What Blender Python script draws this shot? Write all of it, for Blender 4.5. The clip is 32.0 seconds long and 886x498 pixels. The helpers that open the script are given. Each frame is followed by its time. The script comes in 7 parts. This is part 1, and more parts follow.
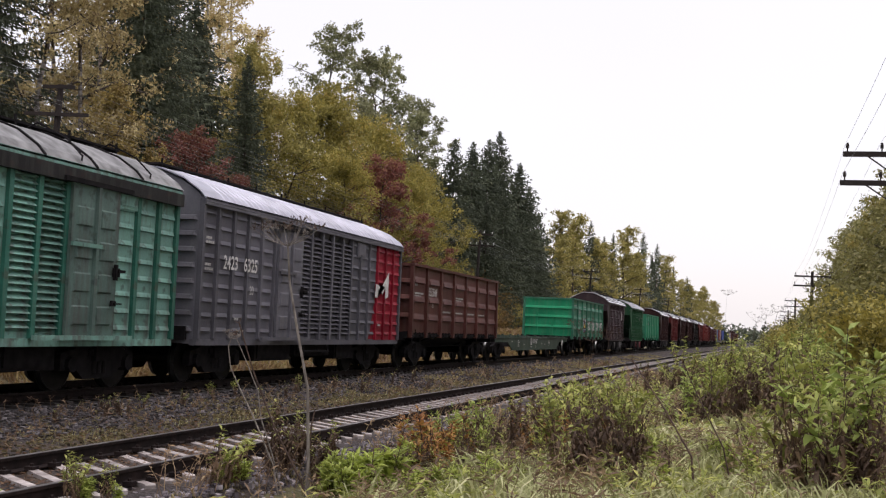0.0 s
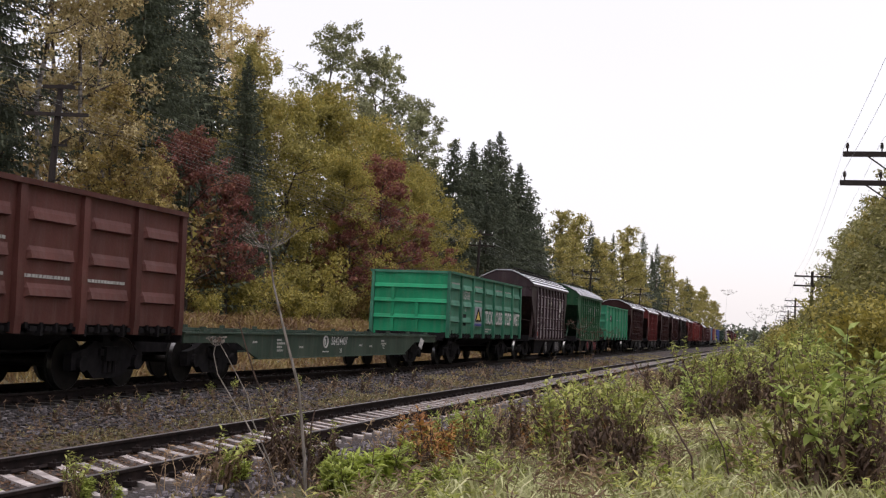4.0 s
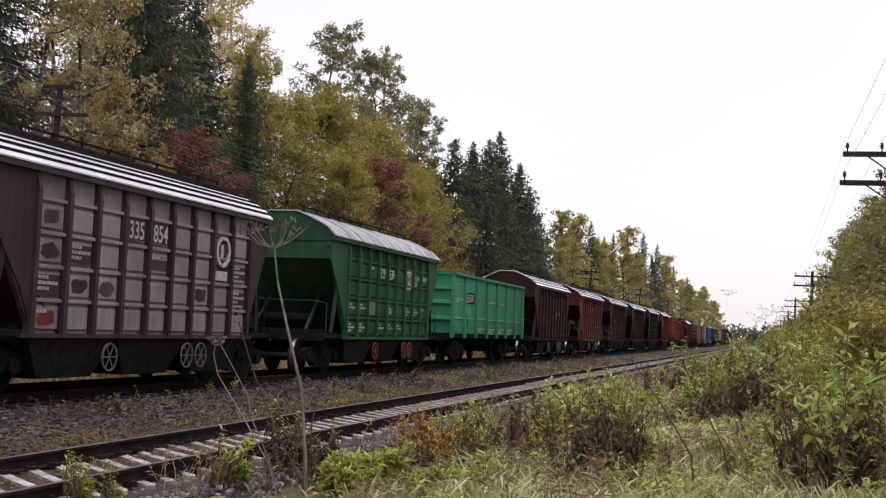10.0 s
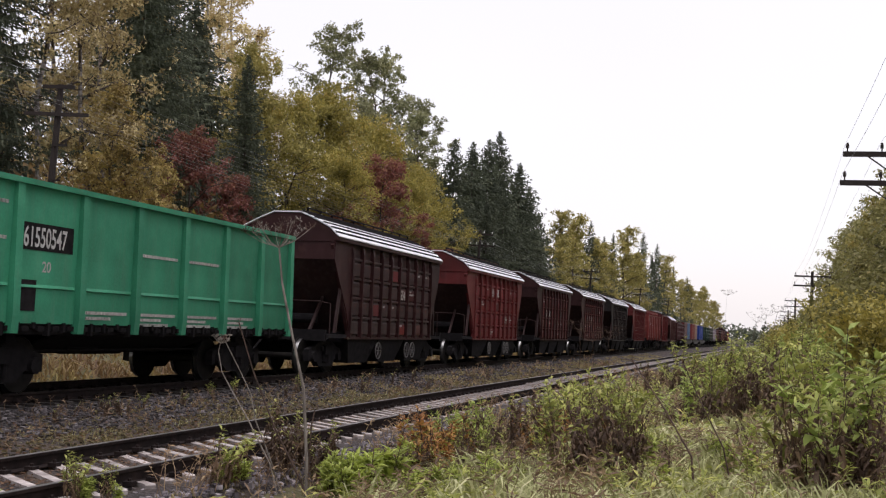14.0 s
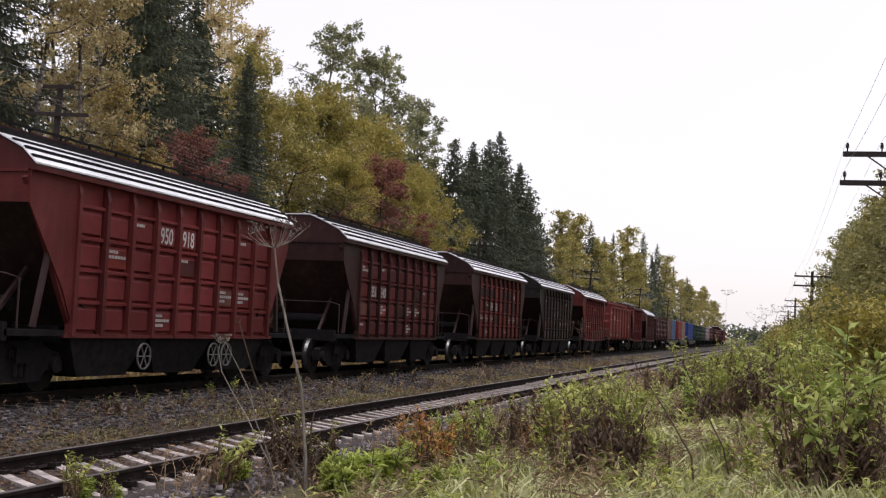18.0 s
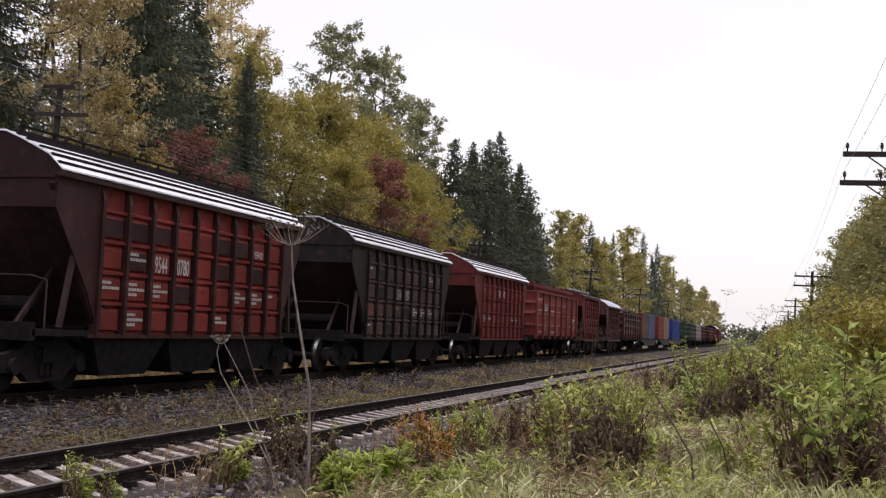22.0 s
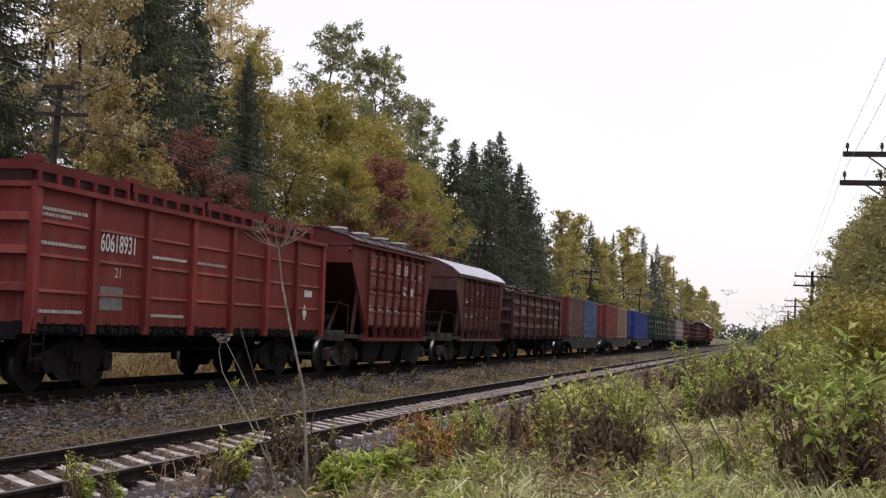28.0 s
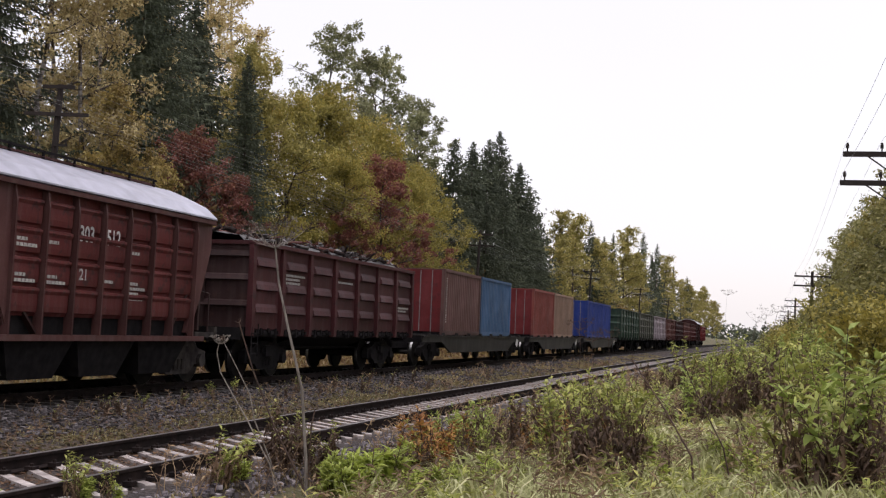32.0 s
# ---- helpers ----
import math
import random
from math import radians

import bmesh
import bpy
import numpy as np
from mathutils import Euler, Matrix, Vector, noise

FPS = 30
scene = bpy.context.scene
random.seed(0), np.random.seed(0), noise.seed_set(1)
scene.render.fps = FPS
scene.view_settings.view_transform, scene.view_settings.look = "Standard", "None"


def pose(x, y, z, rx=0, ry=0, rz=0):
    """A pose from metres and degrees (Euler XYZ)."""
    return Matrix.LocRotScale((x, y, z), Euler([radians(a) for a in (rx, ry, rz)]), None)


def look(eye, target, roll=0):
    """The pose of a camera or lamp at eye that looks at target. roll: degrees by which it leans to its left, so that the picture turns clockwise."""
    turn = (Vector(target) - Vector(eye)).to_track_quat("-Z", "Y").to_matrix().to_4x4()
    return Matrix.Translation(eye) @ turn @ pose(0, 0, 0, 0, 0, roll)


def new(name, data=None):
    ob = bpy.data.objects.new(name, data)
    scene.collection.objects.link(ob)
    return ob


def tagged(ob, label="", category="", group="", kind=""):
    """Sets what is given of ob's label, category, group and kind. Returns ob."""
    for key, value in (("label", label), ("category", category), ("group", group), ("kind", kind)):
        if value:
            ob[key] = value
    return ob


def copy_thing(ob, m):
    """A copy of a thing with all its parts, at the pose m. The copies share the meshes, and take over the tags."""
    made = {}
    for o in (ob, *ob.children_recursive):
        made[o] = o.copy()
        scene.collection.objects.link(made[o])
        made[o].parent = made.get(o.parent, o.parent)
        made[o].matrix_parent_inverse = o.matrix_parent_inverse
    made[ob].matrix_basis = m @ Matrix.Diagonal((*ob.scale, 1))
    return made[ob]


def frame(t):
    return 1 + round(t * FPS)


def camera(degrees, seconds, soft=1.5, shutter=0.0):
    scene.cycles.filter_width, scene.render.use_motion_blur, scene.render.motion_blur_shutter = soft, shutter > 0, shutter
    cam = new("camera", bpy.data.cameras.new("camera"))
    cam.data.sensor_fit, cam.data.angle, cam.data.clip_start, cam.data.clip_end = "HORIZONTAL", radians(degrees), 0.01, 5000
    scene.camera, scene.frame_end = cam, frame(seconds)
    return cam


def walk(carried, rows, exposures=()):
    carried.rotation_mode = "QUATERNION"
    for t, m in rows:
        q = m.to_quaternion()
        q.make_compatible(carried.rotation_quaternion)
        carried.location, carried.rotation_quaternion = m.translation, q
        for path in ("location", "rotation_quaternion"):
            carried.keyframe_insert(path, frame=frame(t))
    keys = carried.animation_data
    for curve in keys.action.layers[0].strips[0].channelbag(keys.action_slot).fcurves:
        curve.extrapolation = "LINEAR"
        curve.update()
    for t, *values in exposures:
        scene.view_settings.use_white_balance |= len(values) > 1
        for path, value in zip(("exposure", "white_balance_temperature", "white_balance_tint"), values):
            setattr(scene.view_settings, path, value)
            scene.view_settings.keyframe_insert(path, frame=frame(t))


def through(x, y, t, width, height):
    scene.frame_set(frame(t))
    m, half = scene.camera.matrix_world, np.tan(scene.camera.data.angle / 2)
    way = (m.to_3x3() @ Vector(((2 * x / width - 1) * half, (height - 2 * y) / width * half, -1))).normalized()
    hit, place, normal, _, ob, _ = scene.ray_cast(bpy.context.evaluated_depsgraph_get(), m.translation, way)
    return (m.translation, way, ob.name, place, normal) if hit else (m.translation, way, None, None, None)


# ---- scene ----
cam = camera(41.47, 32.0, soft=1.25)
EYE = (0.0, 0.0, 1.683)
SHOT = look(EYE, (-2.7092, 9.6027, 2.3528), 2.408)
walk(cam, [(0.0, SHOT), (32.0, SHOT)], [(0.0, 0.1, 6520, 15), (32.0, 0.1, 6520, 15)])

# ---- plan, in metres ----
NEAR_X = -7.551          # centre of the near track, rail top at z = 0
TRAIN_X = -12.90         # centre of the track with the train
TRAIN_Z = 0.293          # its rail top
SPEED = 7.0303           # the train's speed along -y
GAUGE = 1.52
SLEEPER_STEP = 0.486
SKEW = 38               # degrees by which the near track's old sleepers lie askew

# ---- light ----
world = bpy.data.worlds.new("overcast_sky")
scene.world = world
world.use_nodes = True
wn, wl = world.node_tree.nodes, world.node_tree.links
wn.clear()
w_out = wn.new("ShaderNodeOutputWorld")
w_sky = wn.new("ShaderNodeTexSky")
w_sky.sky_type = "NISHITA"
w_sky.sun_disc = False
w_sky.sun_elevation, w_sky.sun_rotation = radians(74), radians(62)
w_sky.air_density, w_sky.dust_density = 1.0, 3.0
w_bg_sky = wn.new("ShaderNodeBackground")
w_bg_sky.inputs["Strength"].default_value = 0.05
w_bg_cloud = wn.new("ShaderNodeBackground")
w_noise = wn.new("ShaderNodeTexNoise")
w_noise.inputs["Scale"].default_value = 1.6
w_noise.inputs["Detail"].default_value = 3.0
w_ramp = wn.new("ShaderNodeValToRGB")
w_ramp.color_ramp.elements[0].position, w_ramp.color_ramp.elements[0].color = 0.3, (0.95, 0.895, 0.95, 1)
w_ramp.color_ramp.elements[1].position, w_ramp.color_ramp.elements[1].color = 0.65, (1.0, 0.975, 0.965, 1)
wl.new(w_noise.outputs["Fac"], w_ramp.inputs["Fac"])
wl.new(w_ramp.outputs["Color"], w_bg_cloud.inputs["Color"])
w_bg_cloud.inputs["Strength"].default_value = 0.8
w_add = wn.new("ShaderNodeAddShader")
wl.new(w_sky.outputs["Color"], w_bg_sky.inputs["Color"])
wl.new(w_bg_sky.outputs["Background"], w_add.inputs[0])
wl.new(w_bg_cloud.outputs["Background"], w_add.inputs[1])
wl.new(w_add.outputs["Shader"], w_out.inputs["Surface"])

sun_data = bpy.data.lights.new("sun", "SUN")
sun_data.energy, sun_data.angle, sun_data.color = 1.35, radians(40), (1.0, 0.97, 0.93)
sun = new("sun", sun_data)
sun.matrix_world = look((8, 5, 60), (0, 20, 0))
# ---- materials ----
def material(name, build):
    m = bpy.data.materials.new(name)
    m.use_nodes = True
    nt = m.node_tree
    nt.nodes.clear()
    out = nt.nodes.new("ShaderNodeOutputMaterial")
    bsdf = nt.nodes.new("ShaderNodeBsdfPrincipled")
    nt.links.new(bsdf.outputs["BSDF"], out.inputs["Surface"])
    build(nt, bsdf)
    return m


def tex(nt, kind, scale, detail=4.0, stretch=None, space="Object"):
    co = nt.nodes.new("ShaderNodeTexCoord")
    mp = nt.nodes.new("ShaderNodeMapping")
    mp.inputs["Scale"].default_value = stretch or (1, 1, 1)
    nt.links.new(co.outputs[space], mp.inputs["Vector"])
    n = nt.nodes.new(kind)
    nt.links.new(mp.outputs["Vector"], n.inputs["Vector"])
    n.inputs["Scale"].default_value = scale
    if kind == "ShaderNodeTexNoise":
        n.inputs["Detail"].default_value = detail
    return n


def ramp(nt, fac, stops):
    r = nt.nodes.new("ShaderNodeValToRGB")
    els = r.color_ramp.elements
    while len(els) < len(stops):
        els.new(0.5)
    for e, (pos, col) in zip(els, stops):
        e.position, e.color = pos, (*col, 1)
    nt.links.new(fac, r.inputs["Fac"])
    return r.outputs["Color"]


def mix(nt, fac, a, b):
    m = nt.nodes.new("ShaderNodeMix")
    m.data_type = "RGBA"
    if isinstance(fac, float):
        m.inputs[0].default_value = fac
    else:
        nt.links.new(fac, m.inputs[0])
    for sock, v in ((m.inputs[6], a), (m.inputs[7], b)):
        if isinstance(v, tuple):
            sock.default_value = (*v, 1)
        else:
            nt.links.new(v, sock)
    return m.outputs[2]


def bump(nt, bsdf, height, strength, distance=0.02):
    b = nt.nodes.new("ShaderNodeBump")
    b.inputs["Strength"].default_value, b.inputs["Distance"].default_value = strength, distance
    nt.links.new(height, b.inputs["Height"])
    nt.links.new(b.outputs["Normal"], bsdf.inputs["Normal"])


def random_of(nt):
    return nt.nodes.new("ShaderNodeObjectInfo").outputs["Random"]


def hue(nt, colour, value, fac=None, lo=0.7, hi=1.3):
    """Brightens and darkens a colour by a 0..1 socket."""
    h = nt.nodes.new("ShaderNodeHueSaturation")
    mr = nt.nodes.new("ShaderNodeMapRange")
    mr.inputs["To Min"].default_value, mr.inputs["To Max"].default_value = lo, hi
    nt.links.new(value, mr.inputs["Value"])
    nt.links.new(mr.outputs["Result"], h.inputs["Value"])
    nt.links.new(colour, h.inputs["Color"])
    return h.outputs["Color"]


def paint(name, colour, rust=(0.085, 0.04, 0.028), dust=(0.2, 0.17, 0.15), rusty=0.35, dusty=0.35, rough=0.55):
    """Old wagon paint: faded patches, rain streaks that run down, rust and road dust."""
    def build(nt, b):
        big = tex(nt, "ShaderNodeTexNoise", 1.1, 5)
        streak = tex(nt, "ShaderNodeTexNoise", 3.0, 6, (2.2, 2.2, 0.22))
        fine = tex(nt, "ShaderNodeTexNoise", 22.0, 4)
        dark = tuple(c * 0.72 for c in colour)
        light = tuple(min(1, c * 1.22 + 0.012) for c in colour)
        c = ramp(nt, big.outputs["Fac"], [(0.3, dark), (0.52, colour), (0.75, light)])
        d = ramp(nt, streak.outputs["Fac"], [(0.48, (0, 0, 0)), (0.72, (dusty, dusty, dusty))])
        c = mix(nt, d, c, dust)
        r = tex(nt, "ShaderNodeTexNoise", 4.5, 8)
        k = ramp(nt, r.outputs["Fac"], [(0.56, (0, 0, 0)), (0.66, (rusty, rusty, rusty))])
        c = mix(nt, k, c, rust)
        c = hue(nt, c, fine.outputs["Fac"], lo=0.82, hi=1.18)
        c = hue(nt, c, random_of(nt), lo=0.78, hi=1.22)
        nt.links.new(c, b.inputs["Base Color"])
        b.inputs["Roughness"].default_value, b.inputs["Specular IOR Level"].default_value = rough, 0.18
        bump(nt, b, fine.outputs["Fac"], 0.25, 0.01)
    return material(name, build)


def plain(name, a, b2, scale, rough, metal=0.0, bumpy=0.3, detail=5, by_object=True, stretch=None, shine=0.5):
    def build(nt, b):
        n = tex(nt, "ShaderNodeTexNoise", scale, detail, stretch)
        n2 = tex(nt, "ShaderNodeTexNoise", scale * 0.17, 3, stretch)
        c = ramp(nt, n.outputs["Fac"], [(0.32, a), (0.68, b2)])
        c = hue(nt, c, n2.outputs["Fac"], lo=0.7, hi=1.3)
        if by_object:
            c = hue(nt, c, random_of(nt), lo=0.82, hi=1.18)
        nt.links.new(c, b.inputs["Base Color"])
        b.inputs["Roughness"].default_value, b.inputs["Metallic"].default_value = rough, metal
        b.inputs["Specular IOR Level"].default_value = shine
        if bumpy:
            bump(nt, b, n.outputs["Fac"], bumpy, 0.02)
    return material(name, build)


def leafy(name, stops, rough=0.6, through=0.35):
    """Leaves whose colour changes from leaf to leaf and from branch to branch."""
    m = bpy.data.materials.new(name)
    m.use_nodes = True
    nt = m.node_tree
    nt.nodes.clear()
    out = nt.nodes.new("ShaderNodeOutputMaterial")
    b = nt.nodes.new("ShaderNodeBsdfPrincipled")
    geo = nt.nodes.new("ShaderNodeNewGeometry")
    big = tex(nt, "ShaderNodeTexNoise", 0.35, 3)
    add = nt.nodes.new("ShaderNodeMath")
    add.operation = "MULTIPLY_ADD"
    nt.links.new(geo.outputs["Random Per Island"], add.inputs[0])
    add.inputs[1].default_value = 0.55
    half = nt.nodes.new("ShaderNodeMapRange")
    half.inputs["From Min"].default_value, half.inputs["From Max"].default_value = 0.33, 0.67
    half.inputs["To Max"].default_value = 0.45
    nt.links.new(big.outputs["Fac"], half.inputs["Value"])
    nt.links.new(half.outputs["Result"], add.inputs[2])
    c = ramp(nt, add.outputs[0], stops)
    c = hue(nt, c, random_of(nt), lo=0.82, hi=1.15)
    nt.links.new(c, b.inputs["Base Color"])
    b.inputs["Roughness"].default_value = rough
    t = nt.nodes.new("ShaderNodeBsdfTranslucent")
    nt.links.new(c, t.inputs["Color"])
    mx = nt.nodes.new("ShaderNodeMixShader")
    mx.inputs[0].default_value = through
    nt.links.new(b.outputs["BSDF"], mx.inputs[1])
    nt.links.new(t.outputs["BSDF"], mx.inputs[2])
    nt.links.new(mx.outputs["Shader"], out.inputs["Surface"])
    return m


M_GREEN_OLD = paint("faded_green_wagon_paint", (0.045, 0.18, 0.115), dust=(0.15, 0.22, 0.17), rusty=0.2, dusty=0.35)
M_GREEN_END = paint("bright_green_wagon_paint", (0.015, 0.27, 0.125), rusty=0.12, dusty=0.15)
M_GREEN_NEW = paint("new_green_wagon_paint", (0.043, 0.255, 0.145), rusty=0.06, dusty=0.12)
M_GREEN_DARK = paint("dark_green_hopper_paint", (0.022, 0.09, 0.042), dust=(0.085, 0.105, 0.07), rusty=0.1, dusty=0.4)
M_TEAL = paint("pale_turquoise_boxcar_paint", (0.17, 0.33, 0.275), dust=(0.1, 0.1, 0.09), rust=(0.05, 0.045, 0.04), rusty=0.6, dusty=0.9)
M_TEAL_POST = paint("dirty_dark_teal_post_paint", (0.035, 0.15, 0.11), rusty=0.4, dusty=0.3)
M_GREY_BOX = paint("dark_grey_boxcar_paint", (0.115, 0.112, 0.13), dust=(0.15, 0.15, 0.15), rusty=0.1, dusty=0.35)
M_RED_BOX = paint("red_boxcar_paint", (0.23, 0.01, 0.024), rusty=0.1, dusty=0.1)
# Recess shade of hopper ends put into the colour; red also a dark roof.
M_DARK_SHADE_RED = paint("dark_red_and_recess_shade_paint", (0.034, 0.017, 0.017), rusty=0.2, dusty=0.1)
M_RECESS_SHADE_GREEN = paint("shade_darkened_green_hopper_end_paint", (0.012, 0.038, 0.022), rusty=0.1, dusty=0.12)
M_BROWN = paint("rust_brown_wagon_paint", (0.1, 0.036, 0.03), dust=(0.14, 0.1, 0.09), rusty=0.5, dusty=0.25)
M_MAUVE = paint("grey_brown_hopper_paint", (0.26, 0.22, 0.24), dust=(0.4, 0.35, 0.37), rusty=0.2, dusty=0.5)
M_OXIDE = paint("oxide_red_wagon_paint", (0.16, 0.024, 0.026), dust=(0.17, 0.06, 0.06), rust=(0.06, 0.022, 0.02), rusty=0.4, dusty=0.2)
M_PLUM = paint("dark_plum_hopper_paint", (0.05, 0.032, 0.037), dust=(0.12, 0.1, 0.1), rusty=0.2, dusty=0.3)
M_OXIDE_MID = paint("deep_oxide_hopper_paint", (0.066, 0.014, 0.0145), dust=(0.12, 0.05, 0.048), rusty=0.3, dusty=0.15)
M_OXIDE_DARK = paint("dark_oxide_hopper_paint", (0.032, 0.011, 0.0115), dust=(0.07, 0.035, 0.035), rusty=0.25, dusty=0.15)
M_OXIDE_DUST = paint("dusty_oxide_hopper_paint", (0.17, 0.065, 0.058), dust=(0.28, 0.2, 0.19), rusty=0.2, dusty=0.7)
M_OXIDE_NEW = paint("clean_oxide_gondola_paint", (0.17, 0.03, 0.026), rusty=0.15, dusty=0.15)
M_PATCHY = paint("patched_black_brown_hopper_paint", (0.042, 0.024, 0.024), rust=(0.11, 0.035, 0.028), rusty=0.45, dusty=0.25)
M_BLACK_HOP = paint("sooty_black_hopper_paint", (0.013, 0.0105, 0.0105), dust=(0.05, 0.038, 0.034), rusty=0.3, dusty=0.2)
M_RUSTY_CELL = paint("rusty_brown_hopper_panel_paint", (0.06, 0.034, 0.03), rust=(0.12, 0.05, 0.035), dust=(0.22, 0.165, 0.14), rusty=0.4, dusty=0.45)
M_OXIDE_DEEP = paint("deep_red_hopper_panel_paint", (0.095, 0.016, 0.0165), rust=(0.035, 0.013, 0.013), dust=(0.13, 0.05, 0.05), rusty=0.5, dusty=0.18)
M_OXIDE_FIERY = paint("fiery_red_hopper_panel_paint", (0.19, 0.027, 0.022), rust=(0.04, 0.015, 0.015), dust=(0.18, 0.07, 0.06), rusty=0.55, dusty=0.15)
M_TEAL_DIRTY = paint("grimy_turquoise_door_paint", (0.095, 0.15, 0.13), dust=(0.07, 0.07, 0.065), rust=(0.03, 0.028, 0.026), rusty=0.5, dusty=0.8)
M_SILL_BROWN = paint("dull_brown_hopper_rib_paint", (0.085, 0.036, 0.034), dust=(0.17, 0.12, 0.11), rusty=0.3, dusty=0.35)
M_OXIDE_RIB = paint("red_hopper_rib_paint", (0.105, 0.019, 0.019), rust=(0.05, 0.018, 0.017), dust=(0.15, 0.06, 0.055), rusty=0.35, dusty=0.2)
M_SCRAP_WAGON = paint("grimy_dark_red_gondola_paint", (0.06, 0.018, 0.02), rust=(0.03, 0.019, 0.019), dust=(0.1, 0.07, 0.07), rusty=0.6, dusty=0.3)
M_RUSTY_RED = paint("blotchy_red_hopper_panel_paint", (0.105, 0.024, 0.023), rust=(0.035, 0.021, 0.021), dust=(0.15, 0.1, 0.095), rusty=0.75, dusty=0.3)
M_FLAT_GREEN = paint("dull_dark_green_flatcar_paint", (0.036, 0.062, 0.045), dust=(0.12, 0.12, 0.1), rusty=0.15, dusty=0.35)
M_FLAT_DARK = paint("sooty_flatcar_and_eave_shade_paint", (0.018, 0.017, 0.017), dust=(0.1, 0.1, 0.09), rusty=0.2, dusty=0.3)
M_GREY_GREEN = paint("grey_green_gondola_paint", (0.06, 0.066, 0.052), rusty=0.2, dusty=0.4)
M_CONT_BROWN = paint("brown_container_paint", (0.11, 0.06, 0.055), rusty=0.2, dusty=0.2)
M_CONT_BLUE = paint("light_blue_container_paint", (0.06, 0.12, 0.22), rusty=0.1, dusty=0.2)
M_CONT_RED = paint("red_container_paint", (0.22, 0.06, 0.05), rusty=0.15, dusty=0.25)
M_CONT_TAN = paint("tan_container_paint", (0.3, 0.2, 0.15), rusty=0.15, dusty=0.25)
M_CONT_DEEP = paint("deep_blue_container_paint", (0.02, 0.045, 0.22), rusty=0.05, dusty=0.15)
M_CONT_GREEN = paint("dark_green_container_paint", (0.025, 0.05, 0.035), rusty=0.1, dusty=0.2)
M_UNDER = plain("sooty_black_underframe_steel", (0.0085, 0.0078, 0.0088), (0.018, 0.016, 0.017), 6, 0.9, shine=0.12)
M_UNDER_DUSTY = plain("cement_dusted_underframe_steel", (0.024, 0.021, 0.021), (0.075, 0.066, 0.062), 5, 0.9, shine=0.1)
M_WHEEL = plain("dark_wheel_steel", (0.008, 0.007, 0.007), (0.018, 0.015, 0.013), 9, 0.75, shine=0.2)
M_TREAD = plain("polished_wheel_rim_steel", (0.16, 0.155, 0.155), (0.3, 0.3, 0.3), 9, 0.36, 1.0, 0.15)
M_ROOF = plain("wet_galvanised_roof_sheet", (0.72, 0.72, 0.76), (0.92, 0.92, 0.95), 1.6, 0.3, 0.45, 0.05)
M_ROOF_BOX = plain("weathered_grey_boxcar_roof_sheet", (0.09, 0.09, 0.088), (0.27, 0.27, 0.27), 3.5, 0.55, 0.2, 0.3)
M_ROOF_LILAC = plain("lilac_grey_roof_sheet", (0.32, 0.32, 0.38), (0.46, 0.46, 0.54), 2.5, 0.35, 0.3, 0.1)
M_ROOF_WORN = plain("rain_streaked_grey_roof_sheet", (0.1, 0.1, 0.1), (0.58, 0.58, 0.62), 1.5, 0.42, 0.35, 0.05, stretch=(0.35, 2.4, 0.35))
M_BOARD = plain("faded_lilac_grey_board", (0.24, 0.24, 0.27), (0.36, 0.36, 0.4), 6, 0.6)
M_BLUE = plain("dull_blue_stripe_paint", (0.03, 0.04, 0.16), (0.05, 0.06, 0.22), 9, 0.6)
M_WHITE = plain("white_stencil_paint", (0.38, 0.375, 0.36), (0.68, 0.67, 0.66), 14, 0.6)
M_YELLOW_SIGN = plain("ochre_sign_paint", (0.5, 0.36, 0.05), (0.62, 0.45, 0.1), 14, 0.6)
M_WHEEL_GREY = plain("dull_grey_handwheel_paint", (0.06, 0.055, 0.055), (0.13, 0.12, 0.12), 8, 0.6)
M_FADED = plain("faded_stencil_paint", (0.24, 0.235, 0.22), (0.47, 0.46, 0.44), 18, 0.7)
M_GREYPATCH = plain("grey_paint_patch", (0.12, 0.11, 0.11), (0.2, 0.19, 0.19), 8, 0.6)
M_RUST_WHEEL = plain("red_handwheel_paint", (0.1, 0.015, 0.02), (0.18, 0.03, 0.035), 8, 0.5)
M_SCRAP = plain("mixed_grey_scrap_metal", (0.03, 0.027, 0.027), (0.16, 0.15, 0.15), 7, 0.5, 0.5)
M_RAIL = plain("rusty_brown_rail_steel", (0.012, 0.009, 0.009), (0.03, 0.02, 0.018), 8, 0.8, shine=0.15)
M_RAILTOP = plain("worn_bright_rail_head", (0.12, 0.105, 0.1), (0.22, 0.2, 0.2), 3, 0.45, 0.6, 0.05)
M_SLEEPER = plain("weathered_concrete_sleeper", (0.2, 0.17, 0.16), (0.5, 0.45, 0.43), 9, 0.9)
M_SLEEPER_WOOD = plain("tarred_timber_sleeper", (0.014, 0.012, 0.011), (0.04, 0.032, 0.028), 7, 0.9)
M_POLE = plain("tarred_timber_pole", (0.014, 0.01, 0.009), (0.034, 0.024, 0.021), 6, 0.85, stretch=(6, 6, 0.6))
M_GLASS = plain("white_porcelain_insulator", (0.6, 0.6, 0.58), (0.75, 0.75, 0.73), 8, 0.2)
M_WIRE = plain("dull_grey_line_wire", (0.2, 0.2, 0.2), (0.32, 0.32, 0.32), 5, 0.5, 0.3, 0)
M_BARK = plain("brown_tree_bark", (0.045, 0.035, 0.028), (0.11, 0.09, 0.075), 7, 0.9, stretch=(3, 3, 0.5))
M_BIRCH = plain("white_birch_bark", (0.05, 0.042, 0.036), (0.42, 0.38, 0.35), 3.0, 0.8, stretch=(1, 1, 2.5))
M_STALK = plain("bleached_hogweed_stalk", (0.12, 0.1, 0.085), (0.3, 0.265, 0.23), 9, 0.8, stretch=(3, 3, 0.4))
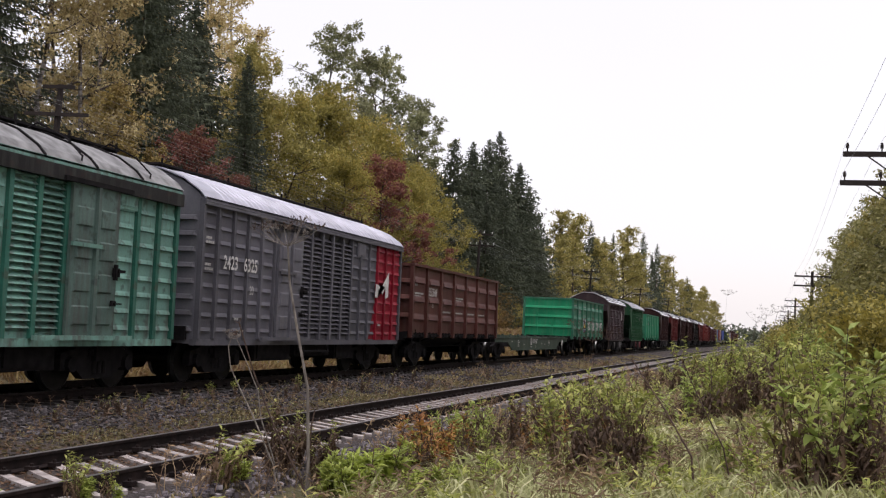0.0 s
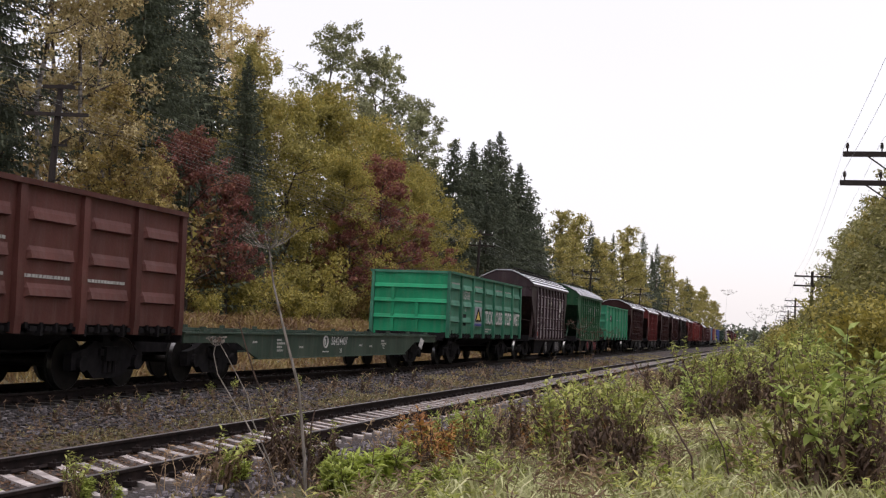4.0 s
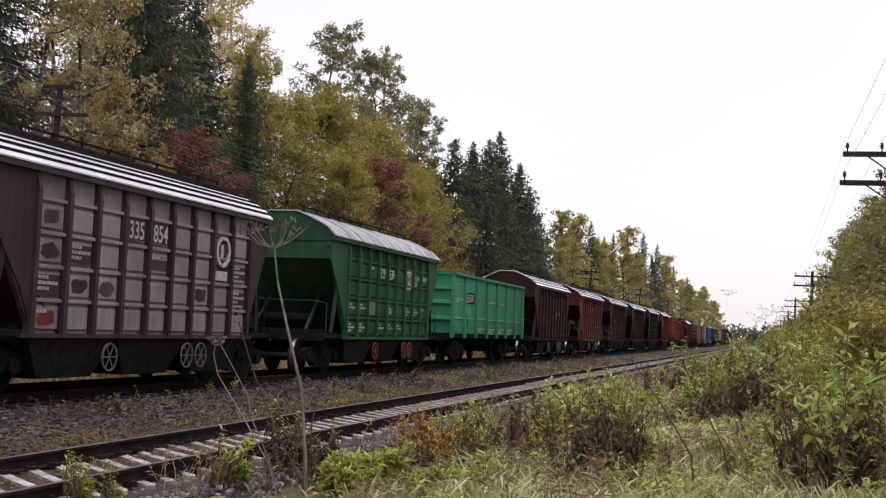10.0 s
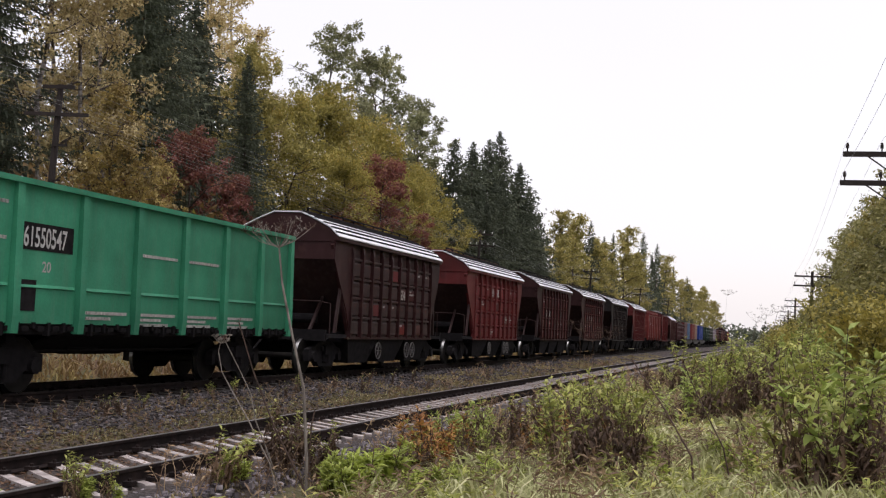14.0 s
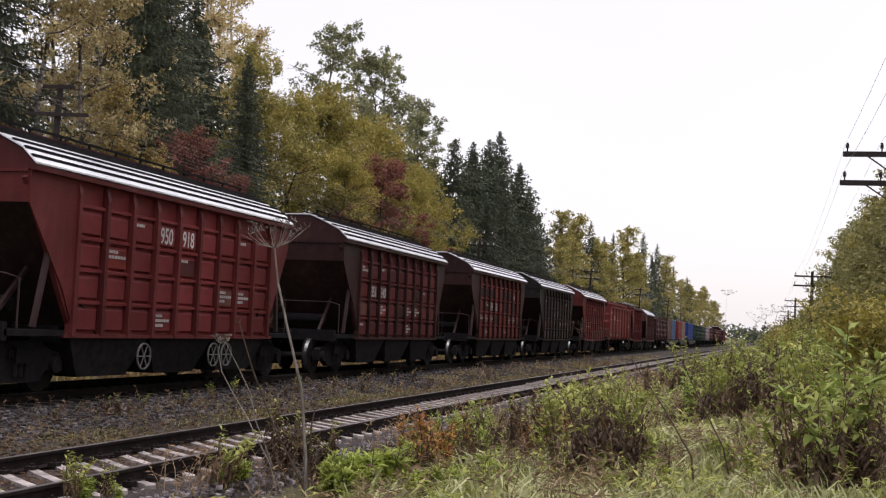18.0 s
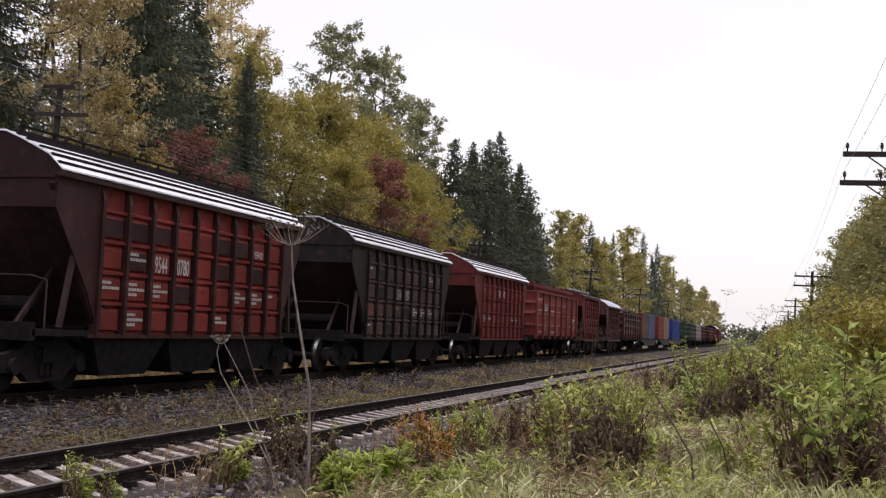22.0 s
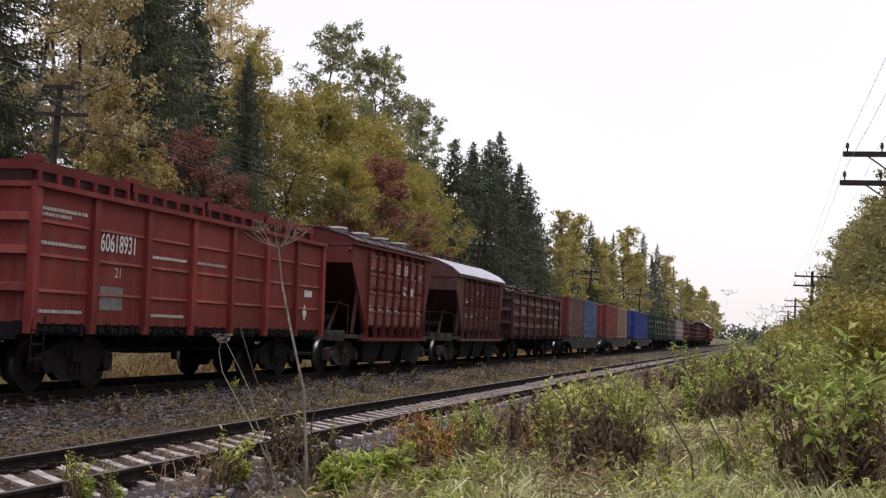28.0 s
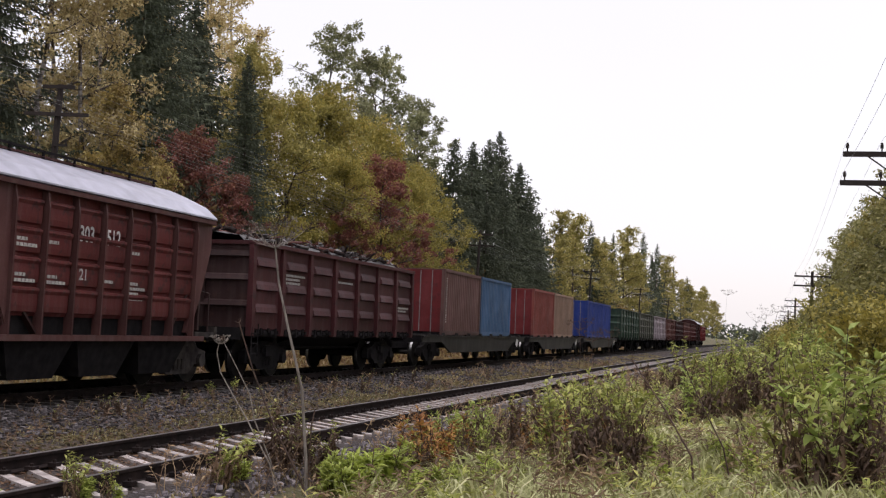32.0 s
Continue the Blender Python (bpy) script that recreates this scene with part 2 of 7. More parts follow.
M_STALK_DARK = plain("dark_dead_stalk", (0.05, 0.03, 0.022), (0.12, 0.075, 0.055), 9, 0.9)
L_SPRUCE = leafy("spruce_needles", [(0.1, (0.049, 0.060, 0.039)), (0.5, (0.085, 0.102, 0.065)), (0.95, (0.151, 0.167, 0.103))], 0.8, 0.2)
L_YELLOW = leafy("yellow_autumn_leaves", [(0.05, (0.16, 0.145, 0.045)), (0.4, (0.32, 0.28, 0.08)), (0.75, (0.47, 0.41, 0.13)), (1.0, (0.42, 0.29, 0.1))])
L_OLIVE = leafy("olive_yellow_willow_leaves", [(0.05, (0.140, 0.130, 0.038)), (0.4, (0.302, 0.265, 0.065)), (0.8, (0.464, 0.389, 0.092)), (1.0, (0.497, 0.302, 0.097))])
L_ASPEN = leafy("grey_green_aspen_leaves", [(0.05, (0.12, 0.13, 0.06)), (0.5, (0.24, 0.25, 0.12)), (1.0, (0.42, 0.4, 0.22))])
L_ROWAN = leafy("dark_red_rowan_leaves", [(0.05, (0.094, 0.054, 0.042)), (0.5, (0.226, 0.073, 0.060)), (1.0, (0.339, 0.196, 0.097))])
L_BIRCH = leafy("pale_gold_birch_leaves", [(0.05, (0.250, 0.181, 0.094)), (0.5, (0.500, 0.400, 0.175)), (1.0, (0.775, 0.675, 0.375))])
L_SCRUB = leafy("brown_scrub_leaves", [(0.05, (0.1, 0.065, 0.03)), (0.5, (0.25, 0.16, 0.055)), (1.0, (0.4, 0.3, 0.08))])
L_WEED = leafy("fresh_green_weed_leaves", [(0.05, (0.115, 0.121, 0.034)), (0.35, (0.287, 0.328, 0.075)), (0.7, (0.517, 0.529, 0.155)), (1.0, (0.759, 0.598, 0.230))])
L_FRESH = leafy("bright_green_weed_leaves", [(0.05, (0.115, 0.144, 0.034)), (0.35, (0.287, 0.368, 0.081)), (0.7, (0.540, 0.609, 0.172)), (1.0, (0.805, 0.690, 0.253))])
L_SIDE = leafy("olive_green_thicket_leaves", [(0.05, (0.1, 0.105, 0.035)), (0.45, (0.225, 0.215, 0.07)), (0.8, (0.34, 0.31, 0.11)), (1.0, (0.38, 0.27, 0.1))])
L_WEED_DRY = leafy("withered_brown_weed_leaves", [(0.05, (0.09, 0.055, 0.036)), (0.45, (0.24, 0.155, 0.095)), (0.8, (0.42, 0.3, 0.17)), (1.0, (0.5, 0.42, 0.17))])
L_DEAD = leafy("dead_dark_brown_leaves", [(0.05, (0.05, 0.03, 0.022)), (0.5, (0.13, 0.08, 0.052)), (0.85, (0.24, 0.165, 0.1)), (1.0, (0.36, 0.27, 0.14))])
L_LITTER = leafy("brown_leaf_litter", [(0.05, (0.06, 0.032, 0.02)), (0.5, (0.16, 0.085, 0.045)), (1.0, (0.34, 0.19, 0.08))])
L_RUSSET = leafy("russet_orange_leaves", [(0.05, (0.14, 0.055, 0.03)), (0.35, (0.34, 0.15, 0.045)), (0.65, (0.5, 0.3, 0.08)), (1.0, (0.5, 0.42, 0.12))])
L_BRIGHT = leafy("bright_yellow_green_low_leaves", [(0.05, (0.15, 0.18, 0.035)), (0.4, (0.36, 0.43, 0.085)), (0.75, (0.58, 0.63, 0.17)), (1.0, (0.74, 0.68, 0.24))])
L_GOLD = leafy("brown_and_gold_birch_leaves", [(0.05, (0.141, 0.103, 0.044)), (0.4, (0.319, 0.235, 0.083)), (0.75, (0.516, 0.413, 0.132)), (1.0, (0.432, 0.263, 0.132))])
L_BRACKEN = leafy("rusty_brown_forest_edge_growth", [(0.0, (0.09, 0.05, 0.028)), (0.4, (0.22, 0.13, 0.065)), (0.75, (0.33, 0.24, 0.09)), (1.0, (0.36, 0.3, 0.11))])
L_GRASS = leafy("mixed_autumn_grass", [(0.0, (0.132, 0.110, 0.050)), (0.25, (0.275, 0.264, 0.110)), (0.5, (0.451, 0.473, 0.209)), (0.75, (0.660, 0.660, 0.363)), (1.0, (0.946, 0.880, 0.638))])
L_GRASS_DRY = leafy("dry_straw_grass", [(0.0, (0.12, 0.1, 0.045)), (0.5, (0.26, 0.215, 0.09)), (1.0, (0.42, 0.34, 0.16))])


def ground_build(nt, b):
    n = tex(nt, "ShaderNodeTexNoise", 9.0, 6)
    n2 = tex(nt, "ShaderNodeTexNoise", 0.5, 4)
    soil = ramp(nt, n.outputs["Fac"], [(0.3, (0.05, 0.036, 0.022)), (0.7, (0.17, 0.125, 0.07))])
    moss = ramp(nt, n.outputs["Fac"], [(0.3, (0.04, 0.05, 0.018)), (0.7, (0.13, 0.13, 0.05))])
    c = mix(nt, n2.outputs["Fac"], soil, moss)
    nt.links.new(c, b.inputs["Base Color"])
    b.inputs["Roughness"].default_value = 0.95
    bump(nt, b, n.outputs["Fac"], 0.6, 0.06)


M_GROUND = material("mossy_autumn_soil", ground_build)


def ballast_build(nt, b):
    v = tex(nt, "ShaderNodeTexVoronoi", 17.0)
    n = tex(nt, "ShaderNodeTexNoise", 1.3, 5)
    n3 = tex(nt, "ShaderNodeTexNoise", 30.0, 3)
    c = hue(nt, ramp(nt, n3.outputs["Fac"], [(0.3, (0.024, 0.019, 0.018)), (0.7, (0.07, 0.055, 0.053))]), v.outputs["Color"], lo=0.55, hi=1.35)
    leaf = ramp(nt, n.outputs["Fac"], [(0.5, (0, 0, 0)), (0.72, (0.6, 0.6, 0.6))])
    c = mix(nt, leaf, c, (0.12, 0.08, 0.045))
    nt.links.new(c, b.inputs["Base Color"])
    b.inputs["Roughness"].default_value = 0.95
    bump(nt, b, v.outputs["Distance"], 1.0, 0.05)


M_BALLAST = material("crushed_granite_ballast", ballast_build)


# Ballast below the train: the train's shade is put into its near-black colour.
def shaded_build(nt, b):
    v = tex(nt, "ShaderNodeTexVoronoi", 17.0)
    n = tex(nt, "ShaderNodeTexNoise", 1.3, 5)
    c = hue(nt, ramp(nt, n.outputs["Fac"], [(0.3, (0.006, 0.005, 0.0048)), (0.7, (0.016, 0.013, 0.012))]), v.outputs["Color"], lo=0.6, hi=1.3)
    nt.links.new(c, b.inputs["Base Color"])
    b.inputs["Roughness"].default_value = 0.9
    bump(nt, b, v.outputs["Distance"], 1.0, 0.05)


M_BALLAST_SHADED = material("shade_darkened_ballast", shaded_build)
# ---- mesh helpers ----
class Geo:
    """Collects vertices and faces of one mesh."""

    def __init__(self, rooted=False):
        self.v, self.f = [], []
        self.rooted, self.root = rooted, None

    def face(self, *pts):
        n = len(self.v)
        self.v.extend(tuple(p) for p in pts)
        self.f.append(tuple(range(n, n + len(pts))))
        return self

    def hexa(self, a, b):
        """A solid between two rings of four points."""
        n = len(self.v)
        self.v.extend(tuple(p) for p in (*a, *b))
        for q in ((3, 2, 1, 0), (4, 5, 6, 7), (0, 1, 5, 4), (1, 2, 6, 5), (2, 3, 7, 6), (3, 0, 4, 7)):
            self.f.append(tuple(n + i for i in q))
        return self

    def box(self, x0, x1, y0, y1, z0, z1):
        self.hexa([(x0, y0, z0), (x1, y0, z0), (x1, y1, z0), (x0, y1, z0)], [(x0, y0, z1), (x1, y0, z1), (x1, y1, z1), (x0, y1, z1)])
        return self

    def prism(self, profile, y0, y1):
        """A profile of (x, z) points drawn out along y."""
        n, k = len(self.v), len(profile)
        self.v.extend((x, y0, z) for x, z in profile)
        self.v.extend((x, y1, z) for x, z in profile)
        for i in range(k):
            j = (i + 1) % k
            self.f.append((n + i, n + j, n + k + j, n + k + i))
        self.f.append(tuple(n + i for i in reversed(range(k))))
        self.f.append(tuple(n + k + i for i in range(k)))
        return self

    def plate(self, outline, x0, x1):
        """An outline of (y, z) points with thickness from x0 to x1."""
        n, k = len(self.v), len(outline)
        self.v.extend((x0, y, z) for y, z in outline)
        self.v.extend((x1, y, z) for y, z in outline)
        for i in range(k):
            j = (i + 1) % k
            self.f.append((n + i, n + j, n + k + j, n + k + i))
        self.f.append(tuple(n + i for i in reversed(range(k))))
        self.f.append(tuple(n + k + i for i in range(k)))
        return self

    def relief(self, ys, zs, height, back):
        """A pressed sheet in the y-z plane: height(i, j) is how far it stands out at each grid point."""
        n, k = len(self.v), len(zs)
        for i, y in enumerate(ys):
            for j, z in enumerate(zs):
                self.v.append((height(i, j), y, z))
        for i in range(len(ys) - 1):
            for j in range(k - 1):
                a = n + i * k + j
                self.f.append((a, a + k, a + k + 1, a + 1))
        m = len(self.v)
        self.v.extend([(back, ys[0], zs[0]), (back, ys[-1], zs[0]), (back, ys[-1], zs[-1]), (back, ys[0], zs[-1])])
        last = n + (len(ys) - 1) * k
        self.f.append((m + 3, m + 2, m + 1, m))
        self.f.append((m, m + 1, *[n + i * k for i in reversed(range(len(ys)))]))
        self.f.append((m + 2, m + 3, *[n + i * k + k - 1 for i in range(len(ys))]))
        self.f.append((m + 3, m, *[n + j for j in range(k)]))
        self.f.append((m + 1, m + 2, *[last + j for j in reversed(range(k))]))
        return self

    def tube(self, p0, p1, r0, r1=None, n=8, cap=True):
        p0, p1 = Vector(p0), Vector(p1)
        r1 = r0 if r1 is None else r1
        d = (p1 - p0).normalized()
        a = d.orthogonal().normalized()
        b = d.cross(a)
        s = len(self.v)
        for p, r in ((p0, r0), (p1, r1)):
            for i in range(n):
                t = 2 * math.pi * i / n
                self.v.append(tuple(p + a * (r * math.cos(t)) + b * (r * math.sin(t))))
        for i in range(n):
            j = (i + 1) % n
            self.f.append((s + i, s + j, s + n + j, s + n + i))
        if cap:
            self.f.append(tuple(s + i for i in reversed(range(n))))
            self.f.append(tuple(s + n + i for i in range(n)))
        return self

    def path(self, pts, radii, n=6):
        """One connected tube through the points."""
        pts = [Vector(p) for p in pts]
        s = len(self.v)
        a = None
        for i, (p, r) in enumerate(zip(pts, radii)):
            d = (pts[min(i + 1, len(pts) - 1)] - pts[max(i - 1, 0)]).normalized()
            a = d.orthogonal() if a is None else a - d * a.dot(d)
            a = a.normalized() if a.length > 1e-5 else d.orthogonal().normalized()
            b = d.cross(a)
            for k in range(n):
                t = 2 * math.pi * k / n
                self.v.append(tuple(p + a * (r * math.cos(t)) + b * (r * math.sin(t))))
        for i in range(len(pts) - 1):
            for k in range(n):
                q, m = s + i * n + k, s + i * n + (k + 1) % n
                self.f.append((q, m, m + n, q + n))
        self.f.append(tuple(s + k for k in reversed(range(n))))
        self.f.append(tuple(len(self.v) - n + k for k in range(n)))
        if self.root is not None:            # stems of one plant grow from one root
            self.f.append((self.root, s, s + 1))
        elif self.rooted:
            self.root = s
        return self

    def beam(self, p0, p1, w, h):
        """A square bar from p0 to p1."""
        p0, p1 = Vector(p0), Vector(p1)
        d = (p1 - p0).normalized()
        a = d.cross(Vector((0, 0, 1)))
        a = (a if a.length > 1e-4 else Vector((1, 0, 0))).normalized()
        b = a.cross(d).normalized()
        ring = [(-w / 2, -h / 2), (w / 2, -h / 2), (w / 2, h / 2), (-w / 2, h / 2)]
        self.hexa([p0 + a * i + b * j for i, j in ring], [p1 + a * i + b * j for i, j in ring])
        return self

    def ring(self, c, axis_x, r, w, n=20, spokes=0):
        """A flat wheel rim round the x axis."""
        c = Vector(c)
        pts = [c + Vector((0, r * math.cos(2 * math.pi * i / n), r * math.sin(2 * math.pi * i / n))) for i in range(n)]
        k = len(self.v)
        for p in pts:
            d = (p - c).normalized() * w
            for u, q in ((-w, -1), (w, -1), (w, 1), (-w, 1)):
                self.v.append(tuple(p + d * q + Vector((u, 0, 0))))
        for i in range(n):
            j = (i + 1) % n
            for m in range(4):
                o = (m + 1) % 4
                self.f.append((k + i * 4 + m, k + i * 4 + o, k + j * 4 + o, k + j * 4 + m))
        for i in range(spokes):
            t = len(self.v)
            self.tube(c, pts[i * n // spokes], w, w, 4, False)
            self.f.append((k + (i * n // spokes) * 4, t + 4, t + 5))
        return self

    def mesh(self, name, mat, smooth=False):
        me = bpy.data.meshes.new(name)
        me.from_pydata(self.v, [], self.f)
        me.materials.append(mat)
        if smooth:
            me.shade_smooth()
        me.update()
        return me


def part(name, geo, mat, parent=None, label="", at=None, smooth=False):
    """Links a Geo or a mesh as ONE mesh object, under a thing or a part."""
    me = geo if isinstance(geo, bpy.types.Mesh) else geo.mesh(name, mat, smooth)
    ob = new(name, me)
    ob.parent = parent
    if at is not None:
        ob.matrix_basis = at
    return tagged(ob, label)


def thing(name, label, category, group="", at=None, kind=""):
    ob = new(name)
    ob.empty_display_size = 0.3
    if at is not None:
        ob.matrix_basis = at
    return tagged(ob, label, category, group, kind)


def smoothstep(a, b, t):
    t = min(1.0, max(0.0, (t - a) / (b - a)))
    return t * t * (3 - 2 * t)


# ---- ground ----
def bed(x, centre, top):
    """Height of a ballast bed with its shoulders, or a very low value."""
    d = abs(x - centre)
    return top - max(0.0, d - 1.75) * 0.62 if d < 3.2 else -9.0


def ground_z(x, y):
    base = -0.45
    base += smoothstep(-4.6, -2.4, x) * 0.42 + smoothstep(-2.5, 4.0, x) * 0.4 + smoothstep(4.0, 14.0, x) * 1.6
    base += smoothstep(16.0, 23.5, -x) * 2.0 + smoothstep(23.5, 60.0, -x) * 2.5
    if -11.4 < x < -9.0:                       # the strip between the tracks is filled with old ballast
        base = max(base, -0.2 + (-9.2 - x) * 0.15)
    wob = noise.noise(Vector((x * 0.5, y * 0.35, 3.1))) * 0.10 + noise.noise(Vector((x * 1.7, y * 1.3, 7.7))) * 0.03
    base += wob * (0.35 if -16 < x < -4.6 else 1.0)
    return max(base, bed(x, NEAR_X, -0.205), bed(x, TRAIN_X, TRAIN_Z - 0.19))


def build_ground():
    xs = [-900, -400, -200, -110, -70, -52] + [-44 + i * 1.0 for i in range(26)] + [-18 + i * 0.4 for i in range(75)] + [12.5 + i * 1.0 for i in range(16)] + [32, 45, 70, 120, 250, 500, 900]
    ys = [-300, -120, -50, -20, 0] + [4 + i * 0.8 for i in range(60)] + [52.5 + i * 3 for i in range(36)] + [165 + i * 15 for i in range(20)] + [500, 650, 900, 1400, 2200, 3500]
    ids, g = {}, Geo()
    for i, x in enumerate(xs):
        for j, y in enumerate(ys):
            ids[i, j] = len(g.v)
            g.v.append((x, y, ground_z(x, y)))
    soil, stone, in_shade = [], [], []
    for i in range(len(xs) - 1):
        xm = (xs[i] + xs[i + 1]) / 2
        on_bed = -14.9 < xm < -5.45
        for j in range(len(ys) - 1):
            g.f.append((ids[i, j], ids[i + 1, j], ids[i + 1, j + 1], ids[i, j + 1]))
            # the strip below the train gets the shade-dark ballast
            (in_shade if -14.7 < xm < -11.2 else stone if on_bed else soil).append(len(g.f) - 1)
    me = g.mesh("ground", M_GROUND, True)
    me.materials.append(M_BALLAST)
    me.materials.append(M_BALLAST_SHADED)
    for k in stone:
        me.polygons[k].material_index = 1
    for k in in_shade:
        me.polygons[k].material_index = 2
    tagged(new("ground", me), "mossy autumn soil rising to the forest, grey ballast beds under both tracks", "ground", kind="structure")


build_ground()


# ---- tracks ----
def rail_profile(c):
    return [(c - 0.075, -0.18), (c + 0.075, -0.18), (c + 0.075, -0.165), (c + 0.012, -0.145), (c + 0.012, -0.045), (c + 0.036, -0.035), (c + 0.036, -0.004), (c - 0.036, -0.004), (c - 0.036, -0.035), (c - 0.012, -0.045), (c - 0.012, -0.145), (c - 0.075, -0.165)]


def build_track(x, z, name, label, sleeper_mat, y0, y1, count, head_mat, head, skew=0.0, half=0.072):
    track = thing(name, label, "railway track", "railway tracks", pose(x, 0, z), "structure")
    for side in (-1, 1):
        c = side * (GAUGE / 2 + 0.036)
        rail = part("rail", Geo().prism(rail_profile(c), -40, 900), M_RAIL, track, "rust-brown steel rail")
        part("rail_head", Geo().box(c - 0.034, c + 0.034, -40, 900, -0.004, 0.001), head_mat, rail, head)
    prof = [(-1.35, -0.30), (1.35, -0.30), (1.35, -0.16), (1.32, -0.145), (0.5, -0.168), (-0.5, -0.168), (-1.32, -0.145), (-1.35, -0.16)]
    sleeper = Geo().prism(prof, -half, half).mesh("sleeper", sleeper_mat)
    clip = Geo()
    for side in (-1, 1):
        for off in (-0.13, 0.13):
            cx = side * (GAUGE / 2 + 0.036) + off
            clip.box(cx - 0.055, cx + 0.055, -0.06, 0.06, -0.17, -0.115)
            clip.tube((cx, 0, -0.13), (cx, 0, -0.085), 0.022, None, 6)
    clip = clip.mesh("rail_clip", M_RAIL)
    rest = Geo()
    n = 0
    y = y0
    while y < y1:
        if n < count:
            tie = part("sleeper", sleeper, None, track, at=pose(random.uniform(-0.02, 0.02), y, random.uniform(-0.012, 0.006), 0, 0, random.uniform(-1.5, 1.5) - skew))
            if n < 70:
                part("rail_clip", clip, None, tie, at=pose(0, 0, 0, 0, 0, skew))
        else:
            sk = math.tan(radians(skew))
            k0 = len(rest.v)
            rest.prism(prof, y - half, y + half)
            rest.v[k0:] = [(px, py - px * sk, pz) for px, py, pz in rest.v[k0:]]
        n += 1
        y += SLEEPER_STEP
    tagged(part("far_sleepers", rest, sleeper_mat, track), kind="stuff")
    return track


build_track(NEAR_X, 0.0, "railway_track", "empty railway track with rusty rails on pale concrete sleepers", M_SLEEPER, 6.57, 420, 190, M_RAILTOP, "worn bright running surface", SKEW, 0.062)
build_track(TRAIN_X, TRAIN_Z, "railway_track", "railway track under the goods train on dark sleepers", M_SLEEPER_WOOD, 13.0, 420, 120, M_WHEEL, "dark running surface")
# ---- goods wagons: y runs along the wagon, its near end at -y, rail top at z = 0 ----
HW = 1.55
cache = {}
movers = []      # (thing, place along the track at the start)
wheels = []      # wheelsets that turn


def shared(key, mat, make, smooth=False):
    k = (key, mat.name)
    if k not in cache:
        cache[k] = make().mesh(key.split("/")[0], mat, smooth)
    return cache[k]


def side_frame_geo():
    g = Geo()
    g.plate([(-1.2, 0.36), (-1.2, 0.66), (-0.8, 0.74), (-0.5, 0.88), (0.5, 0.88), (0.8, 0.74), (1.2, 0.66), (1.2, 0.36), (0.74, 0.4), (0.46, 0.2), (-0.46, 0.2), (-0.74, 0.4)], -0.08, 0.08)
    for y in (-0.925, 0.925):
        g.tube((-0.1, y, 0.475), (0.16, y, 0.475), 0.15, 0.14, 12)
    for y in (-0.16, 0.0, 0.16):
        g.tube((0.07, y, 0.3), (0.07, y, 0.62), 0.065, 0.065, 8)
    g.box(-0.05, 0.13, -0.36, 0.36, 0.62, 0.74)
    return g


def wheel_geo():
    g = Geo()
    for s in (-1, 1):
        a, b = s * 0.70, s * 0.83
        g.tube((a, 0, 0), (a + s * 0.03, 0, 0), 0.505, 0.505, 28)
        g.tube((a + s * 0.03, 0, 0), (b, 0, 0), 0.478, 0.47, 28)
        g.tube((b, 0, 0), (b + s * 0.03, 0, 0), 0.13, 0.12, 12)
    g.tube((-1.0, 0, 0), (1.0, 0, 0), 0.08, 0.08, 10)
    return g


def rim_geo():
    g = Geo()
    n = 36
    for s in (-1, 1):
        x0, x1 = s * 0.745, s * 0.832
        for i in range(n):
            t0, t1 = 2 * math.pi * i / n, 2 * math.pi * (i + 1) / n
            c0, s0, c1, s1 = math.cos(t0), math.sin(t0), math.cos(t1), math.sin(t1)
            for (xa, ra), (xb, rb) in (((x0, 0.481), (x1, 0.473)),):
                g.face((xa, ra * c0, ra * s0), (xa, ra * c1, ra * s1), (xb, rb * c1, rb * s1), (xb, rb * c0, rb * s0))
    return g


def bogie(parent, y, under=None):
    under = under or M_UNDER
    b = part("bogie", shared("bogie", under, lambda: Geo().box(-1.2, 1.2, -0.24, 0.24, 0.52, 0.78).tube((0, 0, 0.78), (0, 0, 0.92), 0.22, 0.2, 14)), None, parent, "sooty cast-steel bogie" if under is M_UNDER else "dusty cast-steel bogie", pose(0, y, 0))
    sf = shared("side_frame", under, side_frame_geo)
    part("side_frame", sf, None, b, at=pose(1.02, 0, 0))
    part("side_frame", sf, None, b, at=pose(-1.02, 0, 0, 0, 0, 180))
    me = shared("wheelset", M_WHEEL, wheel_geo)
    if len(me.materials) == 1:
        rim = rim_geo()
        n = len(me.vertices)
        both = Geo()
        both.v, both.f = wheel_geo().v, wheel_geo().f
        k = len(both.f)
        both.f += [tuple(i + len(both.v) for i in f) for f in rim.f]
        both.v += rim.v
        me = both.mesh("wheelset", M_WHEEL)
        me.materials.append(M_TREAD)
        for i in range(k, len(both.f)):
            me.polygons[i].material_index = 1
        cache["wheelset", M_WHEEL.name] = me
    for dy in (-0.925, 0.925):
        wheels.append((part("wheelset", me, None, b, "wheelset with worn bright rims", pose(0, dy, 0.475)), dy))


def couplers(parent, half):
    for s in (-1, 1):
        g = Geo().box(-0.13, 0.13, 0, 0.75, 0.94, 1.16).box(-0.22, 0.2, 0.62, 0.86, 0.9, 1.2).tube((0.35, 0.0, 0.95), (0.42, 0.55, 0.55), 0.035, 0.03, 6)
        part("coupler", g, M_UNDER, parent, "black automatic coupler", pose(0, s * (half - 0.15), 0, 0, 0, 0 if s > 0 else 180))


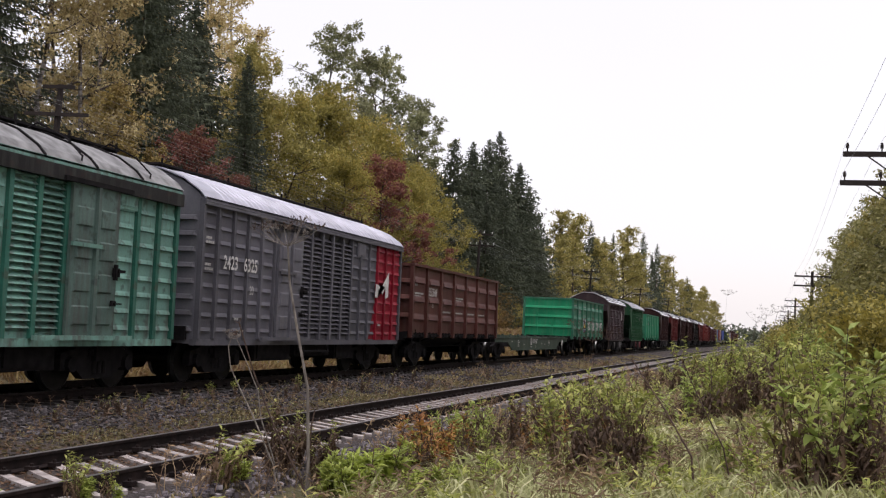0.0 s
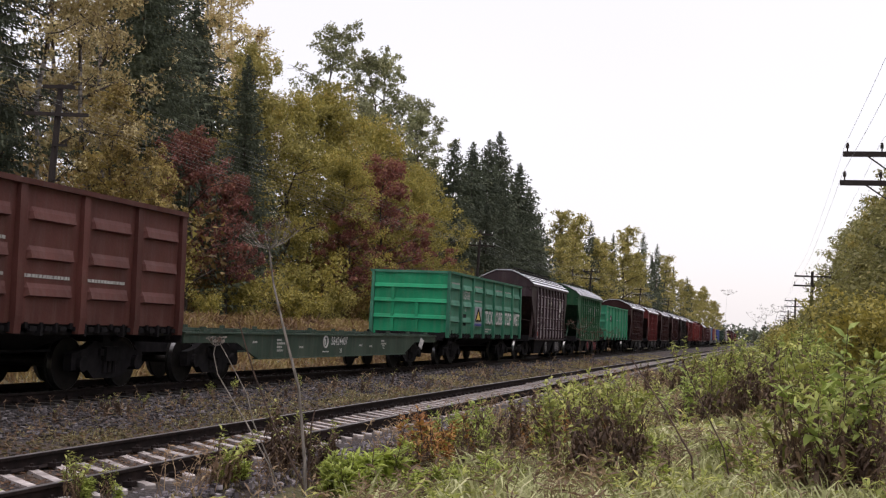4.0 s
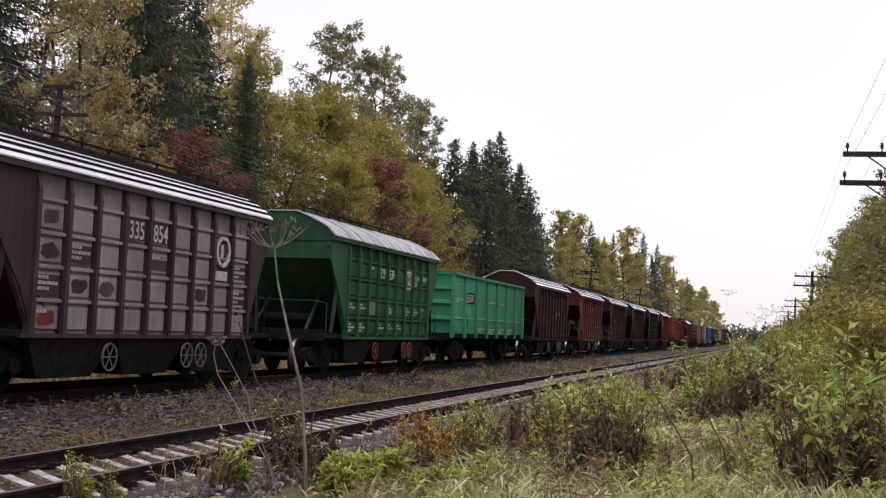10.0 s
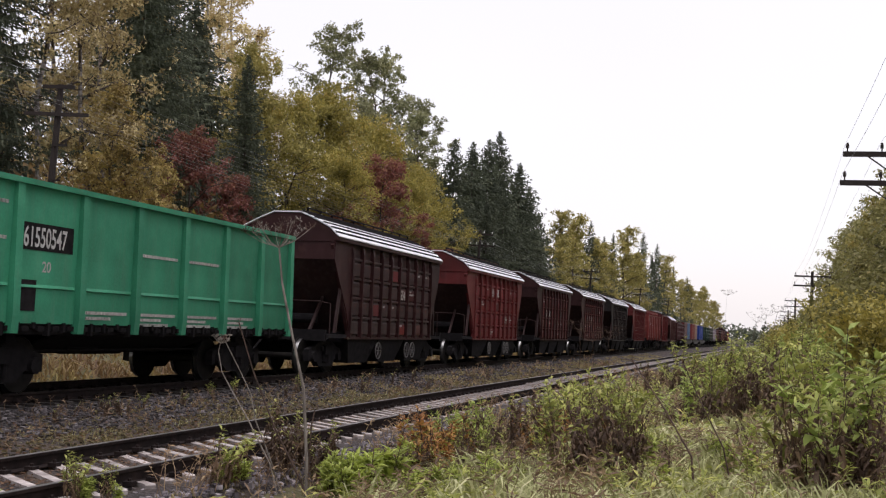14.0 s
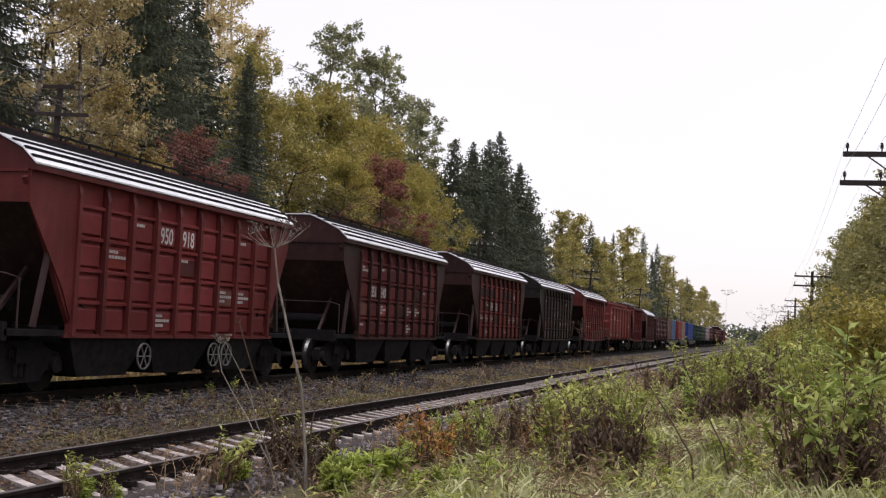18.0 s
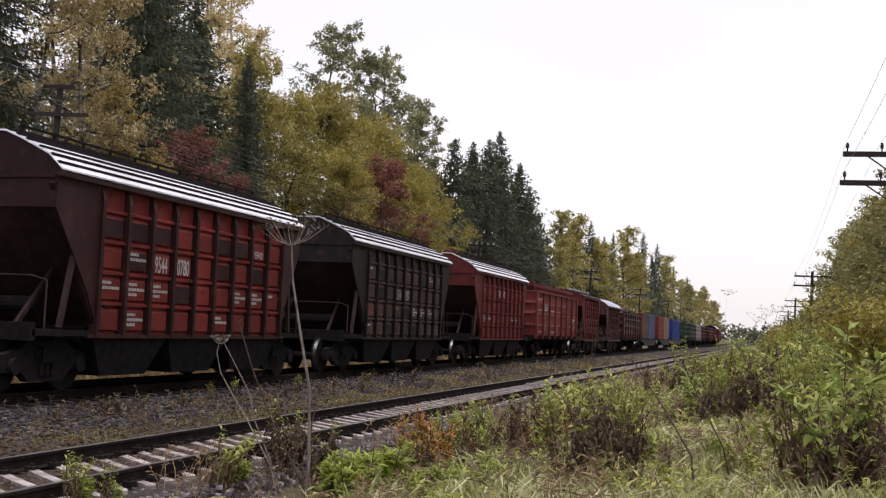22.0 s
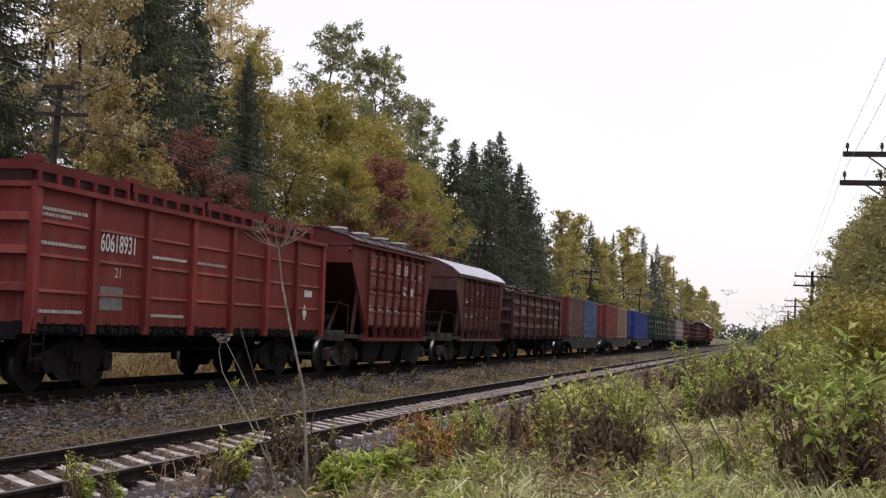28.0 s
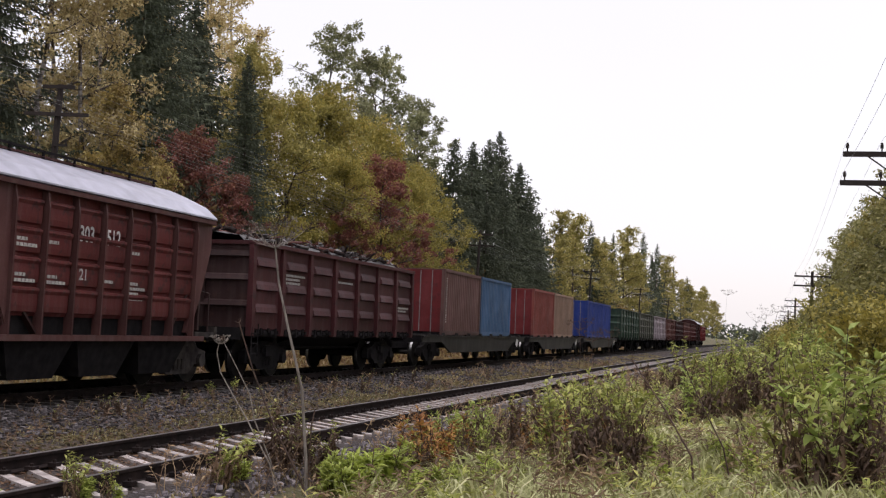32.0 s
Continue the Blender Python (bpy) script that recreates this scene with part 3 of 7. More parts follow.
def brake_gear(parent, half):
    g = Geo().tube((0.4, -1.6, 0.78), (0.4, -0.6, 0.78), 0.17, 0.17, 12).tube((-0.4, 0.4, 0.75), (-0.4, 1.7, 0.75), 0.2, 0.2, 12)
    g.tube((0.75, -half * 0.6, 0.7), (0.75, half * 0.6, 0.7), 0.025, 0.025, 5)
    part("brake_gear", g, M_UNDER, parent)


def handwheel(parent, y, z, mat, r=0.24):
    part("handwheel", shared("handwheel%g" % r, mat, lambda: Geo().ring((0, 0, 0), 0, r, 0.014, 18, 6)), None, parent, "spoked handwheel", pose(HW + 0.03, y, z))


def words(parent, text, y, z, size, mat=None, x=HW + 0.03, name="lettering", label="", squeeze=1.0, bold=0.022):
    """Flat painted characters on the wagon's side, that read along +y."""
    cu = bpy.data.curves.new(name, "FONT")
    cu.body, cu.size, cu.align_x, cu.offset = text, size * 1.37, "LEFT", bold * size
    tmp = bpy.data.objects.new(name, cu)
    scene.collection.objects.link(tmp)
    me = bpy.data.meshes.new_from_object(tmp.evaluated_get(bpy.context.evaluated_depsgraph_get()))
    bpy.data.objects.remove(tmp)
    me.materials.clear()
    me.materials.append(mat or M_WHITE)
    ob = part(name, me, None, parent, label or "painted white lettering")
    ob.matrix_basis = Matrix.Translation((x, y, z)) @ Matrix(((0, 0, 1, 0), (squeeze, 0, 0, 0), (0, 1, 0, 0), (0, 0, 0, 1)))
    return ob


def bars(parent, y, z, w, h, lines, mat=None, x=HW + 0.03):
    """Small unreadable stencil lines, each one strip with word gaps."""
    for i in range(lines):
        zz = z - i * h * 1.7
        yy = y
        end = y + w * (0.75 + 0.25 * math.sin(i * 2.7 + w * 9))
        top, low = [], [(y, zz)]
        while yy < end - 0.02:
            k = min(end, yy + h * (1.1 + 0.9 * abs(math.sin(yy * 31 + i))))
            top += [(yy, zz + h), (k, zz + h), (k, zz + h * 0.14), (k + h * 0.35, zz + h * 0.14)]
            yy = k + h * 0.35
        top = top[:-2]
        low.append((top[-1][0], zz))
        part("stencil_line", Geo().plate(low + top[::-1], x - 0.006, x + 0.002), mat or M_FADED, parent, "small faded stencil marks")


def underframe(parent, half, mat, z=1.0):
    g = Geo().box(-0.25, 0.25, -half, half, 0.86, 1.16)
    for s in (-1, 1):
        g.box(-1.3, 1.3, s * half - 0.09, s * half + 0.09, 0.92, 1.2)
        g.box(-1.2, 1.2, s * half * 0.66 - 0.12, s * half * 0.66 + 0.12, 0.86, 1.14)
    part("underframe", g, mat, parent)


def gondola(label, mat, end_mat, s0, length=12.75, pressed=True, group="gondola wagons", top=3.48, ribs=(1.72, 2.3, 2.85)):
    """Open wagon: panels between posts, a rim, ribbed ends, bottom hatches."""
    half = length / 2
    w = thing("gondola_wagon", label, "railway wagon", group)
    n, pw = 7, length / 7
    z0 = 1.18

    def panel():
        e = pw / 2
        i0 = e - (0.24 if pressed else 0.1)
        zs, hs = [z0], [0]
        for zc in (1.72, 2.32, 2.95) if pressed else ribs:
            zc = 1.2 + (zc - 1.2) * (top - 1.2) / 2.28
            if pressed:
                zs += [zc - 0.12, zc - 0.09, zc + 0.03, zc + 0.11]
                hs += [0, 0.08, 0.045, 0]
            else:
                zs += [zc - 0.035, zc - 0.02, zc + 0.012, zc + 0.03]
                hs += [0, 0.035, 0.015, 0]
        zs.append(top - 0.05)
        hs.append(0)
        return Geo().relief([-e, -i0, -i0 + 0.06, i0 - 0.06, i0, e], zs, lambda i, j: hs[j] if i in (2, 3) else 0, -0.035)

    def post():
        return Geo().prism([(-0.03, 1.02), (0.095, 1.02), (0.115, 1.3), (0.075, top - 0.06), (-0.03, top - 0.06)], -0.09, 0.09)

    pm = shared("side_panel/g%d/%g/%g/%d" % (pressed, length, top, len(ribs)), mat, panel)
    po = shared("post/%g" % top, mat, post)
    for sx, turn in ((1, 0), (-1, 180)):
        for i in range(n):
            part("side_panel", pm, None, w, at=pose(sx * (HW - 0.1), -half + pw * (i + 0.5), 0, 0, 0, turn))
        for i in range(n + 1):
            y = -half + pw * i + (0.09 if i == 0 else -0.09 if i == n else 0)
            part("post", po, None, w, at=pose(sx * (HW - 0.1), y, 0, 0, 0, turn))
        part("top_rail", Geo().box(-0.09, 0.06, -half, half, top - 0.09, top), mat, w, at=pose(sx * (HW - 0.05), 0, 0))
        g = Geo()
        k = int(length / 0.42)
        for i in range(k):
            y = -half + 0.3 + i * 0.42
            g.box(-0.06, 0.05, y, y + 0.07, 0.98 + 0.06 * (i % 3), 1.2)
            g.box(-0.02, 0.06, y + 0.12, y + 0.3, 1.06, 1.14)
        g.box(-0.2, -0.05, -half, half, 1.0, 1.22)
        part("hatch_gear", g, M_UNDER, w, "black bottom-hatch catches", pose(sx * (HW - 0.12), 0, 0))
    ew = HW - 0.12
    for s in (-1, 1):
        e = part("end_wall", Geo().box(-ew, ew, -0.03, 0.03, 1.1, top - 0.05), end_mat, w, at=pose(0, s * (half - 0.12), 0))
        for zc in (2.92, 2.38, 1.78):
            part("end_rib", Geo().hexa([(-ew, 0, zc - 0.1), (ew, 0, zc - 0.1), (ew, 0, zc + 0.08), (-ew, 0, zc + 0.08)], [(-ew, s * 0.11, zc - 0.08), (ew, s * 0.11, zc - 0.08), (ew, s * 0.07, zc + 0.03), (-ew, s * 0.07, zc + 0.03)]), end_mat, e)
        part("end_post", Geo().box(-0.75, -0.63, 0 if s > 0 else -0.09, 0.09 if s > 0 else 0, 1.1, 2.9).box(0.2, 0.32, 0 if s > 0 else -0.09, 0.09 if s > 0 else 0, 1.1, 2.35), end_mat, e)
        part("end_rail", Geo().box(-HW, HW, -0.08, 0.08, top - 0.09, top), mat, e)
    part("floor", Geo().box(-ew, ew, -half + 0.1, half - 0.1, 1.16, 1.24), M_UNDER, w)
    for k in (-1, 1):
        part("floor_hatch", Geo().hexa([(k * 0.2, -2.9, 0.62), (k * 1.38, -2.9, 1.05), (k * 1.38, 2.9, 1.05), (k * 0.2, 2.9, 0.62)], [(k * 0.2, -2.9, 0.66), (k * 1.38, -2.9, 1.1), (k * 1.38, 2.9, 1.1), (k * 0.2, 2.9, 0.66)]), M_UNDER, w, "sooty bottom hatch")
    underframe(w, half - 0.1, M_UNDER)
    for s in (-1, 1):
        bogie(w, s * 4.325)
    couplers(w, half)
    brake_gear(w, half)
    g = Geo()
    for z in (0.62, 0.85, 1.08):
        g.tube((HW, -half + 0.06, z), (HW, -half + 0.4, z), 0.014, 0.014, 5)
    g.tube((HW, -half + 0.06, 0.55), (HW, -half + 0.06, 1.3), 0.014, 0.014, 5).tube((HW, -half + 0.4, 0.55), (HW, -half + 0.4, 1.3), 0.014, 0.014, 5)
    part("step_ladder", g, M_UNDER, w)
    movers.append((w, s0 + half))
    return w, half


def hopper(label, mat, s0, s1, panel0, panel1, cols, roof, roof_mat, group="covered hopper wagons", panel_mat=None, eave=3.74, peak=4.4, hatches=False, wheels_mat=None, end_mat=None, barrel=False, under=None):
    """Covered hopper: ribbed side panels, flared wings, sloping ends on struts, a pitched roof."""
    end_mat, under = end_mat or M_DARK_SHADE_RED, under or M_UNDER
    length = s1 - s0
    half, mid = length / 2, (s0 + s1) / 2
    a, b = panel0 - mid, panel1 - mid
    w = thing("hopper_wagon", label, "railway wagon", group)
    pw = (b - a) / cols
    z0, z1 = 1.02, eave - 0.06
    rows = 4
    ph = (z1 - z0 - 0.44) / rows

    def panel():
        zs, hs, led = [z0], [0], [0]
        for r in range(rows):
            lo, hi = z0 + ph * r + 0.05, z0 + ph * (r + 1) - 0.05
            for z, h, l in ((lo, 0, 0), (lo + 0.03, 0.05, 0), (hi - 0.09, 0.05, 0), (hi - 0.02, 0, 0), (hi + 0.01, 0, 0), (hi + 0.012, 0.07, 0.07), (hi + 0.06, 0.07, 0.07), (hi + 0.085, 0, 0)):
                zs.append(z)
                hs.append(h)
                led.append(l)
        zs.append(max(z1, zs[-1] + 0.01))
        hs.append(0)
        led.append(0)
        e = pw / 2
        return Geo().relief([-e, -e + 0.08, -e + 0.13, e - 0.13, e - 0.08, e], zs, lambda i, j: max(led[j], hs[j] if i in (2, 3) else 0), -0.05)

    def barrel_panel():
        zs, hs = [1.3], [-0.02]
        top = z1 - 0.16
        for r in range(rows):
            lo, hi = 1.32 + (top - 1.32) * r / rows, 1.32 + (top - 1.32) * (r + 1) / rows
            for f, h in ((0.04, 0.0), (0.1, 0.045), (0.3, 0.055), (0.7, 0.055), (0.82, 0.085), (0.9, 0.08), (0.95, 0.0)):
                zs.append(lo + (hi - lo) * f)
                hs.append(h)
        zs.append(z1)
        hs.append(-0.02)
        e = pw / 2
        return Geo().relief([-e, -e + 0.025, -e + 0.06, e - 0.06, e - 0.025, e], zs, lambda i, j: hs[j] if i in (2, 3) else min(0.0, hs[j]), -0.05)

    pm = shared("side_panel/h%d/%.3f/%.2f" % (cols, pw, eave), panel_mat or mat, barrel_panel if barrel else panel)
    rb = shared("rib/thin%.2f" % eave, mat, lambda: Geo().prism([(-0.04, 0.98), (0.13, 0.98), (0.15, z1 - 0.3), (0.1, z1), (-0.04, z1)], -0.02, 0.02)) if barrel else shared("rib/%.2f" % eave, mat, lambda: Geo().prism([(-0.03, z0 - 0.04), (0.125, z0 - 0.04), (0.125, z1 - 0.3), (0.06, z1), (-0.03, z1)], -0.05, 0.05))
    for sx, turn in ((1, 0), (-1, 180)):
        for i in range(cols):
            part("side_panel", pm, None, w, at=pose(sx * (HW - 0.17), a + pw * (i + 0.5), 0, 0, 0, turn))
        for i in range(cols + 1):
            part("rib", rb, None, w, at=pose(sx * (HW - 0.17), a + pw * i, 0, 0, 0, turn))
        part("eave_rail", Geo().box(-0.06, 0.04, -half + 0.02, half - 0.02, eave - 0.1, eave - 0.02), mat, w, at=pose(sx * (HW - 0.05), 0, 0))
        part("bottom_sill", Geo().box(-0.12, 0.06, a - 0.5, b + 0.5, 0.9, 1.0) if barrel else Geo().box(-0.06, 0.03, a - 0.25, b + 0.25, 0.95, z0), mat, w, at=pose(sx * (HW - 0.1), 0, 0))
        # black sheet added for the shade between panel bottoms and sill
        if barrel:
            part("inner_sill", Geo().box(-0.03, 0.0, a, b, 0.95, 1.34), M_UNDER, w, "black strip for the shade in the gap above the sill", pose(sx * (HW - 0.24), 0, 0))
        for e, p in ((-half, a), (half, b)):
            d = 1 if p > e else -1
            part("side_wing", Geo().plate([(p, z1), (e + d * 0.03, z1), (e + d * 0.03, eave - 0.62), (p - d * 0.32, 1.75), (p, 1.15)] if d > 0 else [(p, 1.15), (p - d * 0.32, 1.75), (e + d * 0.03, eave - 0.62), (e + d * 0.03, z1), (p, z1)], -0.03, 0.0), mat, w, at=pose(sx * (HW - 0.1), 0, 0))
    iw = HW - 0.13
    crown = [(-HW, eave), (-HW * 0.82, eave + (peak - eave) * 0.4), (-0.75, eave + (peak - eave) * 0.78), (-0.4, peak), (0.4, peak), (0.75, eave + (peak - eave) * 0.78), (HW * 0.82, eave + (peak - eave) * 0.4), (HW, eave)]
    for s, p in ((-1, a), (1, b)):
        y = s * (half - 0.05)
        e = part("end_wall", Geo().prism([(-iw, eave - 0.1), (iw, eave - 0.1), *reversed([(x * 0.985, z - 0.02) for x, z in crown])], y - 0.02, y + 0.02), mat, w)
        part("end_header", Geo().box(-iw, iw, y - 0.03, y + 0.03, eave - 0.62, eave - 0.09).box(-iw, iw, y - 0.06, y + 0.06, eave - 0.13, eave - 0.08), mat, e)
        yi = p - s * 0.85
        slope = Geo()
        slope.hexa([(-iw, y, eave - 0.62), (iw, y, eave - 0.62), (iw, y - s * 0.04, eave - 0.6), (-iw, y - s * 0.04, eave - 0.6)], [(-iw, yi, 1.0), (iw, yi, 1.0), (iw, yi - s * 0.04, 1.02), (-iw, yi - s * 0.04, 1.02)])
        # end_mat is darkened to hold the shade of the deep end
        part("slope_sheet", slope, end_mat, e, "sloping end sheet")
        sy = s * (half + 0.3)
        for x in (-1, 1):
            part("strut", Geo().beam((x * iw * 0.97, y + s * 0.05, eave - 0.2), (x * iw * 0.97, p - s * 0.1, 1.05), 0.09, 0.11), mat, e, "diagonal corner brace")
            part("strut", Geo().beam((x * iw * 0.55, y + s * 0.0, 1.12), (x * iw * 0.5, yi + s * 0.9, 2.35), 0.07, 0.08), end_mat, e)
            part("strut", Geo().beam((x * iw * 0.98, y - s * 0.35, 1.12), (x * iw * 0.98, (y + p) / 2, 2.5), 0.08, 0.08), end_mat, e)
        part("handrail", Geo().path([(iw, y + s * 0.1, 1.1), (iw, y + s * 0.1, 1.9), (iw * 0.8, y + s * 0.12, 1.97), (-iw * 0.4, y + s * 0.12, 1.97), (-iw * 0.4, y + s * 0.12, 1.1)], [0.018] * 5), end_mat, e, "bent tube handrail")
        part("platform", Geo().box(-1.45, 1.45, y - 0.45 if s < 0 else p + 0.2, p - 0.2 if s < 0 else y + 0.45, 0.98, 1.08).box(-1.45, 1.45, y + s * 0.38, y + s * 0.5, 0.9, 1.2), under, e, "sooty end platform" if under is M_UNDER else "dusty end platform")
        part("air_tank", Geo().tube((-0.7, (y + p) / 2, 1.5), (0.7, (y + p) / 2, 1.5), 0.14, 0.14, 12), M_UNDER, e)
    roof_part = Geo().prism([*reversed([(x, z + 0.03) for x, z in crown]), *crown], -half, half)
    rp = part("roof", roof_part, roof_mat, w, "wet pale metal roof sheets")
    if roof == "striped":
        for x0, x1 in ((4, 5), (5, 6), (6, 7)):
            for t in (0.0, 0.5):
                (xa, za), (xb, zb) = crown[x0], crown[x1]
                x, z = xa + (xb - xa) * (t + 0.12), za + (zb - za) * (t + 0.12)
                part("roof_seam", Geo().box(x - 0.022, x + 0.022, -half + 0.02, half - 0.02, z + 0.01, z + 0.062), M_UNDER, rp, "dark raised roof seam")
    elif roof == "smooth":
        for i in range(1, 8):
            y = -half + length * i / 8
            for x0 in (4, 5, 6):
                (xa, za), (xb, zb) = crown[x0], crown[x0 + 1]
                part("roof_seam", Geo().hexa([(xa, y - 0.02, za + 0.025), (xa, y + 0.02, za + 0.025), (xa, y + 0.02, za + 0.05), (xa, y - 0.02, za + 0.05)], [(xb, y - 0.02, zb + 0.025), (xb, y + 0.02, zb + 0.025), (xb, y + 0.02, zb + 0.05), (xb, y - 0.02, zb + 0.05)]), roof_mat, rp)
    deck = part("roof_walkway", Geo().box(-0.42, 0.42, -half + 0.35, half - 0.7, peak + 0.04, peak + 0.08), mat, w, "roof walkway")
    if hatches:
        for i in range(4):
            y = -half * 0.72 + i * half * 0.48
            part("roof_hatch", Geo().tube((0.5, y, peak - 0.1), (0.5, y, peak + 0.06), 0.33, 0.33, 18).tube((0.5, y, peak + 0.06), (0.5, y, peak + 0.12), 0.37, 0.3, 18), M_ROOF_BOX, w, "pale round loading hatch lid")
            part("roof_hatch", Geo().tube((-0.5, y, peak - 0.1), (-0.5, y, peak + 0.06), 0.33, 0.33, 18).tube((-0.5, y, peak + 0.06), (-0.5, y, peak + 0.12), 0.37, 0.3, 18), M_ROOF_BOX, w, "pale round loading hatch lid")
    else:
        k = int(length / 0.95)
        for i in range(k):
            y = -half + 0.4 + i * (length - 1.2) / (k - 1)
            part("walkway_post", shared("walkway_post", M_UNDER, lambda: Geo().box(-0.02, 0.02, -0.02, 0.02, 0, 0.1).box(-0.42, 0.02, -0.02, 0.02, -0.06, -0.02)), None, deck, at=pose(0.44, y, peak + 0.07))
        part("walkway_rail", Geo().box(0.42, 0.46, -half + 0.35, half - 0.7, peak + 0.13, peak + 0.17), M_UNDER, deck)
    underframe(w, half + 0.35, M_UNDER)
    for i in range(3):
        y = a + (b - a) * (i + 0.5) / 3
        g = Geo().hexa([(-1.42, y - (b - a) / 6, 1.0), (1.42, y - (b - a) / 6, 1.0), (1.42, y + (b - a) / 6, 1.0), (-1.42, y + (b - a) / 6, 1.0)], [(-1.25, y - (b - a) * 0.1, 0.26), (1.25, y - (b - a) * 0.1, 0.26), (1.25, y + (b - a) * 0.1, 0.26), (-1.25, y + (b - a) * 0.1, 0.26)])
        part("discharge_chute", g, M_UNDER, w)
    if wheels_mat:
        for y in (-1.6, 1.25, 1.85):
            handwheel(w, y * (b - a) / 8, 0.62, wheels_mat)
    for s in (-1, 1):
        bogie(w, s * (half - 0.55), under)
    couplers(w, half + 0.55)
    brake_gear(w, half * 0.7)
    movers.append((w, mid))
    return w, half, a, b, pw


def boxcar(label, mat, s0, s1, roof_mat, red_end=False, louvres=True):
    """Covered wagon: pressed panels between posts, a sliding door, louvred panels, an arched roof."""
    length = s1 - s0
    half, mid = length / 2, (s0 + s1) / 2
    w = thing("boxcar", label, "railway wagon", "covered wagons")
    z0, z1 = 0.94, 3.86
    n = 18
    pw = length / n

    def pressed():
        zs, hs = [z0], [0]
        for i in range(9):
            z = z0 + 0.2 + i * 0.31
            zs += [z - 0.05, z - 0.035, z + 0.015, z + 0.05]
            hs += [0, 0.045, 0.025, 0]
        zs.append(z1)
        hs.append(0)
        q = pw / 2
        return Geo().relief([-q, -q + 0.1, -q + 0.13, q - 0.13, q - 0.1, q], zs, lambda i, j: hs[j] if i in (2, 3) else 0, -0.04)

    def louvre():
        zs, hs = [z0, z0 + 0.1], [-0.02, -0.02]
        for i in range(22):
            z = z0 + 0.16 + i * 0.115
            zs += [z, z + 0.004, z + 0.02, z + 0.1]
            hs += [-0.07, 0.055, 0.045, -0.07]
        zs.append(z1)
        hs.append(-0.02)
        q = pw / 2
        return Geo().relief([-q, -q + 0.06, -q + 0.065, q - 0.065, q - 0.06, q], zs, lambda i, j: hs[j] if i in (2, 3) else 0, -0.09)

    def door():
        zs, hs = [z0 + 0.06], [0.03]
        for k in range(4):
            z = z0 + 0.4 + k * 0.56
            zs += [z - 0.17, z - 0.14, z + 0.14, z + 0.17]
            hs += [0.03, 0.06, 0.06, 0.03]
        zs.append(z1 - 0.3)
        hs.append(0.03)
        e = pw - 0.03
        ys = [-e, -e + 0.12, -e + 0.16, -0.14, -0.1, -0.05, -0.045, 0.045, 0.05, 0.1, 0.14, e - 0.16, e - 0.12, e]
        return Geo().relief(ys, zs, lambda i, j: hs[j] if i in (2, 3, 10, 11) else 0.09 if i in (6, 7) else 0.03, -0.03)

    red_cols = (n - 3, n - 2, n - 1) if red_end else ()
    louvre_cols, door_cols, hatch = ((7, 8, 9, 10, 11), (5, 6), 13.0) if red_end else ((3, 4, 5, 6, 11, 12), (13, 14), 15.5)
    for sx, turn in ((1, 0), (-1, 180)):
        for i in range(n):
            m2 = M_RED_BOX if i in red_cols else mat
            y = -half + pw * (i + 0.5)
            if i in louvre_cols:
                me = shared("louvre_panel/%.3f" % pw, m2, louvre)
                part("louvre_panel", me, None, w, "louvred ventilation panel", pose(sx * (HW - 0.06), y, 0, 0, 0, turn))
            else:
                part("side_panel", shared("side_panel/b%.3f" % pw, m2, pressed), None, w, at=pose(sx * (HW - 0.06), y, 0, 0, 0, turn))
        for i in range(n + 1):
            y = -half + pw * i + (0.05 if i == 0 else -0.05 if i == n else 0)
            m2 = M_RED_BOX if red_end and i in (n - 3, n - 2, n - 1) else mat if red_end else M_TEAL_POST
            part("post", shared("post/b", m2, lambda: Geo().prism([(-0.03, z0), (0.07, z0), (0.07, z1 - 0.04), (-0.03, z1 - 0.04)], -0.055, 0.055)), None, w, at=pose(sx * (HW - 0.06), y, 0, 0, 0, turn))
        d = part("sliding_door", shared("sliding_door/%.3f" % pw, mat if red_end else M_TEAL_DIRTY, door), None, w, "closed sliding door", pose(sx * (HW + 0.05), -half + pw * (door_cols[0] + 1), 0, 0, 0, turn))
        part("door_bar", Geo().box(0.05, 0.1, -pw - 0.3, pw + 0.3, z1 - 0.3, z1 - 0.22), M_UNDER, d)
        part("door_latch", Geo().box(0.06, 0.1, pw - 0.22, pw - 0.02, 2.04, 2.2).box(0.08, 0.16, pw - 0.16, pw + 0.06, 2.12, 2.17).box(0.07, 0.13, pw - 0.2, pw - 0.14, 1.98, 2.26), M_UNDER, d, "black door catch")
        part("door_latch", Geo().box(0.06, 0.1, pw - 0.24, pw - 0.1, 1.52, 1.62).box(0.08, 0.14, pw - 0.2, pw + 0.02, 1.55, 1.58), M_UNDER, d, "black door catch")
        part("door_rail", Geo().box(0.04, 0.1, -pw - 0.9, pw + 0.5, 0.92, 1.0), mat, d, "bottom door rail")
        part("door_rail", Geo().box(0.055, 0.1, -pw, pw * 0.3, 2.5, 2.57), mat, d, "cross bar of the door")
        part("cornice", Geo().box(-0.05, 0.06, -half, half, z1 - 0.05, z1 + 0.04), mat, w, at=pose(sx * (HW - 0.02), 0, 0))
        part("sill", Geo().box(-0.12, 0.03, -half, half, z0 - 0.13, z0), mat, w, at=pose(sx * (HW - 0.06), 0, 0))
        part("window_hatch", Geo().box(0, 0.05, -pw * 0.45, pw * 0.45, 3.3, 3.72).box(0.05, 0.065, -pw * 0.38, pw * 0.38, 3.36, 3.66), mat, w, "closed ventilation hatch", pose(sx * (HW - 0.05), -half + pw * hatch, 0, 0, 0, turn))
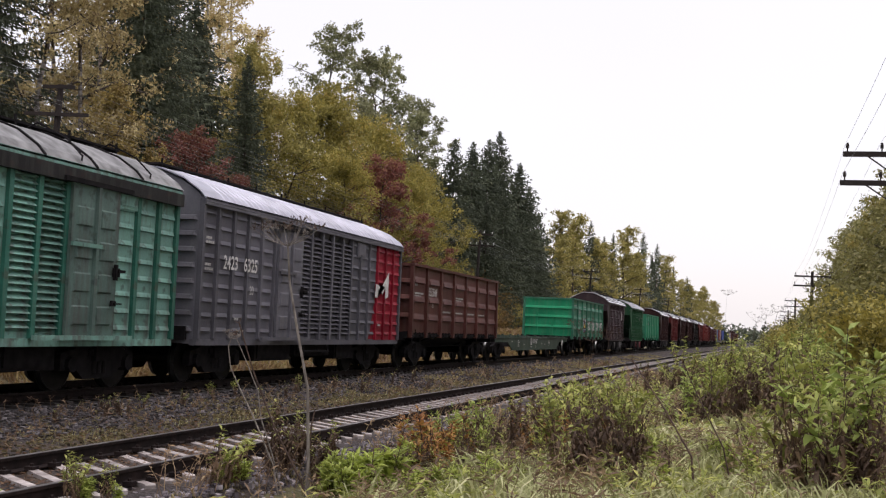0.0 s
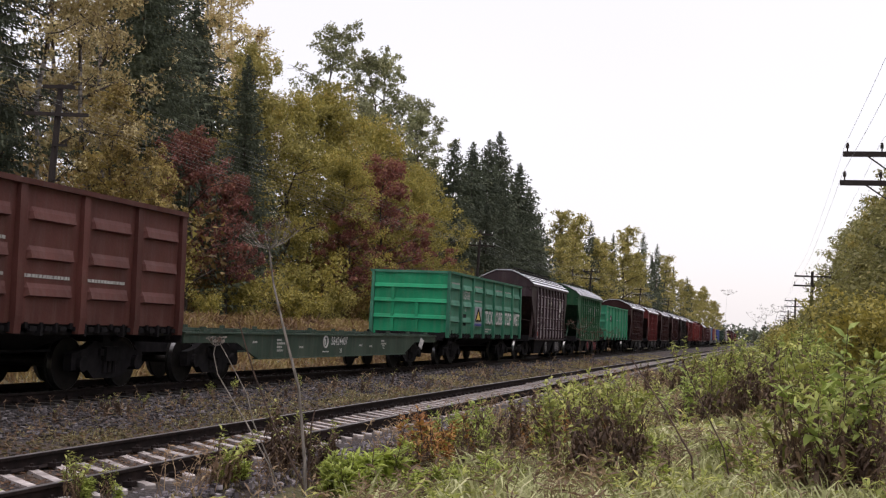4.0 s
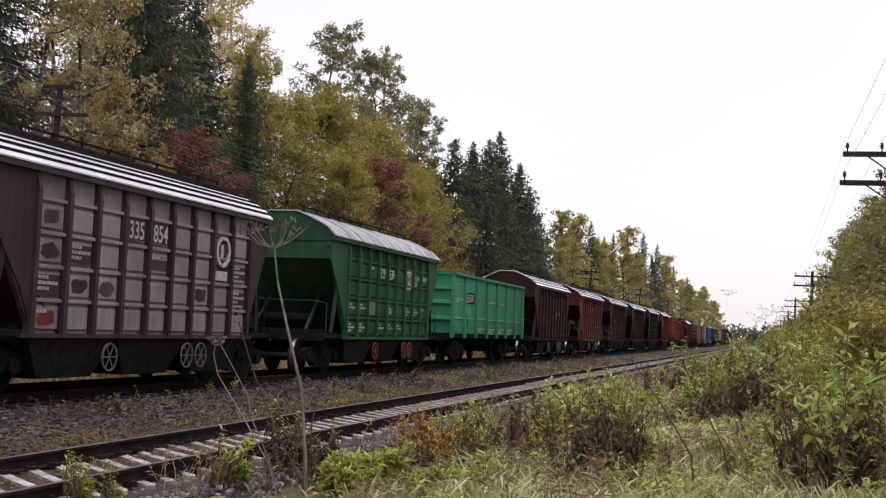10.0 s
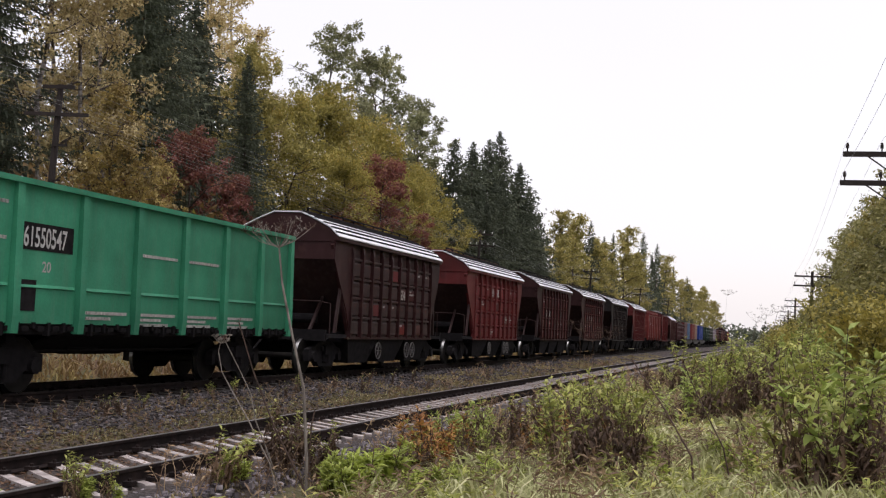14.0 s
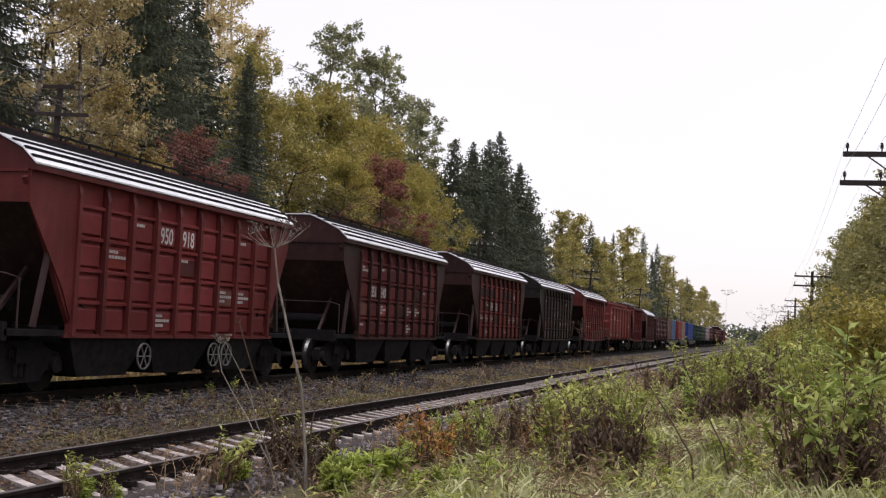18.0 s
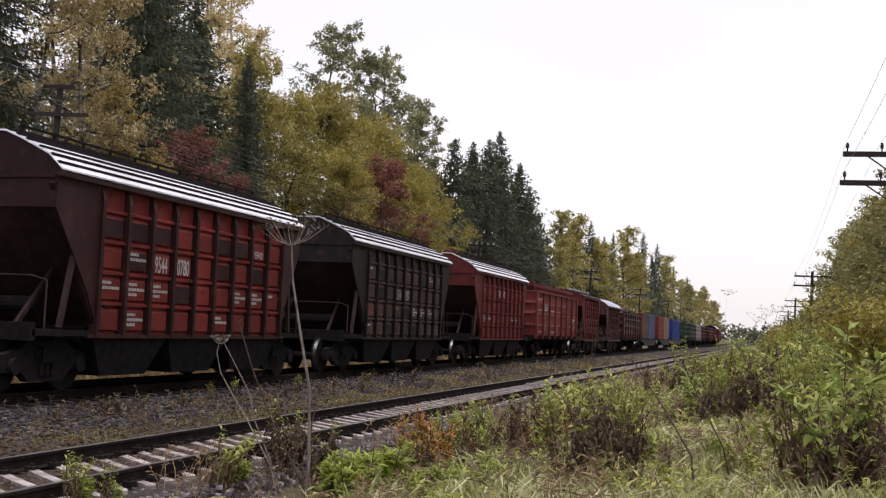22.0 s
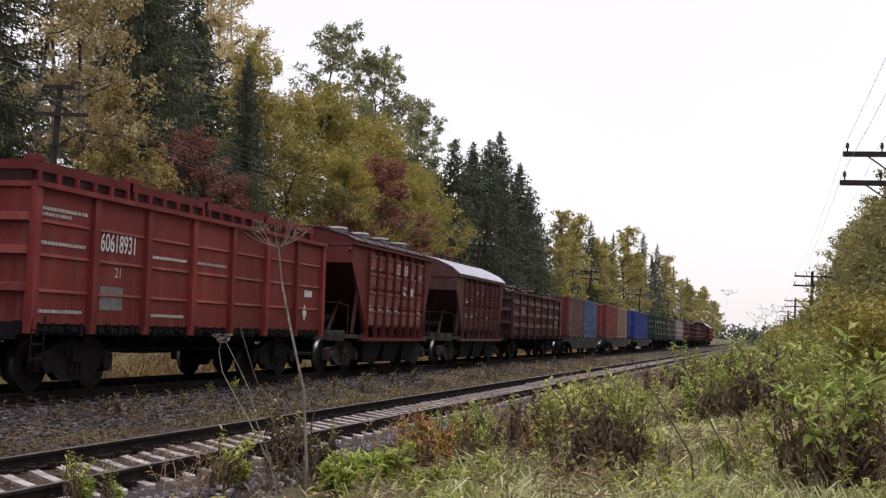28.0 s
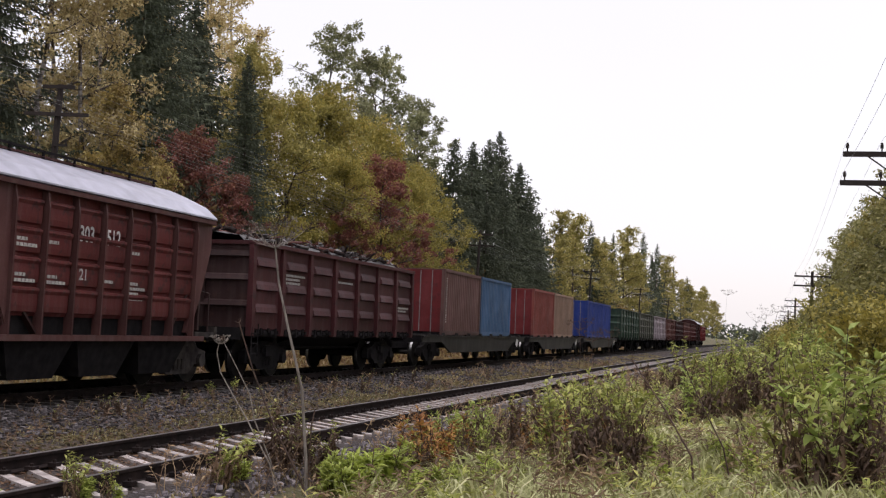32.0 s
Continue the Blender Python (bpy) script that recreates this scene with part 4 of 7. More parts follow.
    arch = [(-HW - 0.04, z1), (-HW * 0.93, z1 + 0.16), (-1.05, z1 + 0.42), (-0.5, z1 + 0.62), (0, z1 + 0.68), (0.5, z1 + 0.62), (1.05, z1 + 0.42), (HW * 0.93, z1 + 0.16), (HW + 0.04, z1)]
    for s in (-1, 1):
        y = s * (half - 0.03)
        e = part("end_wall", Geo().prism([(-HW + 0.06, z0 - 0.1), (HW - 0.06, z0 - 0.1), *reversed([(x * 0.97, z - 0.03) for x, z in arch])], y - 0.025, y + 0.025), mat, w)
        for i in range(8):
            z = z0 + 0.15 + i * 0.33
            part("end_rib", Geo().hexa([(-HW + 0.1, y, z), (HW - 0.1, y, z), (HW - 0.1, y, z + 0.14), (-HW + 0.1, y, z + 0.14)], [(-HW + 0.2, y + s * 0.08, z + 0.02), (HW - 0.2, y + s * 0.08, z + 0.02), (HW - 0.2, y + s * 0.05, z + 0.1), (-HW + 0.2, y + s * 0.05, z + 0.1)]), mat, e)
    g = Geo().prism([*reversed([(x, z + 0.03) for x, z in arch]), *arch], -half - 0.05, half + 0.05)
    rp = part("roof", g, roof_mat, w, "arched sheet-metal roof", smooth=False)
    for i in range(1, 9):
        y = -half + length * i / 9
        rg = Geo()
        for (xa, za), (xb, zb) in zip(arch, arch[1:]):
            rg.hexa([(xa, y - 0.035, za + 0.02), (xb, y - 0.035, zb + 0.02), (xb, y + 0.035, zb + 0.02), (xa, y + 0.035, za + 0.02)], [(xa, y - 0.03, za + 0.065), (xb, y - 0.03, zb + 0.065), (xb, y + 0.03, zb + 0.065), (xa, y + 0.03, za + 0.065)])
        if red_end:
            cg = Geo()
            for c in range(5):
                yc = y + (c - 2) * length / 45
                for (xa, za), (xb, zb) in list(zip(arch, arch[1:]))[4:]:
                    cg.hexa([(xa, yc - 0.04, za + 0.02), (xb, yc - 0.04, zb + 0.02), (xb, yc + 0.04, zb + 0.02), (xa, yc + 0.04, za + 0.02)], [(xa, yc - 0.015, za + 0.055), (xb, yc - 0.015, zb + 0.055), (xb, yc + 0.015, zb + 0.055), (xa, yc + 0.015, za + 0.055)])
            part("roof_corrugation", cg, roof_mat, rp, "corrugated roof sheet")
        else:
            part("roof_rib", rg, M_UNDER, rp, "dark curved roof rib")
    for i in range(0 if red_end else 6):
        y = -half + length * (i + 0.5) / 6
        part("roof_frame", shared("roof_frame", M_UNDER, lambda: Geo().path([(0.35, 0, z1 + 0.66), (0.6, 0, z1 + 0.78), (1.2, 0, z1 + 0.5), (1.52, 0, z1 + 0.2), (1.5, 0, z1 + 0.04)], [0.018] * 5, 5)), None, rp, "bent pipe over the roof", pose(0, y, 0))
    # on the turquoise car a deep dark strip paints the eave's shade and dirt
    part("gutter", Geo().box(HW - 0.02, HW + 0.05 if red_end else HW + 0.09, -half, half, z1 - (0.12 if red_end else 0.3), z1 - 0.06), M_FLAT_DARK if not red_end else mat, w, "gutter strip under the eave")
    deck = part("roof_walkway", Geo().box(-0.3, 0.3, -half + 0.3, half - 0.3, z1 + 0.76, z1 + 0.8), M_UNDER, rp)
    for i in range(9):
        y = -half + 0.4 + i * (length - 0.8) / 8
        part("walkway_bracket", shared("walkway_bracket", M_UNDER, lambda: Geo().box(-0.3, 0.3, -0.03, 0.03, -0.16, 0.0).box(0.27, 0.3, -0.02, 0.02, 0, 0.12)), None, rp, at=pose(0, y, z1 + 0.78))
    underframe(w, half, M_UNDER)
    for k, (y0, y1, zb) in enumerate(((-3.3, -1.2, 0.42), (-0.9, 1.5, 0.5), (1.9, 3.4, 0.4))):
        part("equipment_box", Geo().box(-1.25, 1.25, y0, y1, zb, 0.98).box(1.25, 1.28, y0 + 0.1, y1 - 0.1, zb + 0.06, 0.9), M_UNDER, w, "sooty box under the floor")
    part("side_step", Geo().box(HW - 0.2, HW - 0.05, -0.9, 0.9, 0.62, 0.66).box(HW - 0.12, HW - 0.08, -0.85, -0.8, 0.62, 1.0).box(HW - 0.12, HW - 0.08, 0.8, 0.85, 0.62, 1.0), M_UNDER, w)
    for s in (-1, 1):
        bogie(w, s * 5.0)
    couplers(w, half)
    brake_gear(w, half)
    movers.append((w, mid))
    return w, half, pw


def flatcar(label, mat, s0, s1, fish=True, deck_z=1.08):
    length = s1 - s0
    half, mid = length / 2, (s0 + s1) / 2
    w = thing("flatcar", label, "railway wagon", "container flat wagons")
    for sx in (-1, 1):
        out = [(-half, deck_z), (-half, 0.86), (-half + 2.5, 0.86), (-half + 3.6, 0.5), (half - 3.6, 0.5), (half - 2.5, 0.86), (half, 0.86), (half, deck_z)]
        sill = part("side_sill", Geo().plate(out, -0.03, 0.03), mat, w, "fish-bellied side sill", pose(sx * 1.38, 0, 0))
        part("sill_flange", Geo().box(-0.09, 0.07, -half, half, deck_z - 0.03, deck_z + 0.01).box(-0.09, 0.07, -half + 3.6, half - 3.6, 0.47, 0.5), mat, sill)
        for i in range(9):
            y = -half + 1.0 + i * (length - 2) / 8
            part("container_lock", shared("container_lock", mat, lambda: Geo().box(-0.12, 0.1, -0.14, 0.14, 0, 0.05).box(-0.05, 0.06, -0.05, 0.05, 0.05, 0.12)), None, w, at=pose(sx * 1.32, y, deck_z))
    g = Geo()
    for i in range(13):
        y = -half + 0.1 + i * (length - 0.3) / 12
        g.box(-1.35, 1.35, y, y + 0.12, deck_z - 0.14, deck_z - 0.02)
    g.box(-0.3, 0.3, -half, half, 0.62, deck_z - 0.03)
    for s in (-1, 1):
        g.box(-1.38, 1.38, s * half - 0.06, s * half + 0.06, 0.85, deck_z)
    part("deck_frame", g, M_UNDER, w)
    part("deck_rail", Geo().box(-1.05, -0.95, -half, half, deck_z, deck_z + 0.05).box(0.95, 1.05, -half, half, deck_z, deck_z + 0.05), mat, w)
    part("marker_plate", Geo().plate([(half - 2.1, 0.74), (half - 1.75, 0.62), (half - 1.5, 0.92), (half - 1.85, 1.02)], 0, 0.012), M_WHITE, w, "white painted marker", pose(1.42, 0, 0))
    for s in (-1, 1):
        bogie(w, s * (half - 2.0))
    couplers(w, half)
    brake_gear(w, half * 0.6)
    movers.append((w, mid))
    return w, half


def container(label, mat, s0, s1, end_mat=None, z=1.13, height=2.45):
    length = s1 - s0
    half, mid = length / 2, (s0 + s1) / 2
    c = thing("shipping_container", label, "container", "shipping containers")
    X = 1.22
    n = int(length / 0.28)
    for sx in (-1, 1):
        g = Geo()
        for i in range(n):
            y = -half + 0.12 + (length - 0.24) * i / n
            y2 = y + (length - 0.24) / n
            q = (y2 - y) * 0.25
            g.face((sx * X, y, z + 0.14), (sx * X, y + q, z + 0.14), (sx * X, y + q, z + height - 0.1), (sx * X, y, z + height - 0.1))
            xi = sx * (X - 0.036)
            g.face((sx * X, y + q, z + 0.14), (xi, y + 2 * q, z + 0.14), (xi, y + 2 * q, z + height - 0.1), (sx * X, y + q, z + height - 0.1))
            g.face((xi, y + 2 * q, z + 0.14), (xi, y + 3 * q, z + 0.14), (xi, y + 3 * q, z + height - 0.1), (xi, y + 2 * q, z + height - 0.1))
            g.face((xi, y + 3 * q, z + 0.14), (sx * X, y2, z + 0.14), (sx * X, y2, z + height - 0.1), (xi, y + 3 * q, z + height - 0.1))
        part("corrugated_side", g, mat, c)
        part("bottom_rail", Geo().box(sx * X - 0.05, sx * X + 0.02, -half, half, z, z + 0.15), mat, c)
        part("top_rail", Geo().box(sx * X - 0.05, sx * X + 0.02, -half, half, z + height - 0.11, z + height), mat, c)
        for s in (-1, 1):
            part("corner_post", Geo().box(sx * X - 0.1, sx * X + 0.025, s * half - 0.07, s * half + 0.07, z, z + height), mat, c)
    for s in (-1, 1):
        e = part("end_door", Geo().box(-X + 0.05, X - 0.05, s * half - 0.03, s * half + 0.03, z + 0.1, z + height - 0.05), end_mat or mat, c)
        for x in (-0.75, -0.3, 0.3, 0.75):
            part("locking_bar", Geo().tube((x, s * (half + 0.05), z + 0.1), (x, s * (half + 0.05), z + height - 0.08), 0.02, 0.02, 6), M_GREYPATCH, e, "galvanised locking bar")
    part("roof_sheet", Geo().box(-X, X, -half, half, z + height - 0.05, z + height - 0.015), mat, c)
    part("floor_frame", Geo().box(-X, X, -half, half, z, z + 0.12), M_UNDER, c)
    movers.append((c, mid))
    return c, half


HX = HW - 0.17 + 0.054     # face of a hopper's pressed panel
GX = HW - 0.1 + 0.006      # face of a gondola's panel


def stencils(w, a, pw, cols, cells, x, z0=1.02, ph=0.56, mat=None):
    """Small unreadable stencil lines in the cells (column, row from below, lines)."""
    for c, r, n in cells:
        bars(w, a + pw * c + 0.16, z0 + ph * r + 0.34, pw - 0.32, 0.055, n, mat, x + 0.004)


def patch(w, y, z, wy, hz, mat, x, label="repainted dark patch", name="paint_patch"):
    part(name, Geo().box(x - 0.004, x + 0.003, y, y + wy, z, z + hz), mat, w, label)


def blot(w, y, z, wy, hz, mat, x, seed, label="worn dark patch of old paint", even=0.7):
    """A patch of uneven outline."""
    rnd = random.Random(seed)
    pts = []
    for k in range(14):
        t = 2 * math.pi * k / 14
        r = rnd.uniform(even, 1.0)
        cx, cz = math.cos(t), math.sin(t)
        m = max(abs(cx), abs(cz)) ** 0.6
        pts.append((y + wy / 2 + wy / 2 * cx / m * r, z + hz / 2 + hz / 2 * cz / m * r))
    part("paint_patch", Geo().plate(pts, x - 0.003, x + 0.003), mat, w, label)


def load_boxes(s0, length):
    """Red crates in the gondola, that stand above its rim."""
    for i in range(4):
        l = length / 4 - 0.12
        c = thing("crate", "dark red ribbed steel crate standing in a gondola wagon", "crate", "crates in the gondola")
        part("body", Geo().box(-1.2, 1.2, -l / 2, l / 2, 1.25, 3.78), M_OXIDE_DARK, c)
        part("lid_frame", Geo().box(-1.24, 1.24, -l / 2 - 0.03, l / 2 + 0.03, 3.7, 3.86), M_OXIDE, c)
        for k in range(6):
            y = -l / 2 + 0.15 + k * (l - 0.3) / 5
            part("rib", Geo().box(1.2, 1.27, y - 0.05, y + 0.05, 2.6, 3.7), M_OXIDE, c)
        part("corner_lug", Geo().box(1.05, 1.25, -l / 2, -l / 2 + 0.25, 3.86, 3.95), M_OXIDE, c)
        movers.append((c, s0 + 0.3 + (i + 0.5) * (length - 0.6) / 4))


def load_scrap(s0, length):
    """A heap of bent metal pieces."""
    rng = random.Random(17)
    h = thing("scrap_heap", "grey and rusty scrap metal heaped above the wagon rim", "scrap metal")
    half = length / 2
    xs = [-1.35 + 2.7 * i / 8 for i in range(9)]
    ys = [-half + 0.25 + (length - 0.5) * j / 40 for j in range(41)]
    g = Geo()
    for y in ys:
        for x in xs:
            g.v.append((x, y, 2.98 + 0.42 * (1 - (x / 1.5) ** 4) + noise.noise(Vector((x * 2, y * 1.3, 4))) * 0.2))
    for j in range(40):
        for i in range(8):
            q = j * 9 + i
            g.f.append((q, q + 1, q + 10, q + 9))
    part("heap", g, M_SCRAP, h)
    for k in range(280):
        x, y = rng.uniform(-1.2, 1.3), rng.uniform(-half + 0.4, half - 0.4)
        z = 3.05 + 0.45 * (1 - (x / 1.5) ** 4)
        d = Vector((rng.uniform(-1, 1), rng.uniform(-1, 1), rng.uniform(-0.35, 0.35))).normalized() * rng.uniform(0.1, 0.38)
        p = Vector((x, y, z))
        if k % 3:
            gg = Geo().beam(p - d, p + d, rng.uniform(0.03, 0.14), 0.025)
        else:
            gg = Geo().tube(p - d * 0.6, p + d * 0.6, 0.05, 0.05, 8)
        part("scrap_piece", gg, rng.choice((M_SCRAP, M_BROWN, M_RAIL, M_GREYPATCH)), h)
    movers.append((h, s0 + half))


# the train, from its head to its tail
w, half, pw = boxcar("pale turquoise boxcar with louvres, rusty streaks and grey ribbed roof", M_TEAL, 7.1, 20.87, M_ROOF_BOX)
w, half, pw = boxcar("dark grey boxcar with a red end panel and lilac arched roof", M_GREY_BOX, 21.9, 35.45, M_ROOF_LILAC, True)
words(w, "2423", -half + 0.98, 2.46, 0.3, x=HW + 0.016, squeeze=0.88)
words(w, "20", -half + 2.35, 1.95, 0.2, x=HW + 0.016, squeeze=0.8)
words(w, "6325", -half + 2.0, 2.46, 0.3, x=HW + 0.016, squeeze=0.88)
stencils(w, -half, pw, 18, [(0, 3, 2), (0, 2, 2), (2, 0, 1), (5, 1, 3), (15, 0, 1)], HW)
part("paint_patch", Geo().plate([(half - 3 * pw, 0.96), (half - 3 * pw, 2.4), (half - 3 * pw - 0.35, 1.2), (half - 3 * pw - 0.5, 0.96)], 0, 0.004), M_RED_BOX, w, "slanting red paint edge", pose(HW - 0.058, 0, 0))
part("emblem", Geo().plate([(half - 1.75, 2.2), (half - 1.55, 2.2), (half - 1.5, 2.45), (half - 1.2, 2.5), (half - 0.75, 2.85), (half - 0.55, 3.0), (half - 0.55, 2.25), (half - 0.8, 2.2), (half - 0.85, 2.55), (half - 1.1, 2.3), (half - 1.4, 2.55), (half - 1.72, 2.6)], 0, 0.012), M_WHITE, w, "white abstract emblem", pose(HW + 0.02, -0.75, 0))

w, half = gondola("rust-brown open gondola wagon with pressed side panels", M_BROWN, M_BROWN, 36.87, 12.5)
words(w, "65522649", -half + 12.5 / 7 + 0.2, 2.47, 0.3, x=GX, squeeze=0.72)
words(w, "21", -half + 12.5 / 7 + 0.75, 2.08, 0.18, x=GX)
stencils(w, -half, 12.5 / 7, 7, [(0, 2, 2), (2, 1, 1), (3, 2, 2), (3, 1, 1), (4, 1, 1), (5, 1, 1)], GX)
patch(w, -half + 0.25, 2.75, 0.5, 0.2, M_GREYPATCH, GX, "faded pale paint patch")

w, half = flatcar("empty dark green container flatcar with fish-bellied sills", M_FLAT_GREEN, 49.7, 68.35)
words(w, "58424407", -0.98, 0.8, 0.22, x=1.415, squeeze=1.05)
words(w, "20", -0.3, 0.58, 0.12, x=1.415)
words(w, "TC", 3.4, 0.66, 0.12, x=1.415)
for y, z, n in ((-4.6, 0.9, 4), (-6.0, 0.85, 1), (1.3, 0.75, 1), (2.2, 0.72, 1), (3.3, 0.88, 2), (-3.2, 0.72, 1)):
    bars(w, y, z, 0.5, 0.05, n, None, 1.412)
part("emblem", Geo().ring((1.415, -1.4, 0.88), 0, 0.15, 0.02, 16).box(1.41, 1.42, -1.42, -1.38, 0.8, 0.96).box(1.41, 1.42, -1.6, -1.15, 0.6, 0.63), M_WHITE, w, "white abstract ring emblem")

w, half = gondola("faded green open gondola wagon with large white lettering", M_GREEN_OLD, M_GREEN_END, 69.62, 12.83)
gp = 12.83 / 7
for tx, i, dy in (("TICK", 3, 0.12), ("OBB", 4, 0.16), ("TOP", 5, 0.16), ("MET", 6, 0.14)):
    words(w, tx, -half + gp * i + dy, 1.62, 0.54, x=GX + 0.09, squeeze=0.9 if len(tx) < 4 else 0.82, bold=0.035)
words(w, "61187068", -half + gp + 0.22, 2.52, 0.33, x=GX, squeeze=0.66)
words(w, "20", -half + gp + 0.7, 2.06, 0.18, x=GX)
patch(w, -half + gp + 0.2, 1.5, 0.72, 0.45, M_UNDER, GX + 0.004)
patch(w, -half + gp * 2 + 0.2, 1.5, 1.1, 0.78, M_BOARD, GX + 0.078, "faded grey warning board with a triangle", "warning_board")
part("warning_triangle", Geo().beam((GX + 0.09, -half + gp * 2 + 0.32, 1.72), (GX + 0.09, -half + gp * 2 + 0.75, 2.2), 0.02, 0.07).beam((GX + 0.09, -half + gp * 2 + 0.75, 2.2), (GX + 0.09, -half + gp * 2 + 1.18, 1.72), 0.02, 0.07).beam((GX + 0.09, -half + gp * 2 + 0.3, 1.72), (GX + 0.09, -half + gp * 2 + 1.2, 1.72), 0.02, 0.07), M_UNDER, w, "black warning triangle")
part("warning_mark", Geo().plate([(-half + gp * 2 + 0.38, 1.74), (-half + gp * 2 + 1.12, 1.74), (-half + gp * 2 + 0.75, 2.14)], GX + 0.079, GX + 0.084), M_YELLOW_SIGN, w, "ochre field of the warning sign")
patch(w, -half + gp * 2 + 0.2, 1.52, 1.1, 0.09, M_BLUE, GX + 0.083, "blue stripe of the warning board", "board_stripe")
stencils(w, -half, gp, 7, [(0, 3, 2), (2, 2, 1), (3, 0, 2), (4, 3, 1), (5, 3, 1), (2, 3, 1)], GX)

hop = dict(roof="striped", roof_mat=M_ROOF)
w, half, a, b, pw = hopper("grey-brown covered hopper wagon with seamed wet roof", M_PLUM, 85.25, 95.7, 86.66, 94.7, 9, panel_mat=M_MAUVE, wheels_mat=M_WHEEL_GREY, **hop)
for c, z, h in ((3, 2.78, 0.38), (4, 2.78, 0.38), (7, 2.24, 0.3), (7, 2.78, 0.36), (1, 2.22, 0.32), (0, 1.65, 0.34), (4, 2.26, 0.2), (8, 2.24, 0.3), (8, 1.67, 0.3)):
    patch(w, a + pw * c + 0.14, z, pw - 0.28, h, M_PLUM, HX + 0.001, "dark field behind the stencils")
words(w, "335", a + pw * 3 + 0.17, 2.81, 0.34, x=HX + 0.006, squeeze=0.8)
words(w, "854", a + pw * 4 + 0.17, 2.81, 0.34, x=HX + 0.006, squeeze=0.8)
stencils(w, a, pw, 9, [(1, 2, 3), (0, 1, 3), (0, 0, 1), (8, 2, 4), (8, 1, 4), (4, 2, 1)], HX)
part("emblem", Geo().ring((HX + 0.01, a + pw * 7.5, 2.82), 0, 0.3, 0.035, 16).box(HX - 0.004, HX + 0.006, a + pw * 7.5 - 0.06, a + pw * 7.5 + 0.06, 2.65, 2.98).box(HX - 0.004, HX + 0.006, a + pw * 7 + 0.15, a + pw * 8 - 0.15, 2.2, 2.4), M_WHITE, w, "white abstract ring emblem")
for c, z in ((0, 2.8), (0, 2.24), (1, 1.68), (2, 1.68), (0, 1.12), (6, 1.7)):
    blot(w, a + pw * c + 0.16, z, pw - 0.34, 0.3, M_PLUM if z > 1.5 else M_OXIDE, HX - 0.001, int(c * 7 + z * 10))
blot(w, a + pw * 5 - 0.72, 2.26, 0.3, 0.2, M_UNDER, HX - 0.001, 5)

w, half, a, b, pw = hopper("dark green covered hopper wagon with smooth pale roof", M_GREEN_DARK, 99.8, 110.27, 101.22, 109.15, 9, "smooth", M_ROOF_WORN, wheels_mat=M_RUST_WHEEL, end_mat=M_RECESS_SHADE_GREEN)
for tx, c in (("329", 3), ("539", 4)):
    patch(w, a + pw * c + 0.14, 2.8, pw - 0.28, 0.36, M_UNDER, HX - 0.003, "dark number field")
    words(w, tx, a + pw * c + 0.18, 2.82, 0.31, x=HX + 0.008, squeeze=0.76)
words(w, "20", a + pw * 4 + 0.28, 1.74, 0.2, x=HX)
patch(w, a + pw * 6 + 0.15, 2.58, pw - 0.3, 0.6, M_WHITE, HX, "white board with a dark ring", "sign_board")
part("emblem", Geo().ring((HX + 0.012, a + pw * 6.5, 2.9), 0, 0.2, 0.018, 16).box(HX, HX + 0.012, a + pw * 6.5 - 0.1, a + pw * 6.5 - 0.06, 2.8, 3.0).box(HX, HX + 0.012, a + pw * 6.5 - 0.02, a + pw * 6.5 + 0.02, 2.8, 3.0).box(HX, HX + 0.012, a + pw * 6.5 + 0.06, a + pw * 6.5 + 0.1, 2.8, 3.0), M_GREYPATCH, w, "dark abstract ring emblem")
stencils(w, a, pw, 9, [(0, 1, 2), (1, 1, 2), (6, 1, 3), (7, 1, 3), (0, 0, 3), (1, 0, 3), (3, 0, 2), (4, 0, 2), (5, 0, 2), (2, 3, 1), (8, 1, 1)], HX)
patch(w, a + pw * 2 + 0.15, 1.68, pw - 0.3, 0.4, M_GREYPATCH, HX - 0.002, "grey repainted patch")
words(w, "КАЛЬЦИНИ", a + pw * 7 + 0.02, 2.92, 0.14, x=HX, squeeze=0.78)
words(w, "СОДА", a + pw * 7 + 0.06, 2.72, 0.14, x=HX, squeeze=0.78)
words(w, "РОВАННАЯ", a + pw * 8 + 0.02, 2.92, 0.14, x=HX, squeeze=0.74)

w, half = gondola("clean bright green open gondola wagon with flat panels", M_GREEN_NEW, M_GREEN_NEW, 112.42, 12.8, False, ribs=(1.78,))
gp = 12.8 / 7
patch(w, -half + gp + 0.14, 2.36, 1.45, 0.44, M_UNDER, GX, "dark number field")
words(w, "61550547", -half + gp + 0.2, 2.42, 0.33, x=GX + 0.008, squeeze=0.66)
words(w, "20", -half + gp + 0.75, 2.02, 0.18, x=GX)
patch(w, -half + gp + 0.2, 1.38, 0.42, 0.5, M_UNDER, GX, "dark document box", "document_box")
stencils(w, -half, gp, 7, [(0, 2, 2), (2, 0, 2), (3, 0, 3), (4, 0, 3), (5, 0, 3), (3, 2, 1), (4, 2, 1), (0, 3, 1)], GX)

